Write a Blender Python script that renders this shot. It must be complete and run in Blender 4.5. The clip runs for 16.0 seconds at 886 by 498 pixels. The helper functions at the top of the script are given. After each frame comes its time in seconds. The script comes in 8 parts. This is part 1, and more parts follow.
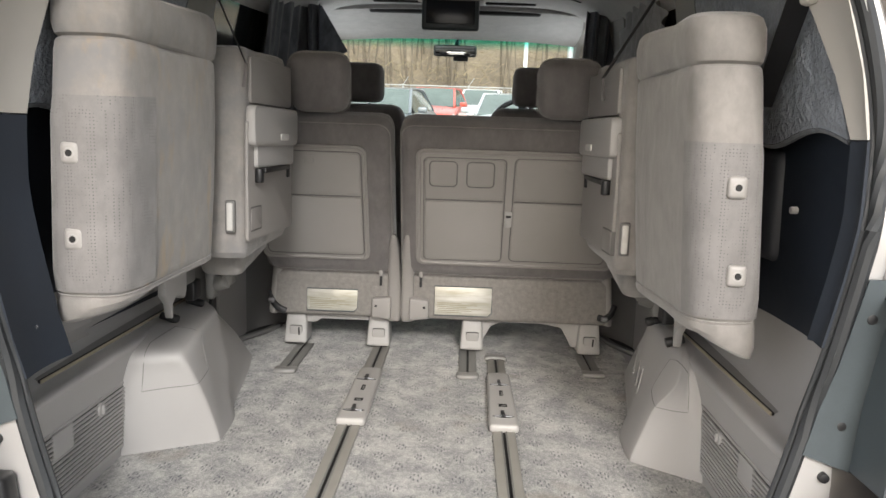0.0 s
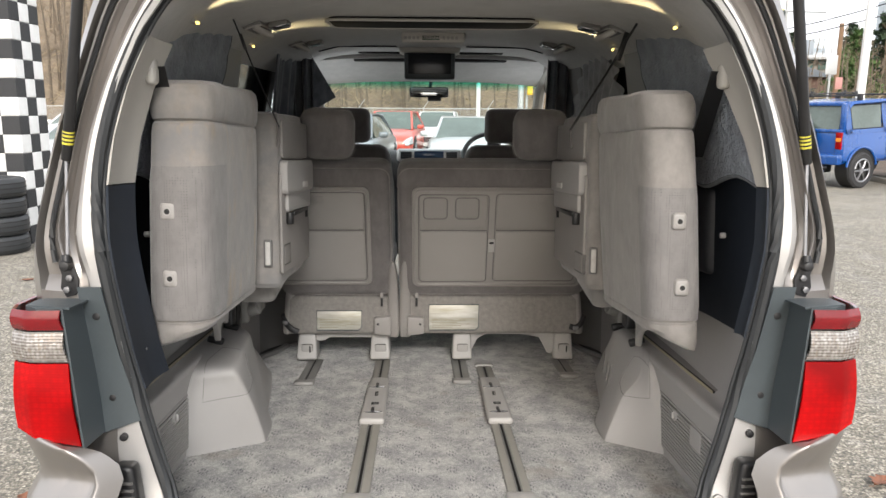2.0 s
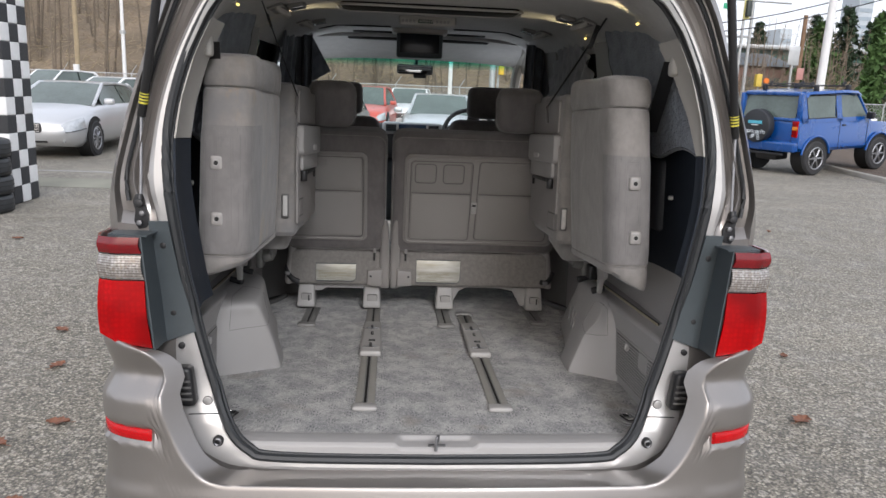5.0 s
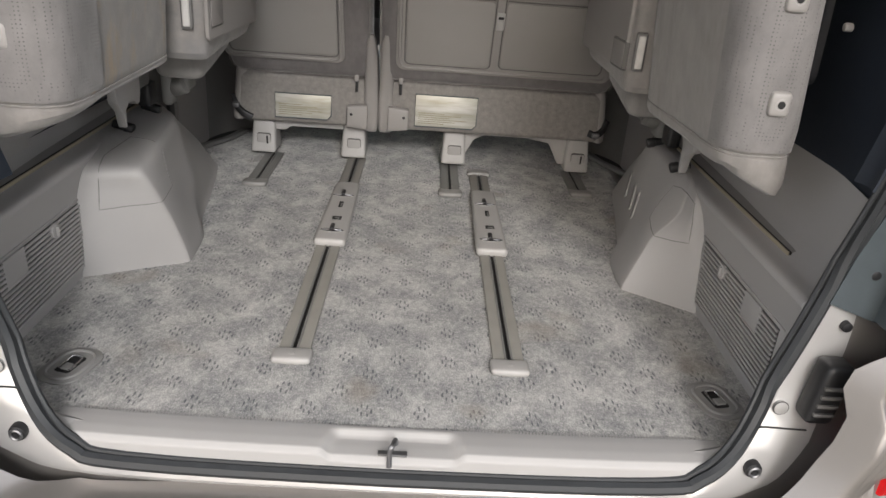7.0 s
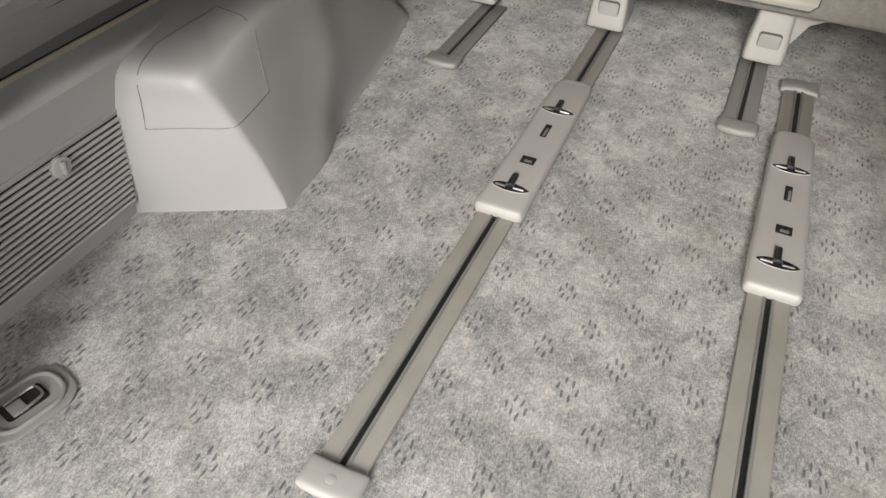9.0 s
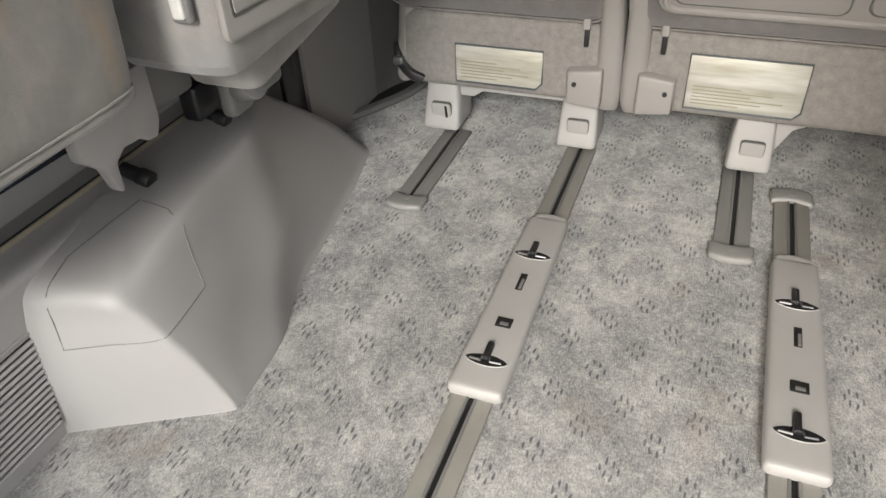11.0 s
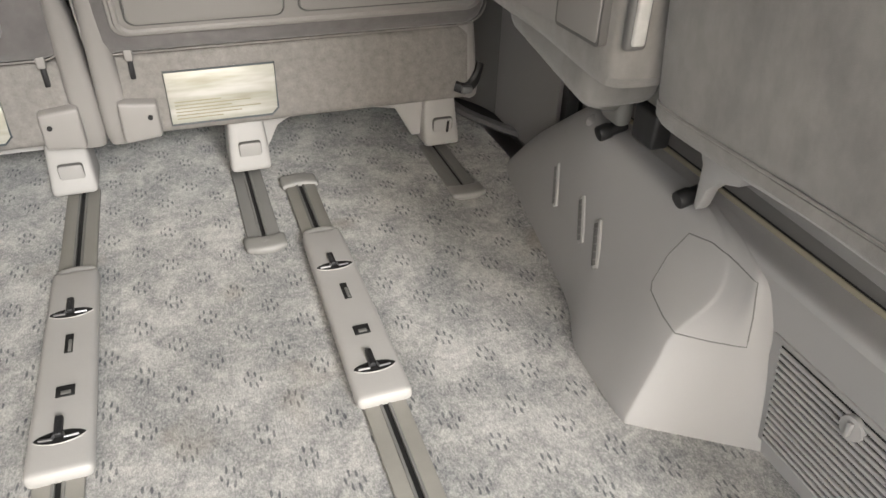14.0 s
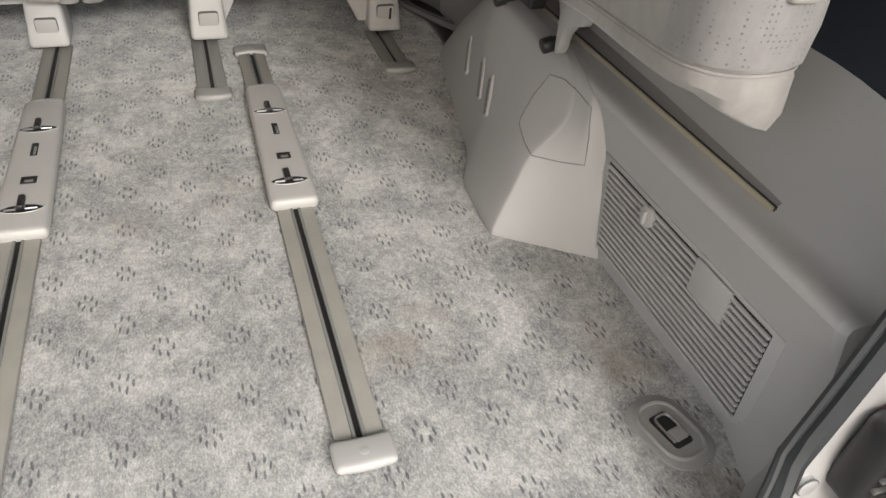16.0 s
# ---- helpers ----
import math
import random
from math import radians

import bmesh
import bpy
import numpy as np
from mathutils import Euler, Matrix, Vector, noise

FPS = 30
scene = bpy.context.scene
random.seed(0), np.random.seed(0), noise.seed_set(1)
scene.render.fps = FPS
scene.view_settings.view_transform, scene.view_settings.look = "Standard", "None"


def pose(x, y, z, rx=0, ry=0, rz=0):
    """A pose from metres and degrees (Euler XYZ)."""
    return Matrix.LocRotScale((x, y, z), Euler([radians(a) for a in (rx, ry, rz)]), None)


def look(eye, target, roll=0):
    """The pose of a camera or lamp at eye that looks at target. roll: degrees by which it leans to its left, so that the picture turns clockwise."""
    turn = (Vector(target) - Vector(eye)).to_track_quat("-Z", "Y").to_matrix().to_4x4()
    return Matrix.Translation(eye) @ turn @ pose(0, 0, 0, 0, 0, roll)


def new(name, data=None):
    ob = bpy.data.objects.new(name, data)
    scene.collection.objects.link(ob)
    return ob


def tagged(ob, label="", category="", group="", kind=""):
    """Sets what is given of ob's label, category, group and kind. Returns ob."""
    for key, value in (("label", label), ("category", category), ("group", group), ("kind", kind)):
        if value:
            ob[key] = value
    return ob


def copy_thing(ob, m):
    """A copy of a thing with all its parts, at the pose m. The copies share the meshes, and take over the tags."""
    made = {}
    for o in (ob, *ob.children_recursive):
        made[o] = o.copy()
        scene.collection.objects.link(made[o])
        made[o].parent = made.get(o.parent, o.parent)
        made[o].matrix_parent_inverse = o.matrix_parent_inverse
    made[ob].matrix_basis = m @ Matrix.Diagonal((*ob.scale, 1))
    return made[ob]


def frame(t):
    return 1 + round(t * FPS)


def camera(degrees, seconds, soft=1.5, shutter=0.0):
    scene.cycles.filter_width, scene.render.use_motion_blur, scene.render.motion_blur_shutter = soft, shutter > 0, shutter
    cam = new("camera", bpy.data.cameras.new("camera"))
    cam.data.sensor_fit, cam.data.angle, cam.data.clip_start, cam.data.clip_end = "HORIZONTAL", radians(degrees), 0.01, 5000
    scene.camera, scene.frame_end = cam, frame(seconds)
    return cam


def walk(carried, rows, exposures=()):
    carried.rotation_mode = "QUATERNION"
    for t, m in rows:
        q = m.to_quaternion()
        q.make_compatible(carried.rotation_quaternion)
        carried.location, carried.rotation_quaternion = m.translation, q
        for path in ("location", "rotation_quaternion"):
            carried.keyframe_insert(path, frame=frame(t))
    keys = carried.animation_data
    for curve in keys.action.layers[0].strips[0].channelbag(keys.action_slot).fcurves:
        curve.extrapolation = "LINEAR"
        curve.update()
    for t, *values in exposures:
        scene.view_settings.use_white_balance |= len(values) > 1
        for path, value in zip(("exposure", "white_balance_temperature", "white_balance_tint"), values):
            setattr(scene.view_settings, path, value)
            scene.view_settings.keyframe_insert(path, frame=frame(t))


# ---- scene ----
# ---------------------------------------------------------------- the van's own frame
# the cargo floor lies at z 0.60 in the van's frame and falls 3.5 degrees towards the nose
VAN = Matrix.Translation((0, 0, 0.54)) @ Matrix.Rotation(radians(-3.5), 4, "X") @ Matrix.Translation((0, 0, -0.60))
WORLD = Matrix.Identity(4)

cam = camera(62.7, 16.0)
PATH = [
    (0, (0.093, -1.13, 1.433), (0.034, 0.844, 1.123), 1.9),
    (0.5, (-0.033, -1.124, 1.457), (-0.071, 0.848, 1.128), 1.4),
    (1, (-0.093, -1.143, 1.482), (-0.091, 0.831, 1.16), 0.7),
    (1.5, (-0.076, -1.293, 1.519), (-0.043, 0.689, 1.249), 0.4),
    (2, (-0.042, -1.545, 1.517), (0.014, 0.437, 1.259), 0.3),
    (2.5, (-0.094, -1.742, 1.506), (-0.011, 0.243, 1.276), 0.5),
    (3, (-0.143, -1.942, 1.487), (-0.036, 0.043, 1.267), 0.9),
    (3.2, (-0.158, -1.986, 1.508), (-0.031, -0.005, 1.27), 1.2),
    (5.3, (-0.15, -1.923, 1.473), (-0.002, 0.042, 1.132), 2.2),
    (5.5, (-0.126, -1.843, 1.461), (0.009, 0.118, 1.091), 2.2),
    (6, (-0.033, -1.549, 1.453), (0.083, 0.383, 0.95), 2.8),
    (6.5, (0.011, -1.25, 1.426), (0.091, 0.635, 0.765), 3.5),
    (7, (0.018, -0.952, 1.429), (0.093, 0.868, 0.602), 4.5),
    (7.5, (0.083, -0.684, 1.406), (0.004, 1.026, 0.371), 6.2),
    (8, (0.15, -0.443, 1.387), (-0.166, 1.1, 0.154), 6.7),
    (8.2, (0.111, -0.346, 1.368), (-0.264, 1.117, 0.057), 6.7),
    (10.3, (0.042, 0.106, 1.394), (-0.68, 1.417, 0.067), -2.9),
    (10.5, (0.041, 0.122, 1.404), (-0.665, 1.472, 0.108), -3.2),
    (11, (0.027, 0.147, 1.434), (-0.575, 1.624, 0.228), -2.9),
    (11.5, (0.017, 0.149, 1.449), (-0.423, 1.729, 0.305), -2.1),
    (12, (0.01, 0.153, 1.45), (-0.208, 1.805, 0.343), -0.8),
    (12.5, (0.024, 0.158, 1.45), (0.044, 1.835, 0.36), -0.0),
    (13, (0.043, 0.155, 1.446), (0.281, 1.817, 0.36), 0.5),
    (13.5, (0.039, 0.135, 1.436), (0.468, 1.749, 0.335), 1.0),
    (14, (0.03, 0.098, 1.41), (0.613, 1.636, 0.273), 1.9),
    (14.5, (0.085, 0.022, 1.394), (0.769, 1.473, 0.2), 2.8),
    (15, (0.123, -0.084, 1.383), (0.841, 1.318, 0.15), 3.7),
    (15.5, (0.114, -0.175, 1.382), (0.802, 1.224, 0.128), 4.8),
    (16, (0.092, -0.248, 1.366), (0.667, 1.223, 0.138), 5.4),
]
EXPOSURES = [(0, 1.25, 6500, 10), (1.5, 1.1, 6500, 10), (2.5, 0.70, 6400, 11), (3, 0.4, 6200, 12), (5.5, 0.3, 6050, 13), (6.0, 0.35, 6000, 14), (6.5, 0.6, 6150, 12),
             (7.5, 0.8, 6500, 11), (8.2, 1.05, 6500, 10), (10.3, 1.35, 6500, 9), (11.5, 1.5, 6500, 9), (12.5, 1.65, 6350, 9), (14.0, 1.58, 6400, 9), (15.0, 1.4, 6450, 9), (16, 1.3, 6450, 9)]
walk(cam, [(t, VAN @ look(eye, target, roll)) for t, eye, target, roll in PATH], EXPOSURES)


# ---------------------------------------------------------------- light
world = bpy.data.worlds.new("overcast")
scene.world = world
world.use_nodes = True
wn = world.node_tree
sky = wn.nodes.new("ShaderNodeTexSky")
sky.sky_type = "NISHITA"
sky.sun_disc = False
sky.sun_elevation, sky.sun_rotation = radians(31.5), radians(191)
sky.air_density, sky.dust_density, sky.ozone_density = 1.0, 6.0, 1.0
haze = wn.nodes.new("ShaderNodeMixRGB")
haze.inputs[0].default_value = 0.72
haze.inputs[2].default_value = (9.0, 9.1, 9.3, 1)
wn.links.new(sky.outputs[0], haze.inputs[1])
wn.links.new(haze.outputs[0], wn.nodes["Background"].inputs[0])
wn.nodes["Background"].inputs[1].default_value = 0.135
sun = new("sun", bpy.data.lights.new("sun", "SUN"))
sun.data.energy, sun.data.angle, sun.data.color = 1.55, radians(14), (1.0, 0.97, 0.93)
sun.matrix_world = look((1.6, -8, 5.0), (0, 0, 0))

# ---------------------------------------------------------------- mesh helpers
BASE = {}


def thing(name, base, label, category, group="", kind="", where=VAN):
    ob = new(name)
    ob.matrix_world = where @ Matrix.Translation(base)
    ob.empty_display_size = 0.1
    BASE[ob.name] = Vector(base)
    return tagged(ob, label, category, group, kind)


def mesh_from(name, bm, mat, sharp=35):
    bmesh.ops.recalc_face_normals(bm, faces=bm.faces)
    lim = radians(sharp)
    for f in bm.faces:
        f.smooth = True
    for e in bm.edges:
        if len(e.link_faces) == 2 and e.calc_face_angle(0) > lim:
            e.smooth = False
    me = bpy.data.meshes.new(name)
    bm.to_mesh(me)
    bm.free()
    for m in (mat if isinstance(mat, (list, tuple)) else [mat]):
        me.materials.append(m)
    return me


def part(name, bm, mat, parent, label="", sharp=35):
    """One mesh under a thing or a part; the vertices are given in the van's or the world's frame."""
    base = BASE[parent.name]
    bmesh.ops.translate(bm, verts=bm.verts, vec=-base)
    ob = new(name, mesh_from(name, bm, mat, sharp))
    ob.parent = parent
    BASE[ob.name] = base
    return tagged(ob, label)


def solid(name, bm, mat, label, category, kind="", group="", where=VAN, sharp=35):
    """A top-level mesh."""
    ob = new(name, mesh_from(name, bm, mat, sharp))
    ob.matrix_world = where
    BASE[ob.name] = Vector((0, 0, 0))
    return tagged(ob, label, category, group, kind)


def merge(*bms):
    out = bms[0]
    for b in bms[1:]:
        vs = [out.verts.new(v.co) for v in b.verts]
        b.verts.index_update()
        for f in b.faces:
            try:
                nf = out.faces.new([vs[v.index] for v in f.verts])
                nf.material_index = f.material_index
            except ValueError:
                pass
        b.free()
    return out


def box(c, s, bev=0.004, seg=2):
    bm = bmesh.new()
    bmesh.ops.create_cube(bm, size=1)
    for v in bm.verts:
        v.co = Vector((c[0] + v.co.x * s[0], c[1] + v.co.y * s[1], c[2] + v.co.z * s[2]))
    if bev > 0:
        bmesh.ops.bevel(bm, geom=list(bm.edges), offset=min(bev, min(s) * 0.45), segments=seg, affect="EDGES", profile=0.5)
    return bm


def rbox(c, s, r, fn=None, mid=2):
    """A cushion: a box with rounded edges and corners; fn bends the points, given from -1 to 1 and in metres."""
    bm = bmesh.new()
    levels = []
    for k in range(3):
        h = s[k] / 2
        q = min(r, h * 0.98)
        lv = [-h, -h + 0.12 * q, -h + 0.4 * q, -h + q]
        lv += [(-h + q) + (2 * (h - q)) * (i + 1) / (mid + 1) for i in range(mid)]
        lv += [h - q, h - 0.4 * q, h - 0.12 * q, h]
        levels.append(lv)
    n = len(levels[0])
    verts = {}

    def vert(i, j, k):
        key = (i, j, k)
        if key not in verts:
            p = Vector((levels[0][i], levels[1][j], levels[2][k]))
            h = Vector(s) / 2
            q = [min(r, a * 0.98) for a in h]
            inner = Vector([max(-h[a] + q[a], min(h[a] - q[a], p[a])) for a in range(3)])
            d = Vector([(p[a] - inner[a]) / q[a] for a in range(3)])
            if d.length > 1e-9:
                d.normalize()
            p = Vector([inner[a] + d[a] * q[a] for a in range(3)])
            if fn:
                p = Vector(fn(p, Vector((p.x / h.x, p.y / h.y, p.z / h.z))))
            verts[key] = bm.verts.new(p + Vector(c))
        return verts[key]

    for a in range(n - 1):
        for b in range(n - 1):
            for e in (0, n - 1):
                for quad in (((e, a, b), (e, a + 1, b), (e, a + 1, b + 1), (e, a, b + 1)),
                             ((a, e, b), (a + 1, e, b), (a + 1, e, b + 1), (a, e, b + 1)),
                             ((a, b, e), (a + 1, b, e), (a + 1, b + 1, e), (a, b + 1, e))):
                    bm.faces.new([vert(*q) for q in quad])
    return bm


def loft(rings, closed=True, caps=True):
    bm = bmesh.new()
    rows = [[bm.verts.new(p) for p in ring] for ring in rings]
    n = len(rows[0])
    for a, b in zip(rows, rows[1:]):
        for i in range(n if closed else n - 1):
            j = (i + 1) % n
            bm.faces.new((a[i], a[j], b[j], b[i]))
    if caps and closed:
        bm.faces.new(rows[0][::-1])
        bm.faces.new(rows[-1])
    return bm


def sheet(fn, nu, nv, thick=0.0):
    """A surface fn(u, v), u and v from 0 to 1, with a thickness along its normals."""
    rings = [[Vector(fn(i / nu, j / nv)) for i in range(nu + 1)] for j in range(nv + 1)]
    bm = loft(rings, closed=False, caps=False)
    if thick:
        bmesh.ops.recalc_face_normals(bm, faces=bm.faces)
        bm.normal_update()
        bmesh.ops.solidify(bm, geom=list(bm.faces), thickness=thick)
    return bm


def prism(points, axis, d0, d1, bev=0.0, seg=2):
    """The outline points (two coordinates each) pushed out along an axis from d0 to d1."""
    def at(p, d):
        return {"x": (d, p[0], p[1]), "y": (p[0], d, p[1]), "z": (p[0], p[1], d)}[axis]
    bm = loft([[at(p, d0) for p in points], [at(p, d1) for p in points]])
    if bev:
        bmesh.ops.recalc_face_normals(bm, faces=bm.faces)
        edges = [e for e in bm.edges if e.calc_face_angle(0) > 0.5]
        bmesh.ops.bevel(bm, geom=edges, offset=bev, segments=seg, affect="EDGES", profile=0.5)
    return bm


def curve_points(pts, n=8):
    """A smooth line through the points."""
    pts = [Vector(p) for p in pts]
    ext = [2 * pts[0] - pts[1]] + pts + [2 * pts[-1] - pts[-2]]
    out = []
    for i in range(1, len(ext) - 2):
        p0, p1, p2, p3 = ext[i - 1:i + 3]
        for k in range(n):
            t = k / n
            out.append(0.5 * ((2 * p1) + (p2 - p0) * t + (2 * p0 - 5 * p1 + 4 * p2 - p3) * t * t + (3 * p1 - p0 - 3 * p2 + p3) * t ** 3))
    return out + [pts[-1]]


def tube(pts, r, n=8, closed=False, flat=1.0):
    """A round rod along the points; r is a radius or one radius a point."""
    pts = [Vector(p) for p in pts]
    rings = []
    for i, p in enumerate(pts):
        a = pts[i - 1] if (i or closed) else p
        b = pts[(i + 1) % len(pts)] if (i + 1 < len(pts) or closed) else p
        d = (b - a).normalized()
        side = d.cross(Vector((0, 0, 1)))
        if side.length < 0.05:
            side = d.cross(Vector((0, 1, 0)))
        side.normalize()
        up = side.cross(d).normalized()
        q = r[i] if isinstance(r, (list, tuple)) else r
        rings.append([p + (side * math.cos(2 * math.pi * k / n) + up * flat * math.sin(2 * math.pi * k / n)) * q for k in range(n)])
    if closed:
        rings.append(rings[0])
        bm = loft(rings, caps=False)
        bmesh.ops.remove_doubles(bm, verts=bm.verts, dist=1e-6)
        return bm
    return loft(rings)


def cyl(a, b, r, n=16, bev=0.0):
    bm = tube([a, b], r, n)
    if bev:
        bmesh.ops.recalc_face_normals(bm, faces=bm.faces)
        edges = [e for e in bm.edges if e.calc_face_angle(0) > 1.0]
        bmesh.ops.bevel(bm, geom=edges, offset=bev, segments=2, affect="EDGES", profile=0.5)
    return bm


def round_rect(w, h, r, n=4):
    pts = []
    for cx, cy, a0 in ((w / 2 - r, h / 2 - r, 0), (-w / 2 + r, h / 2 - r, 90), (-w / 2 + r, -h / 2 + r, 180), (w / 2 - r, -h / 2 + r, 270)):
        for k in range(n + 1):
            a = radians(a0 + 90 * k / n)
            pts.append((cx + r * math.cos(a), cy + r * math.sin(a)))
    return pts


def turned(bm, m):
    bmesh.ops.transform(bm, matrix=m, verts=bm.verts)
    return bm


# ---------------------------------------------------------------- materials
def material(name, color, rough=0.6, metal=0.0, **extra):
    m = bpy.data.materials.new(name)
    m.use_nodes = True
    b = m.node_tree.nodes["Principled BSDF"]
    b.inputs["Base Color"].default_value = (*color, 1)
    b.inputs["Roughness"].default_value = rough
    b.inputs["Metallic"].default_value = metal
    for k, v in extra.items():
        b.inputs[k.replace("_", " ")].default_value = v
    return m


def nodes_of(m):
    return m.node_tree.nodes, m.node_tree.links, m.node_tree.nodes["Principled BSDF"]


def noise_node(m, scale, detail=3.0, rough=0.6, stretch=None):
    n, l, b = nodes_of(m)
    co = n.new("ShaderNodeTexCoord")
    t = n.new("ShaderNodeTexNoise")
    t.inputs["Scale"].default_value, t.inputs["Detail"].default_value, t.inputs["Roughness"].default_value = scale, detail, rough
    if stretch:
        mp = n.new("ShaderNodeMapping")
        mp.inputs["Scale"].default_value = stretch
        l.new(co.outputs["Object"], mp.inputs[0])
        l.new(mp.outputs[0], t.inputs[0])
    else:
        l.new(co.outputs["Object"], t.inputs[0])
    return t.outputs["Fac"]


def ramp(m, src, stops):
    n, l, b = nodes_of(m)
    r = n.new("ShaderNodeValToRGB")
    el = r.color_ramp.elements
    while len(el) < len(stops):
        el.new(0.5)
    for e, (p, c) in zip(el, stops):
        e.position = p
        e.color = (*c, 1) if len(c) == 3 else c
    l.new(src, r.inputs[0])
    return r.outputs[0]


def mix(m, fac, a, b, mode="MIX"):
    n, l, _ = nodes_of(m)
    x = n.new("ShaderNodeMixRGB")
    x.blend_type = mode
    for i, v in enumerate((fac, a, b)):
        if hasattr(v, "is_output"):
            l.new(v, x.inputs[i])
        else:
            x.inputs[i].default_value = v if i == 0 else (*v, 1)
    return x.outputs[0]


def bump(m, src, strength, dist=0.002):
    n, l, b = nodes_of(m)
    u = n.new("ShaderNodeBump")
    u.inputs["Strength"].default_value, u.inputs["Distance"].default_value = strength, dist
    l.new(src, u.inputs["Height"])
    l.new(u.outputs[0], b.inputs["Normal"])


def vary(name, color, rough, amount=0.12, scale=6.0, grain=220.0, relief=0.15, metal=0.0, dist=0.001, **extra):
    """A plain material with broad and fine variation in tone, gloss and relief."""
    m = material(name, color, rough, metal, **extra)
    n, l, b = nodes_of(m)
    broad = noise_node(m, scale, 4)
    fine = noise_node(m, grain, 2)
    lo = tuple(c * (1 - amount) for c in color)
    hi = tuple(min(1, c * (1 + amount)) for c in color)
    col = ramp(m, broad, [(0.3, lo), (0.7, hi)])
    col = mix(m, 0.25, col, ramp(m, fine, [(0.3, lo), (0.7, hi)]))
    l.new(col, b.inputs["Base Color"])
    rr = ramp(m, broad, [(0.25, (rough * 0.88,) * 3), (0.75, (min(1, rough * 1.12),) * 3)])
    l.new(rr, b.inputs["Roughness"])
    if relief:
        bump(m, fine, relief, dist)
    return m


def fabric(name, color, amount=0.1):
    m = vary(name, color, 0.95, amount, 9.0, 900.0, 0.35, dist=0.0012, Sheen_Weight=0.25, Sheen_Roughness=0.5)
    # brushed nap and handling marks
    n, l, b = nodes_of(m)
    src = b.inputs["Base Color"].links[0].from_socket
    nap = ramp(m, noise_node(m, 20.0, 6, 0.68, (1.0, 1.0, 0.6)), [(0.36, (1 - 1.8 * amount,) * 3), (0.66, (1 + 0.9 * amount,) * 3)])
    l.new(mix(m, 1.0, src, nap, "MULTIPLY"), b.inputs["Base Color"])
    # shallow folds under the nap
    folds = n.new("ShaderNodeBump")
    folds.inputs["Strength"].default_value, folds.inputs["Distance"].default_value = 0.45, 0.010
    l.new(noise_node(m, 11.0, 3, 0.55, (1.0, 1.0, 0.55)), folds.inputs["Height"])
    l.new(folds.outputs[0], b.inputs["Normal"].links[0].from_node.inputs["Normal"])
    return m


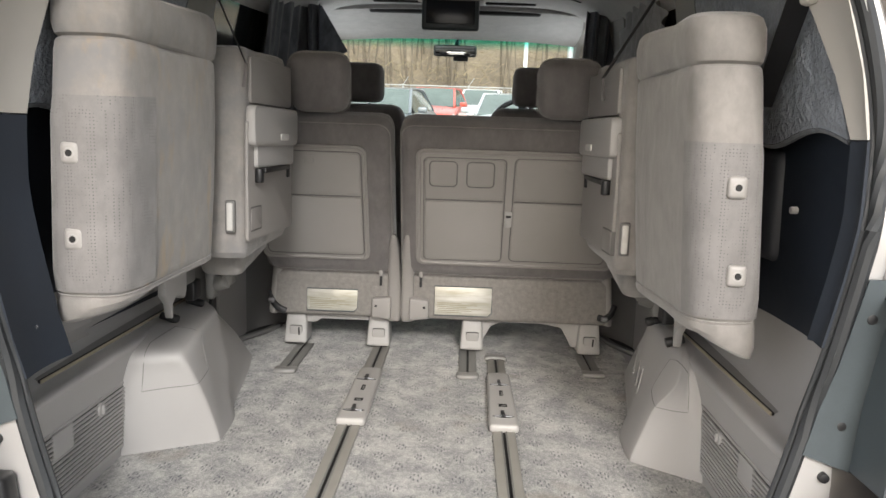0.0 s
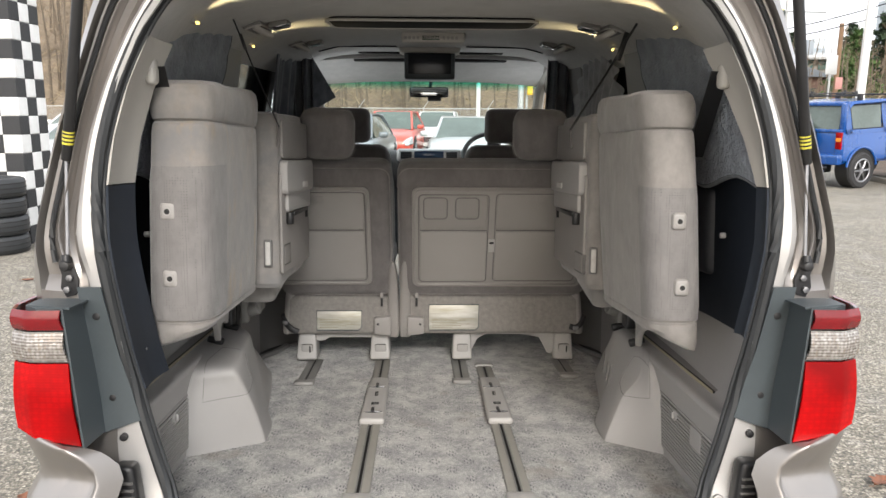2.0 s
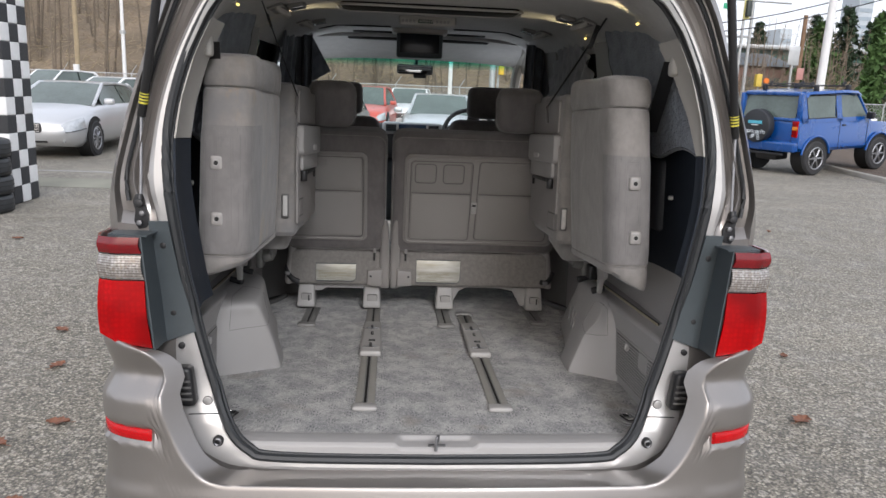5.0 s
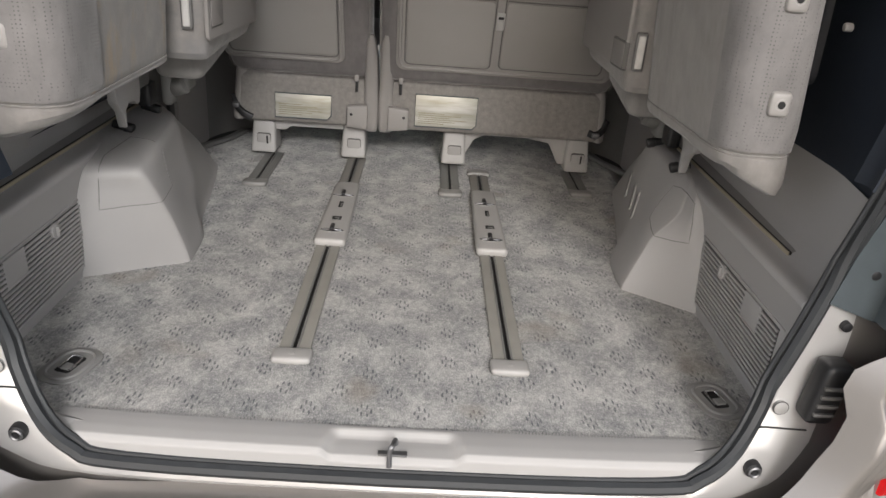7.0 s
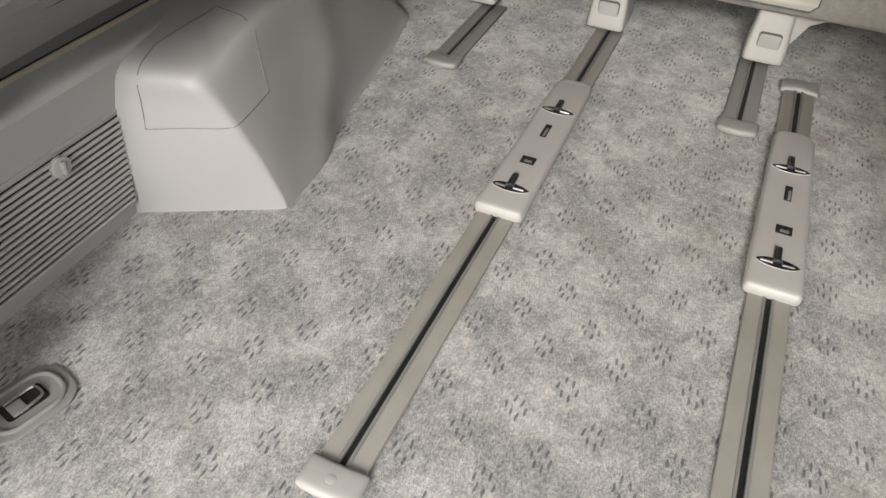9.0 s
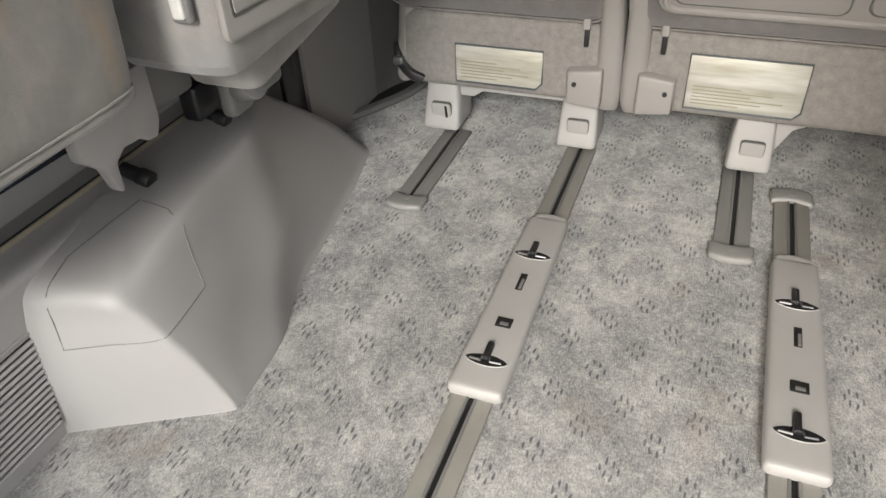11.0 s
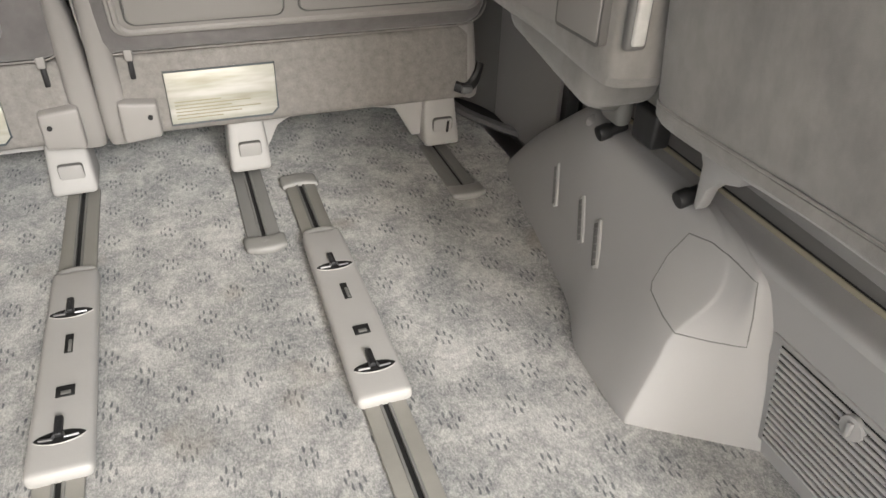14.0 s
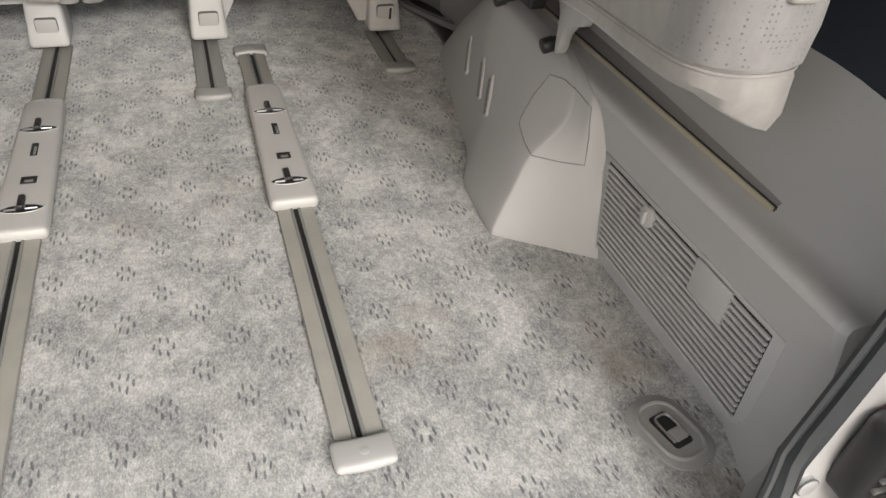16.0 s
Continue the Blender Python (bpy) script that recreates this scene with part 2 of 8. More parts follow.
def carpet_material():
    m = material("mottled_carpet", (0.3, 0.3, 0.3), 1.0, Sheen_Weight=0.1)
    n, l, b = nodes_of(m)
    co = n.new("ShaderNodeTexCoord")
    broad = noise_node(m, 13.0, 5, 0.62, (1.0, 0.8, 1.0))
    mid = noise_node(m, 80.0, 4, 0.72, (1.0, 0.7, 1.0))
    fine = noise_node(m, 420.0, 2, 0.7)
    base = ramp(m, broad, [(0.37, (0.148, 0.156, 0.166)), (0.5, (0.345, 0.34, 0.33)), (0.63, (0.64, 0.625, 0.60))])
    base = mix(m, 0.42, base, ramp(m, mid, [(0.37, (0.118, 0.126, 0.137)), (0.5, (0.345, 0.34, 0.33)), (0.62, (0.66, 0.645, 0.62))]))
    fleck = noise_node(m, 300.0, 3, 0.75, (1.0, 0.55, 1.0))
    base = mix(m, 0.34, base, ramp(m, fleck, [(0.37, (0.10, 0.106, 0.115)), (0.5, (0.34, 0.34, 0.335)), (0.63, (0.66, 0.65, 0.63))]))
    # small sprigs of six dark dashes on an offset lattice
    mp = n.new("ShaderNodeMapping")
    mp.inputs["Scale"].default_value = (1 / 0.104, 1 / 0.058, 1)
    l.new(co.outputs["Object"], mp.inputs[0])
    warp = n.new("ShaderNodeTexNoise")
    warp.inputs["Scale"].default_value = 30
    l.new(co.outputs["Object"], warp.inputs[0])
    wadd = n.new("ShaderNodeVectorMath")
    wadd.operation = "MULTIPLY_ADD"
    l.new(warp.outputs["Color"], wadd.inputs[0])
    wadd.inputs[1].default_value = (0.10, 0.17, 0)
    l.new(mp.outputs[0], wadd.inputs[2])
    sep = n.new("ShaderNodeSeparateXYZ")
    l.new(wadd.outputs[0], sep.inputs[0])

    def calc(op, a, bb=None, c=None):
        q = n.new("ShaderNodeMath")
        q.operation = op
        for i, v in enumerate((a, bb, c)):
            if v is None:
                continue
            if hasattr(v, "is_output"):
                l.new(v, q.inputs[i])
            else:
                q.inputs[i].default_value = v
        return q.outputs[0]

    row = calc("FLOOR", sep.outputs[1])
    off = calc("MULTIPLY", calc("MODULO", calc("ABSOLUTE", row), 2.0), 0.5)
    fx = calc("FRACT", calc("ADD", sep.outputs[0], off))
    fy = calc("FRACT", sep.outputs[1])
    total = None
    for dx, dy, rx, ry in ((-0.125, 0.03, 0.021, 0.135), (-0.05, 0.25, 0.021, 0.135), (-0.05, -0.16, 0.021, 0.135), (0.05, 0.18, 0.021, 0.135), (0.05, -0.23, 0.021, 0.135), (0.125, -0.03, 0.021, 0.135)):
        ax = calc("DIVIDE", calc("SUBTRACT", fx, 0.5 + dx), rx)
        ay = calc("DIVIDE", calc("SUBTRACT", fy, 0.45 + dy), ry)
        d = calc("ADD", calc("MULTIPLY", ax, ax), calc("MULTIPLY", ay, ay))
        v = calc("SUBTRACT", 1.0, d)
        v = calc("MAXIMUM", v, 0.0)
        total = v if total is None else calc("MAXIMUM", total, v)
    dash = calc("MULTIPLY", calc("MINIMUM", calc("MULTIPLY", total, 1.8), 1.0), ramp(m, mid, [(0.3, (1, 1, 1)), (0.7, (0.62, 0.62, 0.62))]))
    base = mix(m, calc("MULTIPLY", dash, 0.88), base, (0.052, 0.058, 0.072))
    base = mix(m, 0.6, base, ramp(m, fine, [(0.3, (0.55, 0.62, 0.62)), (0.7, (1.0, 1.0, 1.0))]), "MULTIPLY")
    # a few brown stains
    stain = noise_node(m, 5.5, 2, 0.5)
    base = mix(m, ramp(m, stain, [(0.64, (0, 0, 0)), (0.74, (0.40, 0.40, 0.40))]), base, (0.22, 0.185, 0.135))
    base = mix(m, 1.0, base, (1.03, 1.0, 0.985), "MULTIPLY")
    l.new(base, b.inputs["Base Color"])
    bump(m, fleck, 0.7, 0.004)
    return m


M_CARPET = carpet_material()
M_TRIM = vary("grey_trim_plastic", (0.325, 0.316, 0.306), 0.55, 0.05, 3.0, 700.0, 0.12)
M_TRIM_LIGHT = vary("pale_grey_plastic", (0.50, 0.485, 0.47), 0.5, 0.05, 5.0, 700.0, 0.1)
M_SEATPLASTIC = vary("seat_back_plastic", (0.235, 0.222, 0.212), 0.5, 0.05, 4.0, 600.0, 0.14)
M_BOOT = vary("seat_foot_plastic", (0.29, 0.282, 0.272), 0.5, 0.06, 6.0, 600.0, 0.1)
M_RAIL = vary("rail_strip_plastic", (0.225, 0.215, 0.193), 0.5, 0.12, 12.0, 500.0, 0.1)
M_RAILDARK = vary("darker_grey_plastic", (0.15, 0.148, 0.14), 0.5, 0.1, 12.0, 500.0, 0.1)
M_CAPDARK = vary("darker_cap_plastic", (0.20, 0.195, 0.185), 0.45, 0.08, 12.0, 500.0, 0.1)
M_COVER = vary("rail_cover_plastic", (0.33, 0.32, 0.305), 0.45, 0.06, 8.0, 600.0, 0.1)
M_TIE = vary("tie_down_plastic", (0.225, 0.22, 0.212), 0.5, 0.06, 20.0, 500.0, 0.1)
M_BLACK = vary("black_plastic", (0.012, 0.012, 0.013), 0.45, 0.2, 20.0, 500.0, 0.1)
M_SLOT = material("dark_slot", (0.006, 0.006, 0.006), 0.7)
M_RUBBER = vary("rubber_seal", (0.020, 0.022, 0.024), 0.5, 0.2, 15.0, 300.0, 0.15)
M_NAVY = vary("bare_inner_panel", (0.009, 0.014, 0.023), 0.7, 0.25, 5.0, 200.0, 0.15)
M_SLATE = vary("slate_lamp_flange", (0.047, 0.058, 0.064), 0.5, 0.15, 9.0, 300.0, 0.1)
M_BULGE = vary("dark_bulge_plastic", (0.030, 0.033, 0.040), 0.6, 0.1, 6.0, 300.0, 0.1)
M_LEDGE = vary("ledge_strip_plastic", (0.20, 0.194, 0.188), 0.6, 0.06, 4.0, 500.0, 0.1)
M_STEP = vary("dark_grey_scuff_plastic", (0.125, 0.122, 0.118), 0.5, 0.08, 5.0, 400.0, 0.1)
M_SEAM = vary("shaded_panel_seam", (0.10, 0.096, 0.092), 0.6, 0.1, 9.0, 300.0, 0.1)
M_FABRIC = fabric("grey_velour", (0.205, 0.19, 0.180))
M_FABRIC_DARK = fabric("dark_grey_velour", (0.135, 0.125, 0.122))
M_FELT = vary("grey_felt_skirt", (0.19, 0.179, 0.166), 0.95, 0.24, 55.0, 260.0, 0.6, dist=0.002)
M_HEAD = fabric("headliner_cloth", (0.385, 0.38, 0.368), 0.05)
M_PILLAR = vary("grey_pillar_plastic", (0.20, 0.195, 0.185), 0.55, 0.05, 3.0, 500.0, 0.08)
M_GROMMET = vary("grommet_plastic", (0.28, 0.268, 0.256), 0.42, 0.05, 9.0, 500.0, 0.08)
M_BEIGE = vary("beige_pillar_plastic", (0.40, 0.385, 0.355), 0.5, 0.05, 3.0, 500.0, 0.08)
M_CHROME = vary("bright_steel", (0.65, 0.65, 0.66), 0.25, 0.1, 30.0, 300.0, 0.05, 1.0)
M_GALVROD = vary("grey_strut_rod", (0.30, 0.30, 0.31), 0.35, 0.1, 30.0, 300.0, 0.05, 0.8)
M_STEEL = vary("dull_steel", (0.20, 0.20, 0.205), 0.45, 0.15, 30.0, 300.0, 0.1, 0.9)


def paint(name, color, metal=0.75, rough=0.38):
    m = vary(name, color, rough, 0.05, 1.5, 1500.0, 0.05, metal, Coat_Weight=0.6, Coat_Roughness=0.08)
    return m


M_PAINT = paint("champagne_silver_paint", (0.265, 0.248, 0.235))
# body paint again, lightened in colour where the boot frame catches the sky
M_PAINT_IN = paint("skylit_body_paint", (0.50, 0.49, 0.478), 0.45, 0.34)


def red_lens():
    m = material("ribbed_red_lens", (0.42, 0.004, 0.006), 0.12, 0.0, Specular_IOR_Level=0.15, Coat_Weight=0.06, Coat_Roughness=0.03)
    n, l, b = nodes_of(m)
    co = n.new("ShaderNodeTexCoord")
    w = n.new("ShaderNodeTexWave")
    w.bands_direction = "Z"
    w.inputs["Scale"].default_value, w.inputs["Distortion"].default_value = 95.0, 0.2
    l.new(co.outputs["Object"], w.inputs[0])
    facet = n.new("ShaderNodeTexVoronoi")
    facet.inputs["Scale"].default_value, facet.inputs["Randomness"].default_value = 70.0, 0.35
    l.new(co.outputs["Object"], facet.inputs[0])
    c = mix(m, w.outputs["Fac"], (0.36, 0.001, 0.002), (0.60, 0.003, 0.004))
    c = mix(m, ramp(m, facet.outputs["Distance"], [(0.15, (0, 0, 0)), (0.6, (0.5, 0.5, 0.5))]), c, (0.20, 0.001, 0.002))
    l.new(mix(m, ramp(m, noise_node(m, 7.0, 1), [(0.35, (0, 0, 0)), (0.65, (1, 1, 1))]), c, (0.18, 0.001, 0.002)), b.inputs["Base Color"])
    bump(m, w.outputs["Fac"], 0.12, 0.002)
    return m


M_RED = red_lens()
M_CHERRY = vary("cherry_red_lens", (0.14, 0.002, 0.005), 0.1, 0.25, 25.0, 200.0, 0.1, Coat_Weight=0.3, Coat_Roughness=0.03)
M_REDREF = vary("red_reflector_plastic", (0.40, 0.004, 0.006), 0.15, 0.2, 30.0, 300.0, 0.2, Specular_IOR_Level=0.3)


def clear_lens():
    m = material("ribbed_clear_lens", (0.55, 0.53, 0.52), 0.1, 0.5, Coat_Weight=0.8, Coat_Roughness=0.03)
    n, l, b = nodes_of(m)
    co = n.new("ShaderNodeTexCoord")
    w = n.new("ShaderNodeTexWave")
    w.bands_direction = "Z"
    w.inputs["Scale"].default_value, w.inputs["Distortion"].default_value = 48.0, 0.6
    l.new(co.outputs["Object"], w.inputs[0])
    fleck = noise_node(m, 120.0, 2, 0.6, (1.0, 1.0, 0.4))
    facet = n.new("ShaderNodeTexVoronoi")
    facet.inputs["Scale"].default_value, facet.inputs["Randomness"].default_value = 110.0, 0.5
    l.new(co.outputs["Object"], facet.inputs[0])
    c = mix(m, 0.5, ramp(m, w.outputs["Fac"], [(0.15, (0.20, 0.18, 0.165)), (0.6, (0.46, 0.44, 0.42))]), ramp(m, facet.outputs["Distance"], [(0.1, (0.62, 0.60, 0.58)), (0.6, (0.14, 0.115, 0.10))]))
    l.new(mix(m, ramp(m, fleck, [(0.58, (0, 0, 0)), (0.66, (0.7, 0.7, 0.7))]), c, (0.30, 0.25, 0.20)), b.inputs["Base Color"])
    bump(m, w.outputs["Fac"], 0.15, 0.003)
    return m


M_CLEAR = clear_lens()


def label_material():
    m = material("foil_label", (0.62, 0.60, 0.52), 0.35, 0.35)
    n, l, b = nodes_of(m)
    c = ramp(m, noise_node(m, 14.0, 3, 0.6, (0.4, 1, 2.5)), [(0.35, (0.33, 0.315, 0.25)), (0.55, (0.45, 0.44, 0.39)), (0.7, (0.55, 0.545, 0.51))])
    l.new(c, b.inputs["Base Color"])
    return m


M_LABEL = label_material()


def glass(name, tint=(0.9, 0.95, 0.94), rough=0.0):
    m = material(name, tint, rough, 0.0, Transmission_Weight=1.0, IOR=1.05)
    return m


M_GLASS = glass("clear_glass")
M_TINT = vary("privacy_glass", (0.015, 0.018, 0.020), 0.08, 0.1, 3.0, 30.0, 0.0)


def asphalt():
    m = material("worn_asphalt", (0.1, 0.1, 0.1), 0.9)
    n, l, b = nodes_of(m)
    broad = noise_node(m, 0.30, 5, 0.65, (0.5, 1.3, 1.0))
    mid = noise_node(m, 2.6, 5, 0.65)
    co = n.new("ShaderNodeTexCoord")

    def stones(scale):
        v = n.new("ShaderNodeTexVoronoi")
        v.inputs["Scale"].default_value = scale
        l.new(co.outputs["Object"], v.inputs[0])
        s = n.new("ShaderNodeSeparateColor")
        l.new(v.outputs["Color"], s.inputs[0])
        return s.outputs[0], v.outputs["Distance"]
    tone, dist = stones(85.0)
    tone2 = stones(34.0)[0]
    c = ramp(m, broad, [(0.32, (0.165, 0.155, 0.135)), (0.5, (0.25, 0.235, 0.205)), (0.62, (0.42, 0.395, 0.345))])
    c = mix(m, 0.35, c, ramp(m, mid, [(0.3, (0.085, 0.085, 0.085)), (0.55, (0.17, 0.168, 0.16)), (0.72, (0.29, 0.285, 0.27))]))
    grit = ramp(m, tone, [(0.0, (0.05, 0.05, 0.05)), (0.5, (0.18, 0.172, 0.155)), (0.8, (0.33, 0.315, 0.285)), (1.0, (0.60, 0.58, 0.53))])
    c = mix(m, 0.55, c, grit)
    c = mix(m, ramp(m, tone2, [(0.90, (0, 0, 0)), (0.92, (0.6, 0.6, 0.6))]), c, (0.40, 0.39, 0.37))
    c = mix(m, ramp(m, dist, [(0.45, (0, 0, 0)), (0.75, (0.7, 0.7, 0.7))]), c, (0.045, 0.045, 0.045))
    c = mix(m, 1.0, c, (1.05, 1.0, 0.90), "MULTIPLY")
    l.new(c, b.inputs["Base Color"])
    l.new(ramp(m, mid, [(0.35, (0.6,) * 3), (0.6, (0.95,) * 3)]), b.inputs["Roughness"])
    bump(m, dist, 0.7, 0.006)
    return m


M_ASPHALT = asphalt()

# ---------------------------------------------------------------- ground
def ground_sheet():
    xs = [-900, -120, -40, -15, -8, -4, 0, 4, 8, 15, 40, 120, 900]
    ys = [-900, -60, -15, -6, -2, 2, 6, 10, 16, 25, 45, 120, 900]
    return loft([[(x, y, 0.0) for x in xs] for y in ys], closed=False, caps=False)


solid("ground", ground_sheet(), M_ASPHALT, "worn grey asphalt car park with pale patches", "asphalt", "structure", where=WORLD)

# ---------------------------------------------------------------- the van's body
ROOF = 0.061        # the roof stays level, so it climbs in the frame of the sloping floor
SEAL = [(0, 1.945), (0.30, 1.944), (0.424, 1.935), (0.51, 1.912), (0.582, 1.867), (0.64, 1.788), (0.695, 1.67), (0.731, 1.55), (0.748, 1.44), (0.747, 1.33), (0.736, 1.22),
        (0.712, 1.06), (0.675, 0.90), (0.63, 0.75), (0.585, 0.64), (0.53, 0.585), (0.45, 0.565), (0, 0.56)]
FLANGE = [(0, 1.998), (0.30, 1.997), (0.45, 1.988), (0.55, 1.967), (0.635, 1.915), (0.695, 1.83), (0.745, 1.70), (0.785, 1.57), (0.815, 1.44), (0.835, 1.33), (0.80, 1.21),
          (0.795, 1.06), (0.775, 0.90), (0.765, 0.75), (0.71, 0.63), (0.64, 0.56), (0.5, 0.53), (0, 0.525)]
SHELL = [(0, 2.012), (0.30, 2.011), (0.48, 2.004), (0.60, 1.985), (0.69, 1.937), (0.746, 1.852), (0.792, 1.725), (0.842, 1.58), (0.880, 1.45), (0.908, 1.33), (0.918, 1.22),
         (0.90, 1.06), (0.905, 0.9), (0.905, 0.75), (0.905, 0.63), (0.90, 0.50), (0.88, 0.40), (0, 0.40)]


def rear_y(z):
    return 0.01 + 0.055 * (z - 0.6)


def bow(x, z):
    """How far the lower corners of the opening stand forward of its middle."""
    return 0.048 * min(1.0, (abs(x) / 0.63) ** 3) * max(0.0, min(1.0, (1.30 - z) / 0.32)) * max(0.25, min(1.0, (z - 0.53) / 0.22))


def whole(half):
    """Both halves of an outline that is given from the top middle to the bottom middle."""
    return [(x, z) for x, z in half] + [(-x, z) for x, z in half[-2:0:-1]]


def dense(half, n=4):
    return [(p.x, p.y) for p in curve_points([(x, z, 0) for x, z in half], n)]


S_D, F_D, B_D = dense(SEAL), dense(FLANGE), dense(SHELL)
van = thing("minivan", (0, 0, 0.60), "champagne silver minivan with its tailgate open", "minivan")


def ring(half, y):
    return [(x, (y(z) if callable(y) else y), z) for x, z in whole(half)]


def table(rows, v):
    """A value read from rows of (key, value), straight between them."""
    if v <= rows[0][0]:
        return rows[0][1]
    for (a, p), (b, q) in zip(rows, rows[1:]):
        if v <= b:
            return p + (q - p) * (v - a) / (b - a)
    return rows[-1][1]


def frame_rings(rows):
    out = []
    for k, dy in rows:
        half = []
        for (x0, z0), (x1, z1) in zip(S_D, F_D):
            edge = 0.38 * table([(0.0, 2.4), (0.66, 2.35), (0.74, 1.9), (0.85, 1.9), (0.95, 1.5), (1.55, 1.5), (1.80, 1.0), (2.1, 1.0)], z0)
            e = k * edge / 0.38 if k <= 0.38 else edge + (1 - edge) * (k - 0.38) / 0.62
            half.append((x0 + (x1 - x0) * e, z0 + (z1 - z0) * e))
        pts = []
        for x, z in whole(half):
            deep = dy
            if z < 1.30 and k > 0.3:
                deep = dy * max(0.0, min(1.0, (z - 1.22) / 0.08)) if k < 1 else dy
            pts.append((x, rear_y(z) + bow(x, z) + deep, z))
        out.append(pts)
    return out


part("door_shut_frame", loft(frame_rings(((0.0, 0.012), (0.06, -0.004), (0.25, -0.006), (0.38, 0.006))), caps=False), M_PAINT_IN, van, "body-colour frame round the boot opening, coloured pale as if skylit")
part("rain_gutter", loft(frame_rings(((0.38, 0.006), (0.46, 0.026), (0.70, 0.034), (0.88, 0.026), (0.95, 0.004), (1.0, 0.0))), caps=False), M_PAINT, van, "champagne gutter beside the frame")
# channel added to the shell's shape so the pillar shades as dark as its reflections
CHAN = [[(a[0] + (b[0] - a[0]) * f, a[1] + (b[1] - a[1]) * f) for a, b in zip(F_D, B_D)] for f in (0.12, 0.40, 0.62, 0.70)]
part("body_shell", loft([[(x, rear_y(z) + bow(x, z), z) for x, z in whole(F_D)]] +
                        [[(x, rear_y(z) + bow(x, z) + (dy if z > 1.24 else 0.0), z) for x, z in whole(c)] for c, dy in zip(CHAN, (0.026, 0.036, 0.030, 0.006))] +
                        [[(x, y, z + (ROOF * y if z > 1.3 else 0)) for x, z in whole(B_D)] for y in (0.10, 0.6, 1.4, 2.2, 2.75)], caps=False),
     M_PAINT, van)
for s in (-1, 1):
    part("gutter_strip", tube([(s * x, rear_y(z) + 0.030, z) for x, z in CHAN[1] if z > 1.26 and x > 0.3], 0.006, 6), M_RUBBER, van, "black gutter strip")
seal_path = [(x, rear_y(z) + bow(x, z) - 0.002, z) for x, z in whole(S_D)]
part("door_seal", tube(seal_path, 0.0125, 8, closed=True), M_RUBBER, van, "black rubber seal round the opening")
part("inner_seal_lip", tube([(x * 0.985, rear_y(z) + bow(x, z) + 0.008, 1.24 + (z - 1.24) * 0.985) for x, z in whole(S_D)], 0.006, 8, closed=True), M_RUBBER, van)


BUMPER_PLAN = curve_points([(-0.92, 0.9, 0), (-0.938, 0.35, 0), (-0.936, 0.12, 0), (-0.922, 0.03, 0), (-0.885, -0.03, 0), (-0.82, -0.066, 0), (-0.72, -0.086, 0), (-0.5, -0.098, 0), (0, -0.105, 0),
                            (0.5, -0.098, 0), (0.72, -0.086, 0), (0.82, -0.066, 0), (0.885, -0.03, 0), (0.922, 0.03, 0), (0.936, 0.12, 0), (0.938, 0.35, 0), (0.92, 0.9, 0)], 12)


# height of the bumper's upper edge across the van, and its profile at the raised corners
BUMPER_TOP = [(0, 0.535), (0.58, 0.535), (0.635, 0.548), (0.680, 0.60), (0.712, 0.66), (0.738, 0.74), (0.752, 0.82), (0.766, 0.868), (0.785, 0.895), (0.81, 0.902), (0.86, 0.920), (0.90, 0.937), (0.928, 0.965)]
CORNER = [(0.60, 0.0), (0.634, 0.004), (0.644, 0.007), (0.651, -0.009), (0.685, -0.009), (0.692, 0.003), (0.702, 0.006), (0.755, 0.006), (0.766, 0.003), (0.776, -0.004), (0.808, -0.022), (0.822, -0.026), (0.84, -0.024), (0.87, -0.012), (0.90, -0.002), (0.95, 0.004)]
INWARD = [(0, 0.125), (0.60, 0.125), (0.64, 0.085), (0.68, 0.065), (0.74, 0.06), (0.78, 0.05), (0.82, 0.02), (0.92, 0.01)]
LOWER = [(0.24, -0.05), (0.32, -0.02), (0.40, -0.002), (0.46, 0.006), (0.50, 0.008), (0.53, 0.0), (0.56, 0.0)]


def bumper_point(p, z, inward=0.0):
    w = max(0.0, min(1.0, (abs(p.x) - 0.70) / 0.08))
    w = w * w * (3 - 2 * w)
    corner = table(CORNER, z)
    if corner < 0 and z > 0.71:
        corner *= 1 + 0.7 * max(0.0, min(1.0, (0.90 - abs(p.x)) / 0.06))
    out = corner * w + table(LOWER, z)
    d = Vector((p.x * 0.75, p.y - 0.45, 0)).normalized()
    return Vector((p.x, p.y, z)) + d * (out - inward)


def bumper():
    rings = []
    for p in BUMPER_PLAN:
        ax = abs(p.x)
        t = sum(table(BUMPER_TOP, ax + d) for d in (-0.016, -0.008, 0.0, 0.008, 0.016)) / 5
        rows = [(t - 0.004, table(INWARD, abs(p.x))), (t - 0.001, 0.012), (t, 0.005), (t - 0.004, 0.001), (t - 0.012, 0.0)]
        rows += [(t - 0.012 - (t - 0.252) * i / 60, 0.0) for i in range(1, 61)]
        rings.append([bumper_point(p, z, inw) for z, inw in rows])
    return loft(rings, closed=False, caps=False)


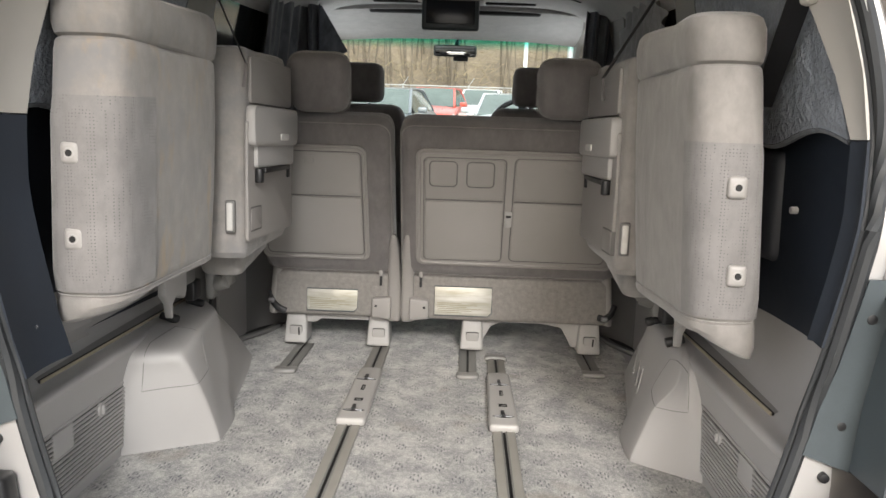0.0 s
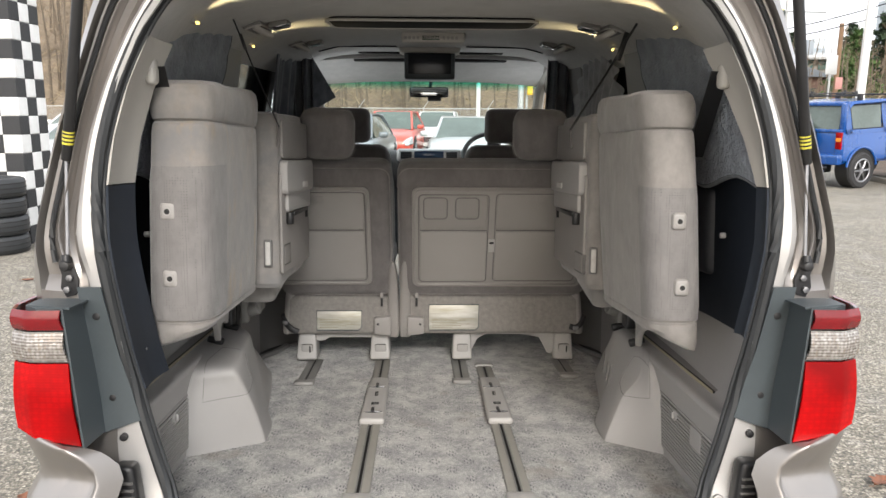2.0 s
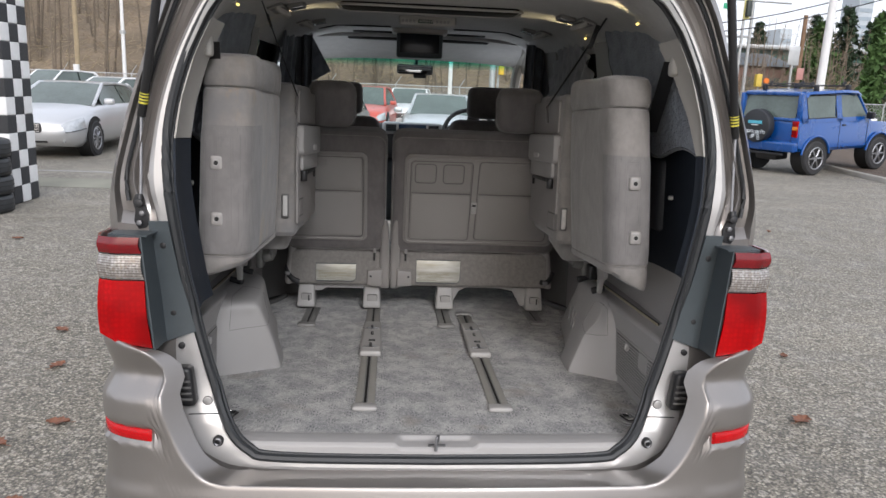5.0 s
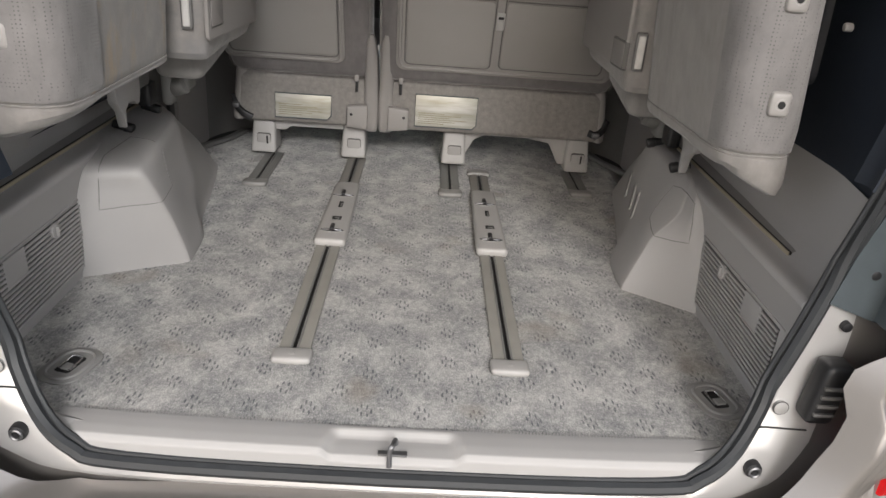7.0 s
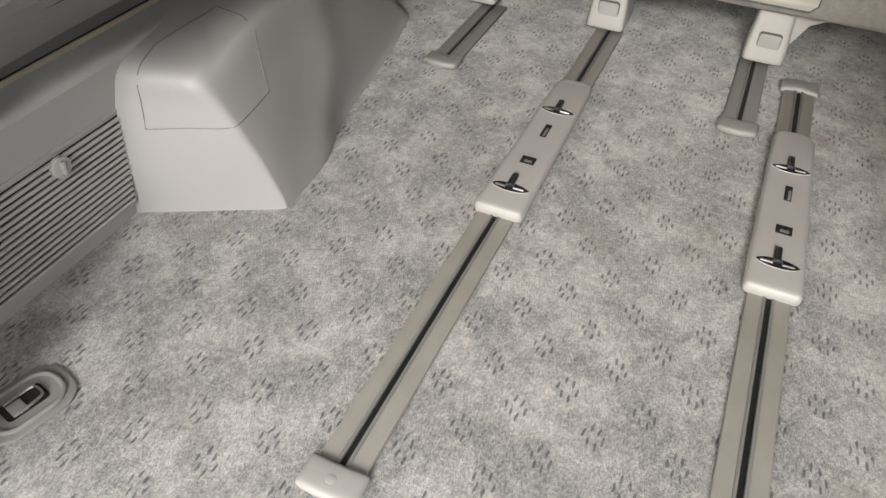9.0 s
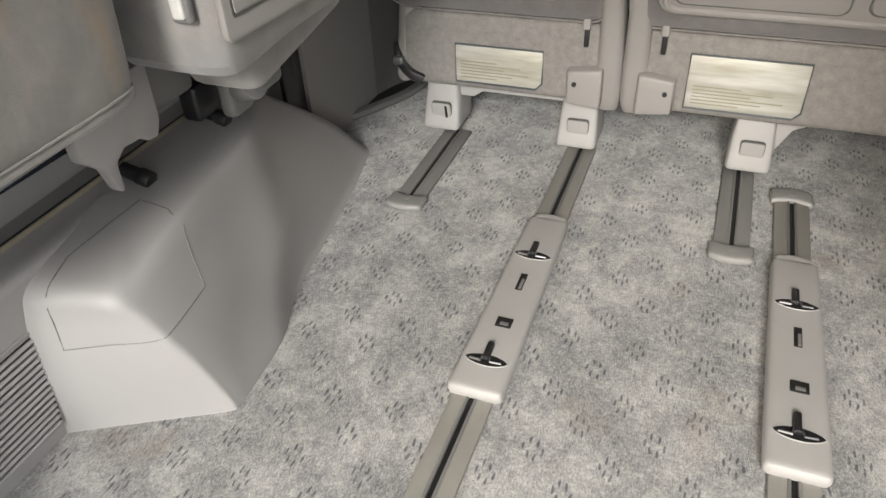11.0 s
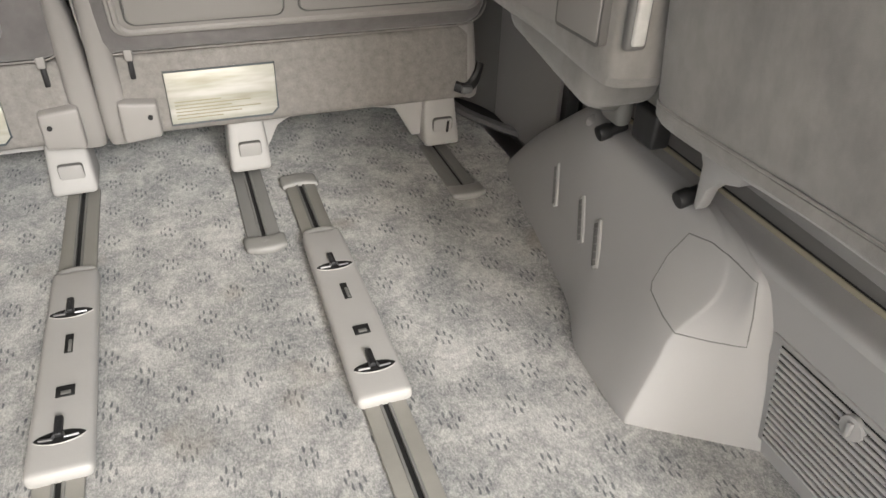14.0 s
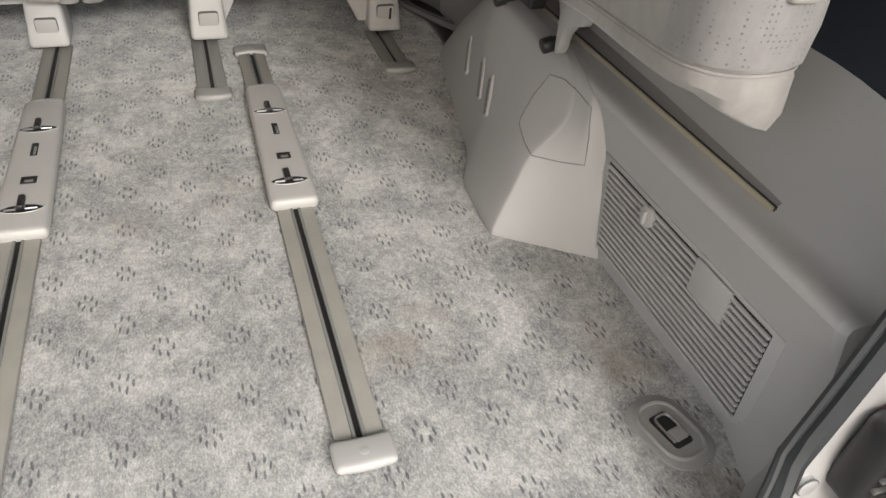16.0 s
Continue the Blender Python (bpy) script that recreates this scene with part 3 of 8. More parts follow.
bump_part = part("bumper", bumper(), M_PAINT, van, "champagne bumper with raised corners", 60)
for s in (-1, 1):
    rings = []
    for p in BUMPER_PLAN:
        a = abs(p.x)
        if p.x * s > 0 and 0.765 < a < 0.93 and p.y < 0.06:
            zt, zb = 0.684 + 0.01 * (a - 0.765), 0.651 + 0.02 * (a - 0.765)
            rings.append([bumper_point(p, z, inw) for z, inw in ((zb, 0.02), (zb, -0.006), (zb + 0.003, -0.010), (zt - 0.003, -0.010), (zt, -0.006), (zt, 0.02))])
    part("reflector", loft(rings), M_REDREF, bump_part, "slim red reflector", 60)
    stop = part("bump_stop", cyl((s * 0.615, 0.05, 0.612), (s * 0.615, 0.010, 0.612), 0.015, 20, 0.004), M_BLACK, van, "black rubber bump stop")
    part("stop_ring", tube([(s * 0.615 + 0.009 * math.cos(2 * math.pi * i / 20), 0.0085, 0.612 + 0.009 * math.sin(2 * math.pi * i / 20)) for i in range(20)], 0.0028, 6, closed=True), M_STEEL, stop)
    part("panel_seam", tube([(s * x, rear_y(0.683) + bow(x, 0.683) - 0.007, 0.684 - 0.03 * (x - 0.606)) for x in (0.606, 0.63, 0.65, 0.675, 0.70)], 0.0016, 6), M_SLOT, van)

    # tail lamp: red, clear, red
    lamp = part("tail_lamp", loft([[(s * a, b, z) for a, b in ((0.794 - 0.09 * (1.2 - z), -0.034), (0.85, -0.032), (0.888, 0.0), (0.905, 0.19), (0.87, 0.19), (0.80, 0.06))]
                                   for z in (0.95, 1.03, 1.12, 1.194)]), M_SLATE, van, "red and clear tail lamp")

    def lens(z0, z1, mat, name, lab, low=None):
        def fn(u, v):
            z = z0 + (z1 - z0) * v
            if low:
                z = (low[0] + (low[1] - low[0]) * u) * (1 - v) + z1 * v
            inner = 0.792 - 0.09 * (1.2 - z)
            f0 = 0.02 * (1.2 - z)
            pts = [(inner + 0.002, -0.046), (0.860, -0.048), (0.902 + f0, -0.026), (0.921 + f0, 0.025), (0.928 + f0, 0.12), (0.928 + f0, 0.20)]
            k = u * 5
            i = min(4, int(k))
            a, b = pts[i], pts[i + 1]
            f = k - i
            bulge = 0.004 * math.sin(math.pi * v)
            return (s * (a[0] + (b[0] - a[0]) * f + bulge), a[1] + (b[1] - a[1]) * f - bulge, z)
        part(name, sheet(fn, 20, 6, 0.006), mat, lamp, lab)
    lens(1.150, 1.192, M_CHERRY, "brake_lens", "cherry red top lens")
    lens(1.082, 1.146, M_CLEAR, "indicator_lens", "ribbed clear lens")
    lens(0.885, 1.078, M_RED, "rear_lens", "large red lens", (0.897, 0.985))
    # the slate-coloured flange and the side wall of the lamp's recess
    def flange(u, v):
        z = 0.885 + 0.34 * v
        x0 = table([(z1, x1) for x1, z1 in SEAL[:8:-1]], z) + 0.010
        x1 = 0.795 - 0.09 * (1.2 - z)
        x = x0 + (x1 - x0) * u
        return (s * x, rear_y(z) + bow(x, z) - 0.011, z + 0.03 * (1 - u) * (1 - v))
    part("lamp_flange", sheet(flange, 4, 8, 0.004), M_SLATE, van, "slate grey lamp flange")
    part("lamp_wall", sheet(lambda u, v: (s * (0.790 - 0.09 * (1.2 - (0.89 + 0.315 * v)) + 0.003), 0.06 - 0.103 * u, 0.89 + 0.305 * v), 3, 6, 0.004), M_SLATE, van)
    part("lamp_shelf", sheet(lambda u, v: (s * (0.775 + 0.1 * u), 0.06 - 0.104 * v + 0.03 * u, 1.197), 4, 3, 0.004), M_SLATE, van)
    for q in ((0.762, 1.158), (0.742, 0.966), (0.722, 0.874)):
        y = rear_y(q[1]) + bow(q[0], q[1]) - 0.012
        part("screw", cyl((s * q[0], y + 0.02, q[1]), (s * q[0], y - 0.004, q[1]), 0.009, 12, 0.002), M_BLACK, van)
    part("hole_plug", cyl((s * 0.786, 0.085, 1.342), (s * 0.786, 0.066, 1.342), 0.019, 20, 0.002), M_PAINT_IN, van)
    # gas strut
    strut = part("gas_strut", tube([(s * 0.818, 0.05, 1.27), (s * 0.816, 0.07, 1.52)], 0.0042, 10), M_GALVROD, van, "gas strut with a bright rod")
    part("cylinder", cyl((s * 0.816, 0.07, 1.50), (s * 0.655, -0.06, 2.27), 0.0115, 14, 0.002), M_BLACK, strut)
    part("band", cyl((s * 0.8085, 0.064, 1.535), (s * 0.803, 0.059, 1.562), 0.0122, 14), material("yellow_band", (0.55, 0.5, 0.05), 0.5), strut)
    plate_pts = [(0.806, 1.205), (0.826, 1.200), (0.838, 1.222), (0.834, 1.25), (0.840, 1.275), (0.832, 1.296), (0.812, 1.290), (0.806, 1.262), (0.798, 1.24), (0.800, 1.215)]
    br = part("bracket", prism([(s * x, z) for x, z in plate_pts], "y", 0.052, 0.060, 0.002), M_BLACK, strut)
    part("ball_joint", merge(cyl((s * 0.818, 0.055, 1.272), (s * 0.818, 0.030, 1.272), 0.011, 14, 0.003), cyl((s * 0.818, 0.042, 1.262), (s * 0.818, 0.046, 1.296), 0.008, 12, 0.002)), M_BLACK, br)
    for q in ((0.822, 1.218), (0.815, 1.244)):
        part("bolt", cyl((s * q[0], 0.055, q[1]), (s * q[0], 0.044, q[1]), 0.008, 6, 0.001), M_STEEL, br)

    for k in range(3):
        part("band_bar", cyl((s * (0.8075 - 0.0018 * k), 0.063 - 0.0016 * k, 1.540 + 0.008 * k), (s * (0.8067 - 0.0018 * k), 0.0623 - 0.0016 * k, 1.5435 + 0.008 * k), 0.0126, 14), M_BLACK, strut)
    # black wiring clip in the recess beside the bumper
    cl = part("side_clip", rbox((s * 0.704, 0.036, 0.768), (0.048, 0.048, 0.112), 0.012, lambda p, q: (p.x + s * 0.12 * p.z, p.y, p.z)), M_BLACK, van, "black plastic latch guide")
    for i in range(4):
        part("clip_rib", box((s * (0.706 + 0.10 * (0.017 * i - 0.03)) - s * 0.004, 0.011, 0.735 + 0.017 * i), (0.034, 0.006, 0.006), 0.001), M_SEAM, cl)
    plug = part("frame_plug", cyl((s * 0.650, 0.08, 0.718), (s * 0.650, 0.0470, 0.718), 0.012, 20, 0.001), M_PAINT_IN, van)
    part("plug_gap", tube([(s * 0.650 + 0.0125 * math.cos(2 * math.pi * i / 20), 0.0490, 0.718 + 0.0125 * math.sin(2 * math.pi * i / 20)) for i in range(20)], 0.0012, 5, closed=True), M_SEAM, plug)

part("front_roof", sheet(lambda u, v: (-0.80 + 1.60 * u, 2.55 + 0.62 * v, 2.155 - 0.07 * v - 0.20 * abs(2 * u - 1) ** 4), 20, 6, 0.02), M_PAINT, van)
# raised tailgate above the opening
part("tailgate", sheet(lambda u, v: ((-0.66 - 0.14 * v) * (1 - 2 * u), 0.02 - 1.17 * v, 2.06 + 0.46 * v + 0.03 * math.sin(math.pi * u)), 12, 8, 0.05), M_PAINT, van, "raised tailgate")
for s in (-1, 1):
    for y in (0.95, 3.75):
        wh = part("wheel", tube([(s * (0.67 + 0.17 * k), y, 0.36 + (0.0 if y < 2 else 0.17)) for k in (0, 0.2, 0.8, 1.0)], [0.29, 0.318, 0.318, 0.29], 24), M_RUBBER, van)

# ---------------------------------------------------------------- inside: floor, side trims, ceiling
from mathutils.bvhtree import BVHTree

solid("floor", box((-0.03, 1.939, 0.575), (1.52, 3.702, 0.05), 0.0), M_CARPET, "mottled grey carpet with small dark sprigs", "carpet", "structure")


def smooth_grid(cols, n=4):
    """A dense smooth surface through a grid of points."""
    a = [curve_points(c, n) for c in cols]
    rows = [curve_points([c[i] for c in a], n) for i in range(len(a[0]))]
    return loft(rows, closed=False, caps=False)


OUT = {-1: 0.055, 1: 0.0}     # the left side trim stands further out than the right one


def side_trim(s):
    secs = [
        (0.030, [(0.47, 0.590), (0.555, 0.615), (0.612, 0.715), (0.650, 0.800), (0.665, 0.855), (0.668, 0.865), (0.673, 0.885), (0.690, 0.96), (0.706, 1.06), (0.712, 1.10)]),
        (0.055, [(0.50, 0.604), (0.585, 0.625), (0.635, 0.715), (0.663, 0.800), (0.676, 0.855), (0.680, 0.865), (0.685, 0.885), (0.70, 0.955), (0.715, 1.06), (0.725, 1.10)]),
        (0.078, [(0.58, 0.602), (0.63, 0.630), (0.670, 0.715), (0.695, 0.795), (0.706, 0.840), (0.710, 0.855), (0.716, 0.868), (0.730, 0.925), (0.748, 1.03), (0.765, 1.08)]),
        (0.095, [(0.62, 0.601), (0.66, 0.633), (0.688, 0.718), (0.702, 0.790), (0.711, 0.835), (0.714, 0.848), (0.719, 0.862), (0.736, 0.905), (0.756, 1.01), (0.775, 1.06)]),
        (0.112, [(0.655, 0.601), (0.681, 0.636), (0.697, 0.719), (0.704, 0.788), (0.714, 0.835), (0.717, 0.848), (0.722, 0.862), (0.741, 0.900), (0.764, 0.98), (0.786, 1.04)]),
        (0.117, [(0.66, 0.600), (0.685, 0.637), (0.698, 0.72), (0.702, 0.790), (0.689, 0.858), (0.687, 0.870), (0.695, 0.880), (0.737, 0.890), (0.765, 0.97), (0.787, 1.037)]),
        (0.128, [(0.675, 0.600), (0.693, 0.638), (0.700, 0.72), (0.700, 0.790), (0.682, 0.860), (0.679, 0.873), (0.688, 0.884), (0.735, 0.890), (0.768, 0.965), (0.790, 1.035)]),
        (0.22, [(0.705, 0.600), (0.703, 0.640), (0.701, 0.72), (0.700, 0.790), (0.682, 0.860), (0.679, 0.873), (0.688, 0.884), (0.735, 0.890), (0.775, 0.945), (0.800, 1.035)]),
        (0.33, [(0.705, 0.600), (0.703, 0.640), (0.701, 0.72), (0.700, 0.790), (0.682, 0.860), (0.679, 0.873), (0.688, 0.884), (0.735, 0.890), (0.785, 0.930), (0.806, 1.045)]),
        (0.60, [(0.705, 0.600), (0.703, 0.640), (0.701, 0.72), (0.700, 0.790), (0.682, 0.860), (0.679, 0.873), (0.688, 0.884), (0.735, 0.890), (0.788, 0.925), (0.808, 1.06)]),
        (1.12, [(0.705, 0.600), (0.703, 0.640), (0.701, 0.72), (0.700, 0.790), (0.682, 0.860), (0.679, 0.873), (0.688, 0.884), (0.735, 0.890), (0.788, 0.915), (0.805, 1.0)]),
        (1.17, [(0.740, 0.600), (0.745, 0.640), (0.75, 0.72), (0.755, 0.790), (0.760, 0.860), (0.762, 0.873), (0.765, 0.884), (0.775, 0.890), (0.795, 0.905), (0.806, 0.98)]),
        (1.30, [(0.790, 0.600), (0.792, 0.640), (0.794, 0.72), (0.796, 0.790), (0.798, 0.860), (0.799, 0.873), (0.80, 0.884), (0.802, 0.890), (0.805, 0.905), (0.81, 0.96)]),
    ]
    rings = []
    for y, pts in secs:
        k = OUT[s] * max(0.0, min(1.0, (y - 0.05) / 0.13))
        rings.append([(s * (p.x + k * (1.0 if p.y < 0.93 else 0.6)), y + bow(p.x, p.y) * max(0.0, 1 - y / 0.117), p.y) for p in curve_points([(a, b, 0) for a, b in pts], 5)])
    return loft(rings, closed=False, caps=False)


ARCH = [
    [(0.716, 0.575, 0.598), (0.716, 0.578, 0.62), (0.714, 0.6, 0.7), (0.71, 0.62, 0.755), (0.706, 0.632, 0.81), (0.704, 0.645, 0.858), (0.706, 0.69, 0.88), (0.712, 0.78, 0.889)],
    [(0.705, 0.583, 0.598), (0.704, 0.588, 0.62), (0.688, 0.614, 0.7), (0.673, 0.634, 0.76), (0.672, 0.641, 0.81), (0.672, 0.65, 0.86), (0.684, 0.69, 0.881), (0.7, 0.78, 0.889)],
    [(0.63, 0.634, 0.598), (0.631, 0.638, 0.62), (0.638, 0.652, 0.7), (0.642, 0.667, 0.753), (0.662, 0.664, 0.81), (0.669, 0.672, 0.862), (0.682, 0.71, 0.8825), (0.7, 0.79, 0.89)],
    [(0.56, 0.682, 0.598), (0.563, 0.684, 0.62), (0.592, 0.691, 0.7), (0.612, 0.698, 0.748), (0.653, 0.688, 0.81), (0.667, 0.702, 0.862), (0.679, 0.738, 0.8835), (0.695, 0.81, 0.891)],
    [(0.547, 0.697, 0.598), (0.551, 0.701, 0.62), (0.583, 0.707, 0.7), (0.605, 0.714, 0.748), (0.647, 0.704, 0.81), (0.664, 0.719, 0.862), (0.676, 0.755, 0.884), (0.695, 0.82, 0.892)],
    [(0.547, 0.76, 0.598), (0.552, 0.765, 0.62), (0.585, 0.772, 0.7), (0.606, 0.778, 0.75), (0.636, 0.79, 0.81), (0.66, 0.8, 0.863), (0.673, 0.815, 0.884), (0.7, 0.84, 0.892)],
    [(0.556, 0.86, 0.598), (0.563, 0.87, 0.62), (0.6, 0.88, 0.7), (0.62, 0.885, 0.75), (0.643, 0.89, 0.81), (0.661, 0.895, 0.863), (0.674, 0.905, 0.884), (0.7, 0.92, 0.892)],
    [(0.599, 0.965, 0.598), (0.603, 0.97, 0.62), (0.622, 0.985, 0.7), (0.635, 0.995, 0.75), (0.649, 1.005, 0.81), (0.662, 1.01, 0.862), (0.675, 1.02, 0.884), (0.7, 1.03, 0.892)],
    [(0.628, 1.105, 0.598), (0.631, 1.105, 0.62), (0.644, 1.1, 0.7), (0.651, 1.095, 0.75), (0.66, 1.085, 0.81), (0.668, 1.08, 0.862), (0.679, 1.075, 0.884), (0.7, 1.07, 0.892)],
    [(0.659, 1.27, 0.598), (0.662, 1.265, 0.62), (0.669, 1.23, 0.7), (0.673, 1.2, 0.75), (0.679, 1.165, 0.81), (0.685, 1.135, 0.86), (0.692, 1.12, 0.883), (0.705, 1.11, 0.892)],
    [(0.684, 1.405, 0.598), (0.687, 1.39, 0.62), (0.693, 1.33, 0.7), (0.697, 1.285, 0.75), (0.702, 1.225, 0.81), (0.707, 1.18, 0.86), (0.712, 1.15, 0.883), (0.72, 1.135, 0.892)],
    [(0.715, 1.49, 0.598), (0.718, 1.475, 0.62), (0.724, 1.4, 0.7), (0.728, 1.345, 0.75), (0.732, 1.27, 0.81), (0.735, 1.21, 0.857), (0.738, 1.175, 0.881), (0.742, 1.15, 0.892)],
    [(0.8, 1.52, 0.598), (0.8, 1.51, 0.62), (0.8, 1.43, 0.7), (0.8, 1.37, 0.75), (0.8, 1.29, 0.81), (0.8, 1.22, 0.857), (0.8, 1.185, 0.881), (0.8, 1.16, 0.892)],
]


# the left cover stands more upright behind
ARCH_LEFT = [
    [(0.772, 0.578, 0.598), (0.772, 0.58, 0.62), (0.768, 0.59, 0.7), (0.764, 0.597, 0.755), (0.758, 0.603, 0.81), (0.752, 0.612, 0.855), (0.752, 0.66, 0.876), (0.757, 0.78, 0.889)],
    [(0.752, 0.59, 0.598), (0.75, 0.592, 0.62), (0.738, 0.597, 0.7), (0.727, 0.601, 0.755), (0.715, 0.605, 0.81), (0.703, 0.612, 0.856), (0.715, 0.66, 0.875), (0.755, 0.78, 0.889)],
    [(0.645, 0.648, 0.598), (0.645, 0.647, 0.62), (0.65, 0.637, 0.7), (0.655, 0.631, 0.755), (0.66, 0.626, 0.81), (0.664, 0.624, 0.856), (0.685, 0.675, 0.873), (0.752, 0.79, 0.889)],
    [(0.556, 0.696, 0.598), (0.559, 0.694, 0.62), (0.576, 0.676, 0.7), (0.591, 0.661, 0.755), (0.609, 0.646, 0.81), (0.625, 0.636, 0.855), (0.652, 0.695, 0.872), (0.748, 0.8, 0.889)],
    [(0.545, 0.712, 0.598), (0.548, 0.712, 0.62), (0.566, 0.698, 0.7), (0.581, 0.686, 0.755), (0.599, 0.675, 0.81), (0.615, 0.668, 0.854), (0.646, 0.72, 0.872), (0.748, 0.81, 0.889)],
    [(0.546, 0.76, 0.598), (0.551, 0.762, 0.62), (0.573, 0.765, 0.7), (0.589, 0.768, 0.755), (0.607, 0.772, 0.81), (0.623, 0.776, 0.852), (0.655, 0.8, 0.874), (0.75, 0.85, 0.89)],
]


def arch_x(s, x):
    return x + OUT[s] * max(0.0, min(1.0, (x - 0.57) / 0.13))


def wheel_arch(s):
    """The moulded wheel-arch cover: a flat lid, a pale rear face and a long inner flank."""
    cols = [[(arch_x(s, x), y, z) for x, y, z in col] for col in ARCH]
    if s < 0:
        cols[:6] = [list(c) for c in ARCH_LEFT]
        for i, f in ((6, 0.20), (7, 0.42), (8, 0.72)):
            cols[i] = [(x if k < 2 else cols[5][k][0] + (cols[9][k][0] - cols[5][k][0]) * f ** 1.15, y, z) for k, (x, y, z) in enumerate(cols[i])]
        for i, d in ((7, 0.020), (8, 0.040), (9, 0.058), (10, 0.066), (11, 0.070), (12, 0.02)):
            cols[i] = [(x - d * (1 - k / 7), y, z) for k, (x, y, z) in enumerate(cols[i])]
        for i in (5, 6, 7, 8):
            (x, y), (x6, y6) = cols[i][5][:2], cols[i][6][:2]
            cols[i][5:7] = [(x - 0.002, y, 0.867), (0.6 * x6 + 0.4 * (x + 0.014), y6, 0.881)]
    return smooth_grid([[(s * x, y, z) for x, y, z in col] for col in cols], 4)


def laid_on(tree, pts, lift=0.0):
    out = []
    for p in pts:
        q, nrm, _, _ = tree.find_nearest(Vector(p))
        out.append(q)
    return out


def pillar_trim(s, z0, z1, inset=0.978):
    rings = []
    for x, z in [(table([(b, a) for a, b in SEAL[:3:-1]], z0 + (z1 - z0) * i / 12), z0 + (z1 - z0) * i / 12) for i in range(13)]:
        line = [(x * inset - 0.004 + 0.008 * math.sin(math.pi * k / 5), rear_y(z) + bow(x, z) + 0.006 + 0.03 * k * (1.0 if s < 0 else max(0.35, min(1.0, 0.35 + (z - 1.45) / 0.45)))) for k in range(6)]
        rings.append([(s * a, b, z) for a, b in line] + [(s * (a + 0.008), b, z) for a, b in line[::-1]])
    return loft(rings)


for s, nm in ((-1, "left"), (1, "right")):
    wall = thing("wall_" + nm, (s * 0.7, 0.6, 0.6), "moulded grey plastic side trim over a dark bare panel", "side trim", kind="structure")
    part("lower_trim", side_trim(s), M_TRIM, wall, sharp=24)
    arch_bm = wheel_arch(s)
    bmesh.ops.recalc_face_normals(arch_bm, faces=arch_bm.faces)
    arch_bm.normal_update()
    arch_tree = BVHTree.FromBMesh(arch_bm)
    arch = part("wheel_arch_cover", arch_bm, M_TRIM, wall, sharp=70)
    lid = [(0.614, 0.778, 0.766), (0.608, 0.735, 0.754), (0.608, 0.703, 0.748), (0.642, 0.667, 0.753), (0.671, 0.636, 0.762), (0.672, 0.643, 0.81), (0.672, 0.653, 0.858), (0.670, 0.690, 0.862), (0.669, 0.740, 0.863),
           (0.660, 0.780, 0.855), (0.640, 0.790, 0.815), (0.620, 0.786, 0.775)]
    if s < 0:
        lid = [(0.703, 0.613, 0.857), (0.708, 0.601, 0.765), (0.65, 0.632, 0.770), (0.587, 0.664, 0.772), (0.590, 0.715, 0.775), (0.596, 0.767, 0.777), (0.622, 0.780, 0.853), (0.65, 0.797, 0.872), (0.70, 0.800, 0.880), (0.712, 0.67, 0.876)]
    line = laid_on(arch_tree, [(s * p.x, p.y, p.z) for p in [Vector(a).lerp(Vector(b), k / 5) for a, b in zip(lid, lid[1:] + lid[:1]) for k in range(5)]])
    part("lid_seam", tube(line, 0.0010, 6, closed=True), M_RAILDARK, arch)
    part("inner_panel", sheet(lambda u, v: (s * (0.822 + 0.6 * OUT[s] - 0.02 * v), 0.10 + 2.6 * u, 0.86 + 0.66 * v), 10, 4, 0.01), M_NAVY, wall, "dark bare inner panel")
    part("lower_pillar", pillar_trim(s, 0.98 if s < 0 else 1.10, 1.444), M_NAVY, wall)
    part("upper_pillar", pillar_trim(s, 1.447, 1.77), M_BEIGE, wall, "beige pillar trim")
    o = OUT[s]
    # slotted grille in the lower trim
    gr = part("grille", merge(box((s * (0.7035 + o), 0.405, 0.706), (0.008, 0.44, 0.166), 0.003), box((s * (0.7005 + o), 0.405, 0.7895), (0.008, 0.44, 0.005), 0.002)), M_TRIM, wall)
    part("grille_backing", prism([(0.205, 0.634), (0.585, 0.634), (0.608, 0.782), (0.205, 0.782)], "x", s * (0.6985 + o), s * (0.7005 + o)), M_SLOT, gr)
    for i in range(15):
        z = 0.634 + 0.0102 * i
        y_end = 0.583 + 0.025 * (z - 0.634) / 0.148
        spans = [(0.205, y_end)] if z < 0.728 else [(0.205, 0.292 - 0.2 * (z - 0.728)), (0.352, y_end)]
        for a, b in spans:
            part("slat", box((s * (0.697 + o), (a + b) / 2, z), (0.006, b - a, 0.0058), 0.0015, 1), M_TRIM, gr)
    part("blank", box((s * (0.6965 + o), 0.318, 0.757), (0.0055, 0.078, 0.056), 0.002), M_TRIM, gr)
    part("knob", merge(cyl((s * (0.70 + o), 0.478, 0.766), (s * (0.690 + o), 0.478, 0.766), 0.0165, 20, 0.002), box((s * (0.6885 + o), 0.478, 0.766), (0.008, 0.007, 0.022), 0.002)), M_TRIM, gr)
    # ledge: a dark groove and a slate strip beside it
    part("groove", box((s * (0.7345 + o), 0.735, 0.892), (0.005, 0.86, 0.008), 0.001), M_SLOT, wall)
    part("groove_lip", box((s * (0.7300 + o), 0.735, 0.8925), (0.0035, 0.86, 0.008), 0.001), material("tan_felt_lip", (0.26, 0.23, 0.17), 0.9), wall)
    part("ledge_strip", sheet(lambda u, v: (s * (0.738 + o + 0.034 * u), 0.31 + 0.84 * v, 0.8945 + 0.006 * u), 4, 4, 0.003), M_LEDGE, wall)
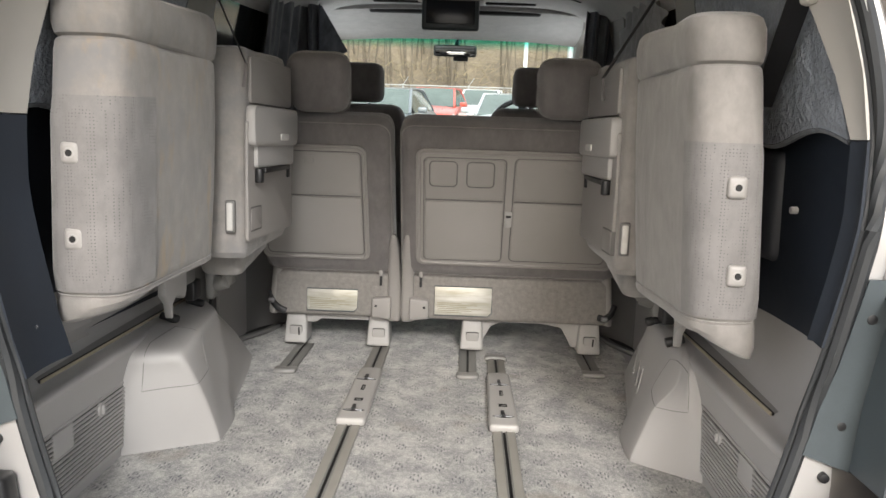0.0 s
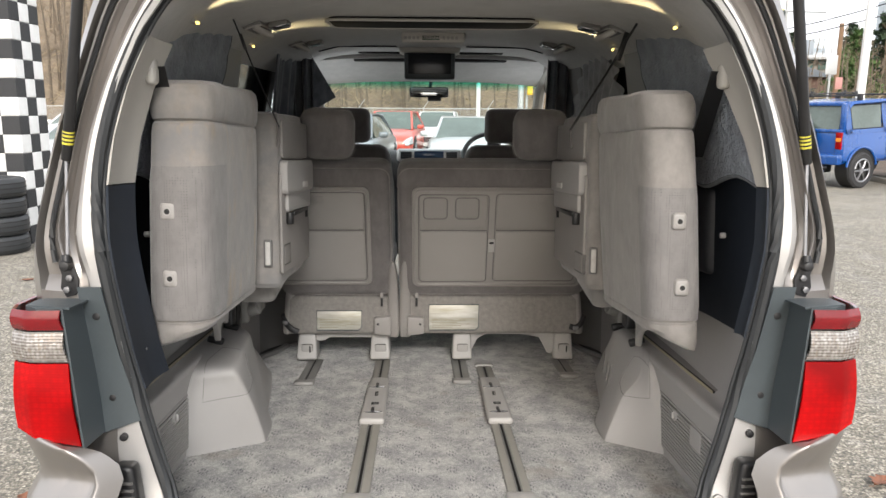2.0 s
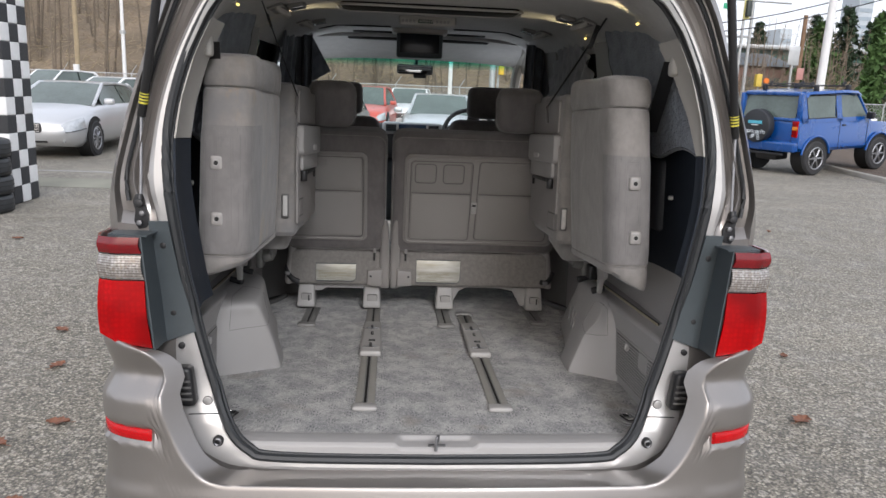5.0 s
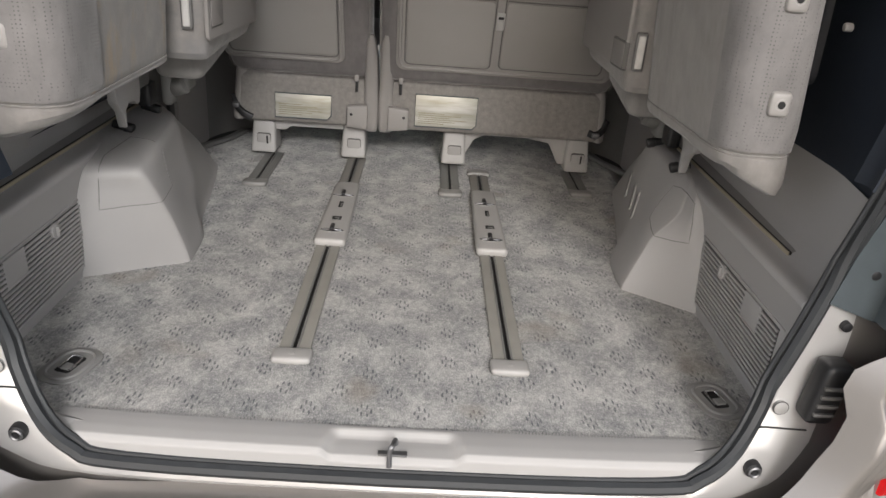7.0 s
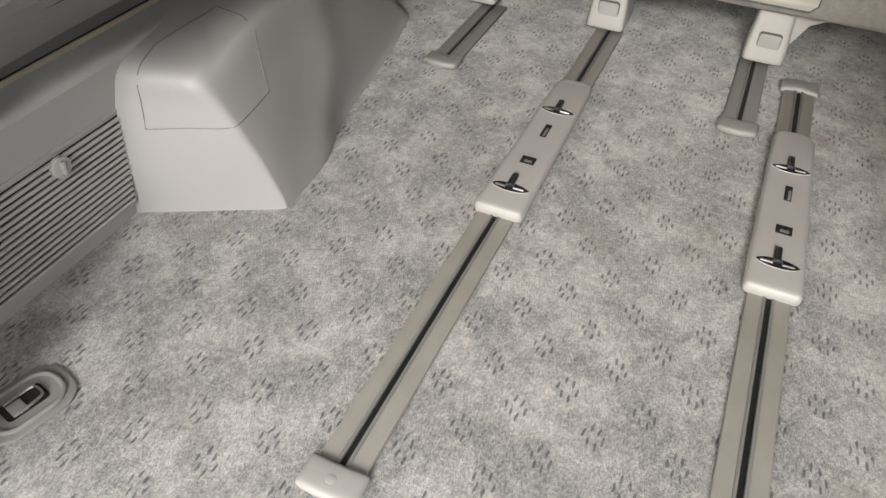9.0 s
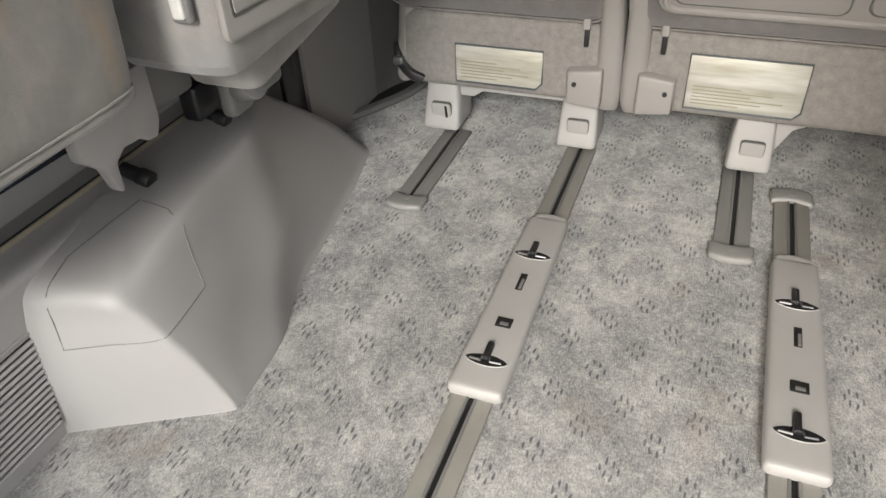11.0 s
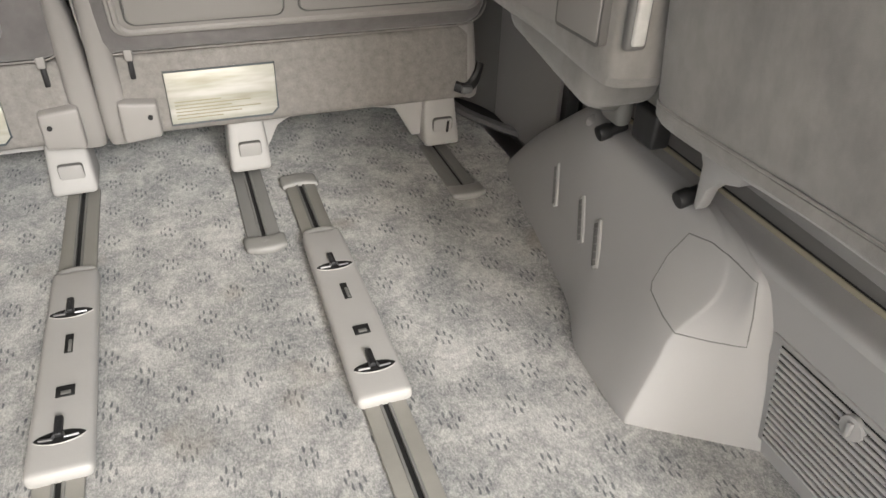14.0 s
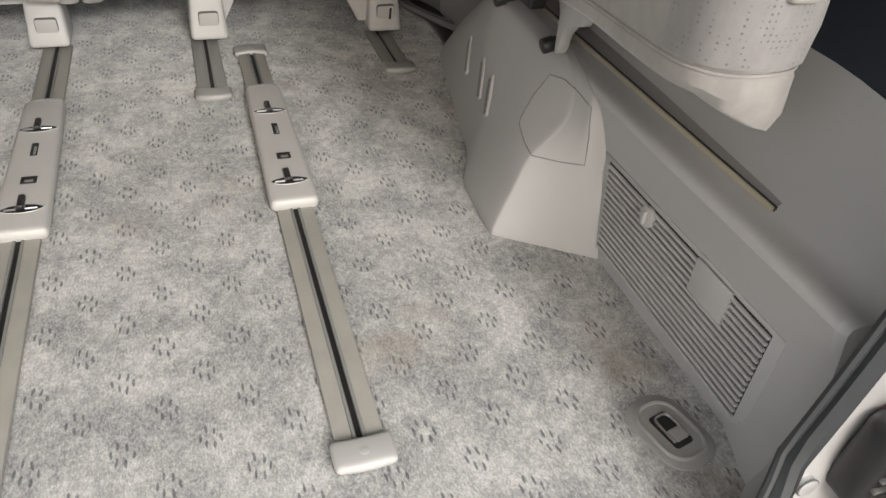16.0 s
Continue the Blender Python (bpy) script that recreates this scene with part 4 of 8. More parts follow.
    for y in (0.812 if s > 0 else 0.838, 1.034):
        part("pin", merge(cyl((s * (0.70 + o), y, 0.905), (s * (0.654 + o), y, 0.893), 0.011, 14, 0.002), cyl((s * (0.672 + o), y, 0.898), (s * (0.650 + o), y, 0.892), 0.0135, 14, 0.003)), M_BLACK, wall, "black rubber pin")
    if s > 0:
        for y, z in ((0.944, 0.739), (1.02, 0.742), (1.166, 0.735)):
            q, nrm, _, _ = arch_tree.find_nearest(Vector((s * 0.62, y, z)))
            up = Vector((0, 0.75, 1))
            up = (up - nrm * nrm.dot(up)).normalized()
            fwd = nrm.cross(up)
            m = Matrix((( nrm.x, fwd.x, up.x, q.x), (nrm.y, fwd.y, up.y, q.y), (nrm.z, fwd.z, up.z, q.z), (0, 0, 0, 1)))
            part("vent_slot", turned(rbox((0, 0, 0), (0.008, 0.020, 0.084), 0.004), m), M_TRIM, arch)
            part("vent_slot_dark", turned(box((0.0, 0.003, 0), (0.0086, 0.0135, 0.072), 0.001), m), M_STEP, arch)
            for k in range(5):
                part("vent_louvre", turned(box((0.0, 0.003, -0.026 + 0.013 * k), (0.0092, 0.0130, 0.0022), 0.0), m), M_LEDGE, arch)
    # white bracket with a hook on the dark pillar
    if s < 0:
        part("hook_plate", turned(box((0, 0, 0), (0.004, 0.022, 0.10), 0.002), Matrix.Translation((s * 0.728, 0.17, 1.075)) @ Matrix.Rotation(radians(s * 10), 4, "Y")), M_TRIM_LIGHT, wall)
        part("hook", tube([(s * 0.724, 0.165, 1.07), (s * 0.705, 0.16, 1.068), (s * 0.70, 0.16, 1.055), (s * 0.708, 0.16, 1.045)], 0.004, 8), M_CHROME, wall)
    if s > 0:
        part("trim_bulge", rbox((0.806, 0.70, 1.30), (0.06, 0.37, 0.26), 0.029), M_BULGE, wall, "dark rounded bulge in the bare panel")
    part("clip", cyl((s * 0.79, 0.42, 1.30), (s * 0.775, 0.42, 1.30), 0.008, 12, 0.002), M_TRIM_LIGHT, wall)
    # tie-down ring in the carpet corner
    tie = thing("tie_down", (s * 0.625, 0.225, 0.60), "recessed tie-down ring in a grey oval plate", "tie-down", "tie-downs in the carpet")
    tm = Matrix.Translation((s * 0.625, 0.225, 0.600)) @ Matrix.Rotation(radians(s * 14), 4, "Z")
    part("plate", turned(prism(round_rect(0.088, 0.122, 0.036, 6), "z", 0.0, 0.0045, 0.002), tm), M_TIE, tie)
    part("rim", turned(tube([(p[0], p[1], 0.0055) for p in round_rect(0.064, 0.094, 0.027, 6)], 0.0035, 8, closed=True), tm), M_TIE, tie)
    part("dish", turned(prism(round_rect(0.060, 0.090, 0.025, 6), "z", 0.0, 0.0052, 0.0), tm), M_TIE, tie)
    part("recess", turned(prism(round_rect(0.032, 0.056, 0.006, 4), "z", 0.0, 0.0058, 0.0), tm), M_SLOT, tie)
    part("ring", turned(tube(curve_points([(-0.012, -0.020, 0.007), (-0.012, 0.012, 0.009), (-0.008, 0.021, 0.010), (0.008, 0.021, 0.010), (0.012, 0.012, 0.009), (0.012, -0.020, 0.007)], 5), 0.0022, 8), tm), M_CHROME, tie, "bright steel ring")
    part("ring_pad", turned(rbox((0.003, -0.010, 0.0065), (0.022, 0.020, 0.006), 0.0025), tm), M_TIE, tie)


def roof_drop(a):
    """How far the headliner falls below its middle, a from the middle, at the tailgate."""
    return 1.945 - table([(p[0], p[1]) for p in SEAL[:8]], a)


def ceil_z(x, y):
    k = min(1.0, max(0.0, (y - 0.05) / 0.55))
    return 1.925 + ROOF * y - roof_drop(abs(x) / (1 + 0.13 * k)) * (1 - 0.28 * k) - 0.012 * k


def headliner():
    half = [p[0] for p in S_D if p[1] > 1.62]
    xs = [-x for x in half[:0:-1]] + half
    rings = []
    for j in range(29):
        y = 0.055 + 2.70 * (j / 28) ** 1.3
        w = 0.99 * (1 + 0.13 * min(1.0, max(0.0, (y - 0.05) / 0.55)))
        low = [(x * w, y, ceil_z(x * w, y)) for x in xs]
        rings.append(low + [(x, y, z + 0.02) for x, y, z in low[::-1]])
    return loft(rings)


solid("ceiling", headliner(), M_HEAD, "pale grey cloth headliner", "ceiling", "structure", sharp=60)

# sill trim with the striker recess
sill = thing("sill_trim", (0, 0.05, 0.60), "grey plastic sill plate with a ribbed edge and lock striker", "sill plate")


def sill_fn(u, v):
    x = -0.58 + 1.16 * u
    prof = [(0.014, 0.575), (0.016, 0.598), (0.024, 0.606), (0.045, 0.608), (0.070, 0.6075), (0.086, 0.606), (0.092, 0.600)]
    k = v * (len(prof) - 1)
    i = min(len(prof) - 2, int(k))
    f = k - i
    y = prof[i][0] + (prof[i + 1][0] - prof[i][0]) * f
    z = prof[i][1] + (prof[i + 1][1] - prof[i][1]) * f
    y += bow(x, 0.6)
    dip = max(0.0, min(1.0, (0.124 - 0.30 * max(0.0, y - 0.03) - abs(x)) / 0.020))
    back = max(0.0, min(1.0, (0.078 - y) / 0.014))
    z -= 0.013 * dip * dip * (3 - 2 * dip) * back * back * (3 - 2 * back) * (1 if v > 0.05 else 0)
    return (x, y, z)


part("plate", sheet(sill_fn, 174, 30), M_TRIM, sill, sharp=60)
for i in range(70):
    for s in (-1, 1):
        x = s * (0.13 + 0.006 * i)
        if abs(x) < 0.55:
            part("rib", box((x, 0.087 + bow(x, 0.6), 0.6048), (0.003, 0.012, 0.003), 0.0), M_TRIM, sill)
part("striker", merge(tube(curve_points([(-0.004, 0.0, 0.592), (-0.004, 0.004, 0.622), (0, 0.008, 0.630), (0.004, 0.03, 0.624), (0.004, 0.05, 0.600)], 4), 0.0045, 10),
                      box((0, 0.028, 0.597), (0.05, 0.012, 0.004), 0.001)), M_STEEL, sill, "bright lock striker")

# ---------------------------------------------------------------- seat rails
def rail(x, y0, y1, mat, w=0.064, both=False):
    r = thing("seat_rail", (x, y0, 0.60), "flat grey seat rail strip with a dark slot", "seat rail", "seat rails in the floor")
    for sd in (-1, 1):
        part("strip", box((x + sd * (w / 4 + 0.0025), (y0 + y1) / 2, 0.604), (w / 2 - 0.005, y1 - y0, 0.009), 0.0025), mat, r)
        part("lip", box((x + sd * 0.0065, (y0 + y1) / 2, 0.6075), (0.005, y1 - y0, 0.006), 0.0015), M_RAILDARK, r)
    part("slot", box((x, (y0 + y1) / 2, 0.6035), (0.008, y1 - y0, 0.004), 0.0), M_SLOT, r)
    for y in ((y0 + 0.008, y1 - 0.008) if both else (y0 + 0.008,)):
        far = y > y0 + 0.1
        # far caps and those of the short rails take the darker grey
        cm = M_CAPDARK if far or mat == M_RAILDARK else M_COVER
        sg = 1 if far else -1
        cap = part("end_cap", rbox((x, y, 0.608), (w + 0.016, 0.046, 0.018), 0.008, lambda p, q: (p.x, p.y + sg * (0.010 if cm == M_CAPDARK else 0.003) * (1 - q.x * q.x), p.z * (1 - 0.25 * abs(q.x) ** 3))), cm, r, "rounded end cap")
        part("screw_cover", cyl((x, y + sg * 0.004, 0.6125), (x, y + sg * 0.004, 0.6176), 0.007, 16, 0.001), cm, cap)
    return r


rail(-0.217, 0.285, 1.62, M_RAIL)
rail(0.224, 0.285, 1.53, M_RAIL, both=True)
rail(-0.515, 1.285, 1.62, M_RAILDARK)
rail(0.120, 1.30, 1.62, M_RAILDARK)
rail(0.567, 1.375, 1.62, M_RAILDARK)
for x in (-0.214, 0.225):
    cov = thing("rail_cover", (x, 0.84, 0.61), "grey plastic rail cover with two dark clamp slots", "rail cover", "rail covers")
    part("shell", rbox((x, 1.058, 0.616), (0.082, 0.462, 0.026), 0.011, lambda p, q: (p.x * (1 - 0.06 * q.y), p.y, p.z)), M_COVER, cov)
    part("tongue", rbox((x, 1.293, 0.612), (0.068, 0.026, 0.020), 0.009, lambda p, q: (p.x, p.y + 0.010 * (1 - q.x * q.x), p.z)), M_COVER, cov)
    for y in (1.172, 0.898):
        eye = [(0.033 * math.cos(a), 0.0115 * abs(math.sin(a)) ** 1.3 * (1 if math.sin(a) > 0 else -1)) for a in [2 * math.pi * i / 28 for i in range(28)]]
        clamp = part("clamp_slot", turned(prism(eye, "z", 0.0, 0.0012), Matrix.Translation((x, y - 0.008, 0.6285))), M_SLOT, cov)
        part("slot_lip", tube([(x + p[0] * 1.02, y - 0.008 + p[1] * 1.05, 0.6290) for p in eye], 0.0011, 5, closed=True), M_COVER, clamp)
        part("clamp_key", merge(rbox((x - 0.002, y + 0.009, 0.6315), (0.011, 0.036, 0.010), 0.003), box((x - 0.002, y + 0.004, 0.6352), (0.0025, 0.026, 0.004), 0.001)), M_BLACK, clamp)
        part("clamp_wing", merge(tube([(x - 0.026, y - 0.010, 0.6302), (x - 0.009, y - 0.013, 0.6325), (x - 0.006, y - 0.004, 0.6325)], 0.0024, 6),
                                 tube([(x + 0.024, y - 0.010, 0.6302), (x + 0.007, y - 0.013, 0.6325), (x + 0.004, y - 0.004, 0.6325)], 0.0020, 6)), M_STEEL, clamp)
    part("slit", box((x + 0.001, 1.085, 0.629), (0.012, 0.044, 0.0035), 0.001), M_SLOT, cov)
    part("slit_key", box((x + 0.003, 1.078, 0.6305), (0.005, 0.028, 0.003), 0.001), M_RAILDARK, cov)
    part("window", box((x + 0.002, 0.978, 0.629), (0.026, 0.022, 0.0035), 0.001), M_SLOT, cov)
    part("window_clip", box((x + 0.003, 0.974, 0.6300), (0.014, 0.008, 0.003), 0.001), M_RAILDARK, cov)

# ---------------------------------------------------------------- second-row seats
BACK = Matrix(((1, 0, 0, 0), (0, -0.347, -0.938, 1.545), (0, 0.938, -0.347, 0.95), (0, 0, 0, 1)))


def along(z):
    return (z - 0.95) / 0.938


def plate(x0, x1, z0, z1, d0, d1, r=0.02, bev=0.003):
    """A rounded plate on the back of a seat: width, height on the slope, depths out of it."""
    v0, v1 = along(z0), along(z1)
    pts = [(p[0] + (x0 + x1) / 2, p[1] + (v0 + v1) / 2) for p in round_rect(x1 - x0, v1 - v0, r, 5)]
    return turned(prism(pts, "z", d0, d1, bev), BACK)


def rim(x0, x1, z0, z1, d, rr=0.02, thick=0.004):
    v0, v1 = along(z0), along(z1)
    pts = [(p[0] + (x0 + x1) / 2, p[1] + (v0 + v1) / 2, d) for p in round_rect(x1 - x0, v1 - v0, rr, 5)]
    return turned(tube(pts, thick, 6, closed=True), BACK)


def back_rest(x0, x1, z0, z1, thick, r):
    v0, v1 = along(z0), along(z1)
    return turned(rbox(((x0 + x1) / 2, (v0 + v1) / 2, -thick / 2), (x1 - x0, v1 - v0, thick), r, lambda p, q: (p.x, p.y, p.z * (1 - 0.15 * max(0, q.y) ** 2)), 4), BACK)


def foot(x, st, key=False):
    def bell(p, q):
        k = (1 - q.z) / 2
        return (p.x * (0.80 + 0.20 * k ** 0.7), p.y - 0.030 * k ** 1.5 if q.y < 0 else p.y, p.z)
    f = part("foot", rbox((x, 1.662, 0.675), (0.092, 0.085, 0.125), 0.012, bell), M_BOOT, st, "pale plastic foot cover")
    tilt = Matrix.Translation((x + 0.002, 1.6020, 0.658)) @ Matrix.Rotation(radians(10.5), 4, "X")
    part("foot_hatch", turned(prism(round_rect(0.046, 0.046, 0.006, 3), "y", -0.003, 0.006, 0.0015), tilt), M_BOOT, f)
    part("foot_gap", turned(prism(round_rect(0.0485, 0.0485, 0.007, 3), "y", -0.0012, 0.006, 0.0), tilt), M_SEAM, f)
    if key:
        part("key_slot", turned(box((0.012, -0.003, 0.002), (0.006, 0.004, 0.032), 0.001), tilt), M_SLOT, f)
    return f


M_INK = material("label_ink", (0.27, 0.25, 0.17), 0.6)


def back_row(name, x0, x1, head, label, feet, lab, pockets, panel, hinge_x, wide):
    st = thing(name, ((x0 + x1) / 2, 1.6, 0.60), label, "car seat", "second-row seats")
    part("backrest", back_rest(x0, x1, 0.895, 1.468, 0.15, 0.05), M_FABRIC_DARK, st)
    piping = [(p[0] + (x0 + x1) / 2, p[1] + (along(0.90) + along(1.463)) / 2, -0.012) for p in round_rect(x1 - x0 - 0.014, along(1.463) - along(0.90) - 0.014, 0.045, 6)]
    part("piping", turned(tube(piping, 0.0018, 6, closed=True), BACK), M_FABRIC, st)
    for hx in head:
        hr = part("headrest", turned(rbox((hx, along(1.577), -0.055), (0.21, 0.205, 0.125), 0.055, lambda p, q: (p.x * (1 + 0.04 * q.y), p.y, p.z), 4), BACK), M_FABRIC_DARK, st)
        part("headrest_seam", turned(tube([(p[0] + hx, p[1] + along(1.577), -0.045) for p in round_rect(0.2095, 0.2045, 0.05, 6)], 0.0016, 6, closed=True), BACK), M_FABRIC, hr)
    p = part("back_panel", plate(*panel, -0.004, 0.008, 0.03, 0.004), M_SEATPLASTIC, st, "grey moulded back panel")
    part("panel_rim", rim(panel[0] + 0.012, panel[1] - 0.012, panel[2] + 0.010, panel[3] - 0.010, 0.008, 0.026, 0.006), M_SEATPLASTIC, p)
    for (a, b, c, d) in pockets:
        part("pocket", plate(a, b, c, 1.205, 0.007, 0.013, 0.016, 0.003), M_SEATPLASTIC, p)
        part("pocket_seam", rim(a - 0.003, b + 0.003, c - 0.003, d, 0.008, 0.018, 0.0018), M_SEAM, p)
        part("pocket_edge", rim(a + 0.002, b - 0.002, c + 0.002, d - 0.004, 0.0095, 0.016, 0.003), M_SEATPLASTIC, p)
        part("tray", plate(a, b, 1.215, d, 0.006, 0.010, 0.016, 0.002), M_SEATPLASTIC, p)
        part("fold_line", turned(box(((a + b) / 2, along(1.210), 0.011), (b - a - 0.004, 0.0035, 0.003), 0.001), BACK), M_SEAM, p)
    # felt skirt, foil label, bracket between the feet
    skirt = part("skirt", rbox(((x0 + x1) / 2, 1.635, 0.818), (x1 - x0 - 0.03, 0.105, 0.175), 0.02), M_FELT, st, "grey felt skirt")
    a, b, c, d = lab
    body = prism([(a, c), (b - 0.014, c), (b, c + 0.014), (b, d), (a, d)], "y", 1.5775, 1.5835, 0.001)
    lb = part("caution_label", body, M_LABEL, st, "creased foil caution label")
    part("label_border", tube([(a, 1.5765, c), (b - 0.014, 1.5765, c), (b, 1.5765, c + 0.014), (b, 1.5765, d), (a, 1.5765, d)], 0.0022, 6, closed=True), M_SLATE, lb)
    for i in range(6):
        ln = (b - a) * (0.42 + 0.09 * ((i * 7) % 5))
        part("text_bar", box((a + 0.012 + ln / 2, 1.577, c + 0.012 + 0.0072 * i), (ln, 0.0014, 0.0020), 0.0), M_INK, lb)
    if wide:
        br = [(0.10, 0.735), (0.10, 0.700), (0.15, 0.66), (0.168, 0.63), (0.185, 0.66), (0.205, 0.700), (0.24, 0.718), (0.40, 0.718), (0.48, 0.705), (0.505, 0.66), (0.52, 0.630), (0.55, 0.63), (0.55, 0.735)]
        part("bracket", prism(br, "y", 1.632, 1.66, 0.004), M_TRIM, st)
    else:
        br = [(-0.53, 0.735), (-0.52, 0.69), (-0.48, 0.69), (-0.46, 0.705), (-0.30, 0.705), (-0.26, 0.705), (-0.25, 0.735)]
        part("bracket", prism(br, "y", 1.632, 1.66, 0.004), M_TRIM, st)
    for fx in feet:
        foot(fx, st, fx > 0.5 or fx < -0.5)
    # recliner covers at the inner side
    sx = hinge_x
    side = -1 if not wide else 1
    arm = []
    for hw, y, z, dp in ((0.022, 1.596, 0.715, 0.08), (0.026, 1.584, 0.74, 0.10), (0.027, 1.580, 0.78, 0.10), (0.026, 1.572, 0.84, 0.10), (0.023, 1.556, 0.92, 0.09), (0.020, 1.532, 0.99, 0.08), (0.015, 1.512, 1.04, 0.06), (0.006, 1.505, 1.065, 0.04)):
        arm.append([(sx + p[0], y + dp / 2 + p[1], z) for p in round_rect(2 * hw, dp, min(hw, 0.016), 4)])
    part("recliner_cover", loft(arm), M_SEATPLASTIC, st, "grey curved recliner cover", 50)
    cx = sx + side * 0.046
    hc = part("hinge_cover", rbox((cx, 1.585, 0.776), (0.074, 0.05, 0.080), 0.007, lambda p, q: (p.x, p.y, p.z * (1 - 0.10 * side * q.x) + 0.004 * q.y)), M_SEATPLASTIC, st)
    part("hinge_screw", cyl((cx + side * 0.020, 1.562, 0.782), (cx + side * 0.020, 1.557, 0.782), 0.005, 12), M_SLOT, hc)
    part("belt_slit", box((sx + side * 0.050, 1.578, 0.885), (0.010, 0.010, 0.055), 0.003), M_BLACK, st)
    part("buckle_tip", rbox((sx + side * 0.050, 1.570, 0.910), (0.016, 0.012, 0.026), 0.004), M_SEATPLASTIC, st)
    return st, p


left_seat, lp = back_row("single_seat", -0.655, -0.168, (-0.415,), "single grey velour seat with a plastic back panel", (-0.553, -0.230), (-0.503, -0.308, 0.752, 0.838),
                         [(-0.632, -0.280, 0.988, 1.366)], (-0.658, -0.257, 0.962, 1.386), -0.170, False)
part("pull_tab", plate(-0.475, -0.442, 1.325, 1.352, 0.010, 0.0145, 0.004, 0.001), M_SEATPLASTIC, lp)
bench, bp = back_row("bench_seat", -0.146, 0.668, (0.42,), "wide grey velour bench seat with plastic back panels", (0.134, 0.586), (-0.014, 0.204, 0.752, 0.865),
                     [(-0.055, 0.225, 0.982, 1.358), (0.259, 0.60, 0.986, 1.362)], (-0.086, 0.640, 0.955, 1.386), -0.118, True)
for a, b in ((-0.038, 0.058), (0.092, 0.187)):
    part("cup_ring", rim(a, b, 1.258, 1.346, 0.0095, 0.016, 0.0024), M_SEAM, bp)
    part("cup_pad", plate(a + 0.006, b - 0.006, 1.264, 1.340, 0.008, 0.011, 0.014, 0.002), M_SEATPLASTIC, bp)
part("pull_tab", plate(0.430, 0.463, 1.328, 1.356, 0.010, 0.0145, 0.004, 0.001), M_SEATPLASTIC, bp)
part("release_lever", merge(plate(0.232, 0.258, 1.115, 1.172, 0.007, 0.013, 0.005, 0.001), plate(0.236, 0.254, 1.118, 1.150, 0.012, 0.018, 0.004, 0.001)), M_TRIM, bp)
part("lever_gap", plate(0.236, 0.254, 1.152, 1.160, 0.0125, 0.0140, 0.002, 0.0), M_SLOT, bp)
# black slide levers at the outer ends of the skirts
for s in (-1, 1):
    st = left_seat if s < 0 else bench
    ox = -0.63 if s < 0 else 0.645
    if s < 0:
        arc = [(-0.652, 1.60, 0.815), (-0.640, 1.582, 0.785), (-0.614, 1.576, 0.758), (-0.586, 1.582, 0.742)]
    else:
        arc = [(0.610, 1.585, 0.765), (0.632, 1.572, 0.762), (0.655, 1.575, 0.780), (0.672, 1.59, 0.812)]
    part("slide_lever", tube(curve_points(arc, 5), 0.009, 8, flat=1.5), M_BLACK, st)
    part("lever_link", rbox((arc[1][0], arc[1][1] - 0.004, arc[1][2]), (0.026, 0.020, 0.020), 0.006), M_STEEL, st)
    part("lever_shroud", rbox((ox - s * 0.004, 1.645, 0.825), (0.045, 0.125, 0.20), 0.022, lambda p, q: (p.x - s * 0.010 * q.z, p.y, p.z)), M_SEATPLASTIC, st)
    step = thing("step_well", (s * 0.74, 1.7, 0.60), "dark curved plastic scuff panel by the sliding door", "scuff panel", "scuff panels by the doors")
    plan_pts = curve_points([(s * 0.815, 1.16, 0), (s * 0.815, 1.40, 0), (s * 0.812, 1.58, 0), (s * 0.80, 1.70, 0), (s * 0.76, 1.83, 0), (s * 0.67, 1.94, 0), (s * 0.55, 2.0, 0)], 5)
    part("panel", loft([[(p.x, p.y, z) for p in plan_pts] for z in (0.60, 0.75, 0.95, 1.25)], closed=False, caps=False), M_STEP, step)
    lip_pts = curve_points([(s * 0.83, 1.575, 0.606), (s * 0.79, 1.62, 0.608), (s * 0.75, 1.69, 0.608), (s * 0.715, 1.77, 0.606), (s * 0.69, 1.87, 0.606)], 6)
    part("lip", tube(lip_pts, 0.016, 8, flat=0.7), M_STEP, step)
    part("well", loft([[(p.x, p.y, 0.604) for p in lip_pts], [(s * 0.83, p.y + 0.06, 0.604) for p in lip_pts]], closed=False, caps=False), M_SLOT, step)
    belt = thing("lap_belt", (s * 0.785, 1.34, 0.74), "dark lap belt webbing hanging by the door pillar", "seat belt", "lap belts by the doors")
    part("webbing", box((s * 0.785, 1.34, 0.95), (0.012, 0.045, 0.40), 0.003), M_BLACK, belt)

# ---------------------------------------------------------------- folded third-row seats
def stained(name, color, brown):
    m = fabric(name, color)
    n, l, b = nodes_of(m)
    src = b.inputs["Base Color"].links[0].from_socket
    mask = ramp(m, noise_node(m, 9.0, 6, 0.68, (1.2, 1.7, 0.5)), [(0.545, (0, 0, 0)), (0.68, (brown, brown, brown))])
    grey = ramp(m, noise_node(m, 7.0, 6, 0.7), [(0.44, (0, 0, 0)), (0.66, (0.85, 0.85, 0.85))])
    c = mix(m, grey, src, (0.165, 0.162, 0.163))
    l.new(mix(m, mask, c, (0.30, 0.21, 0.115)), b.inputs["Base Color"])
    return m


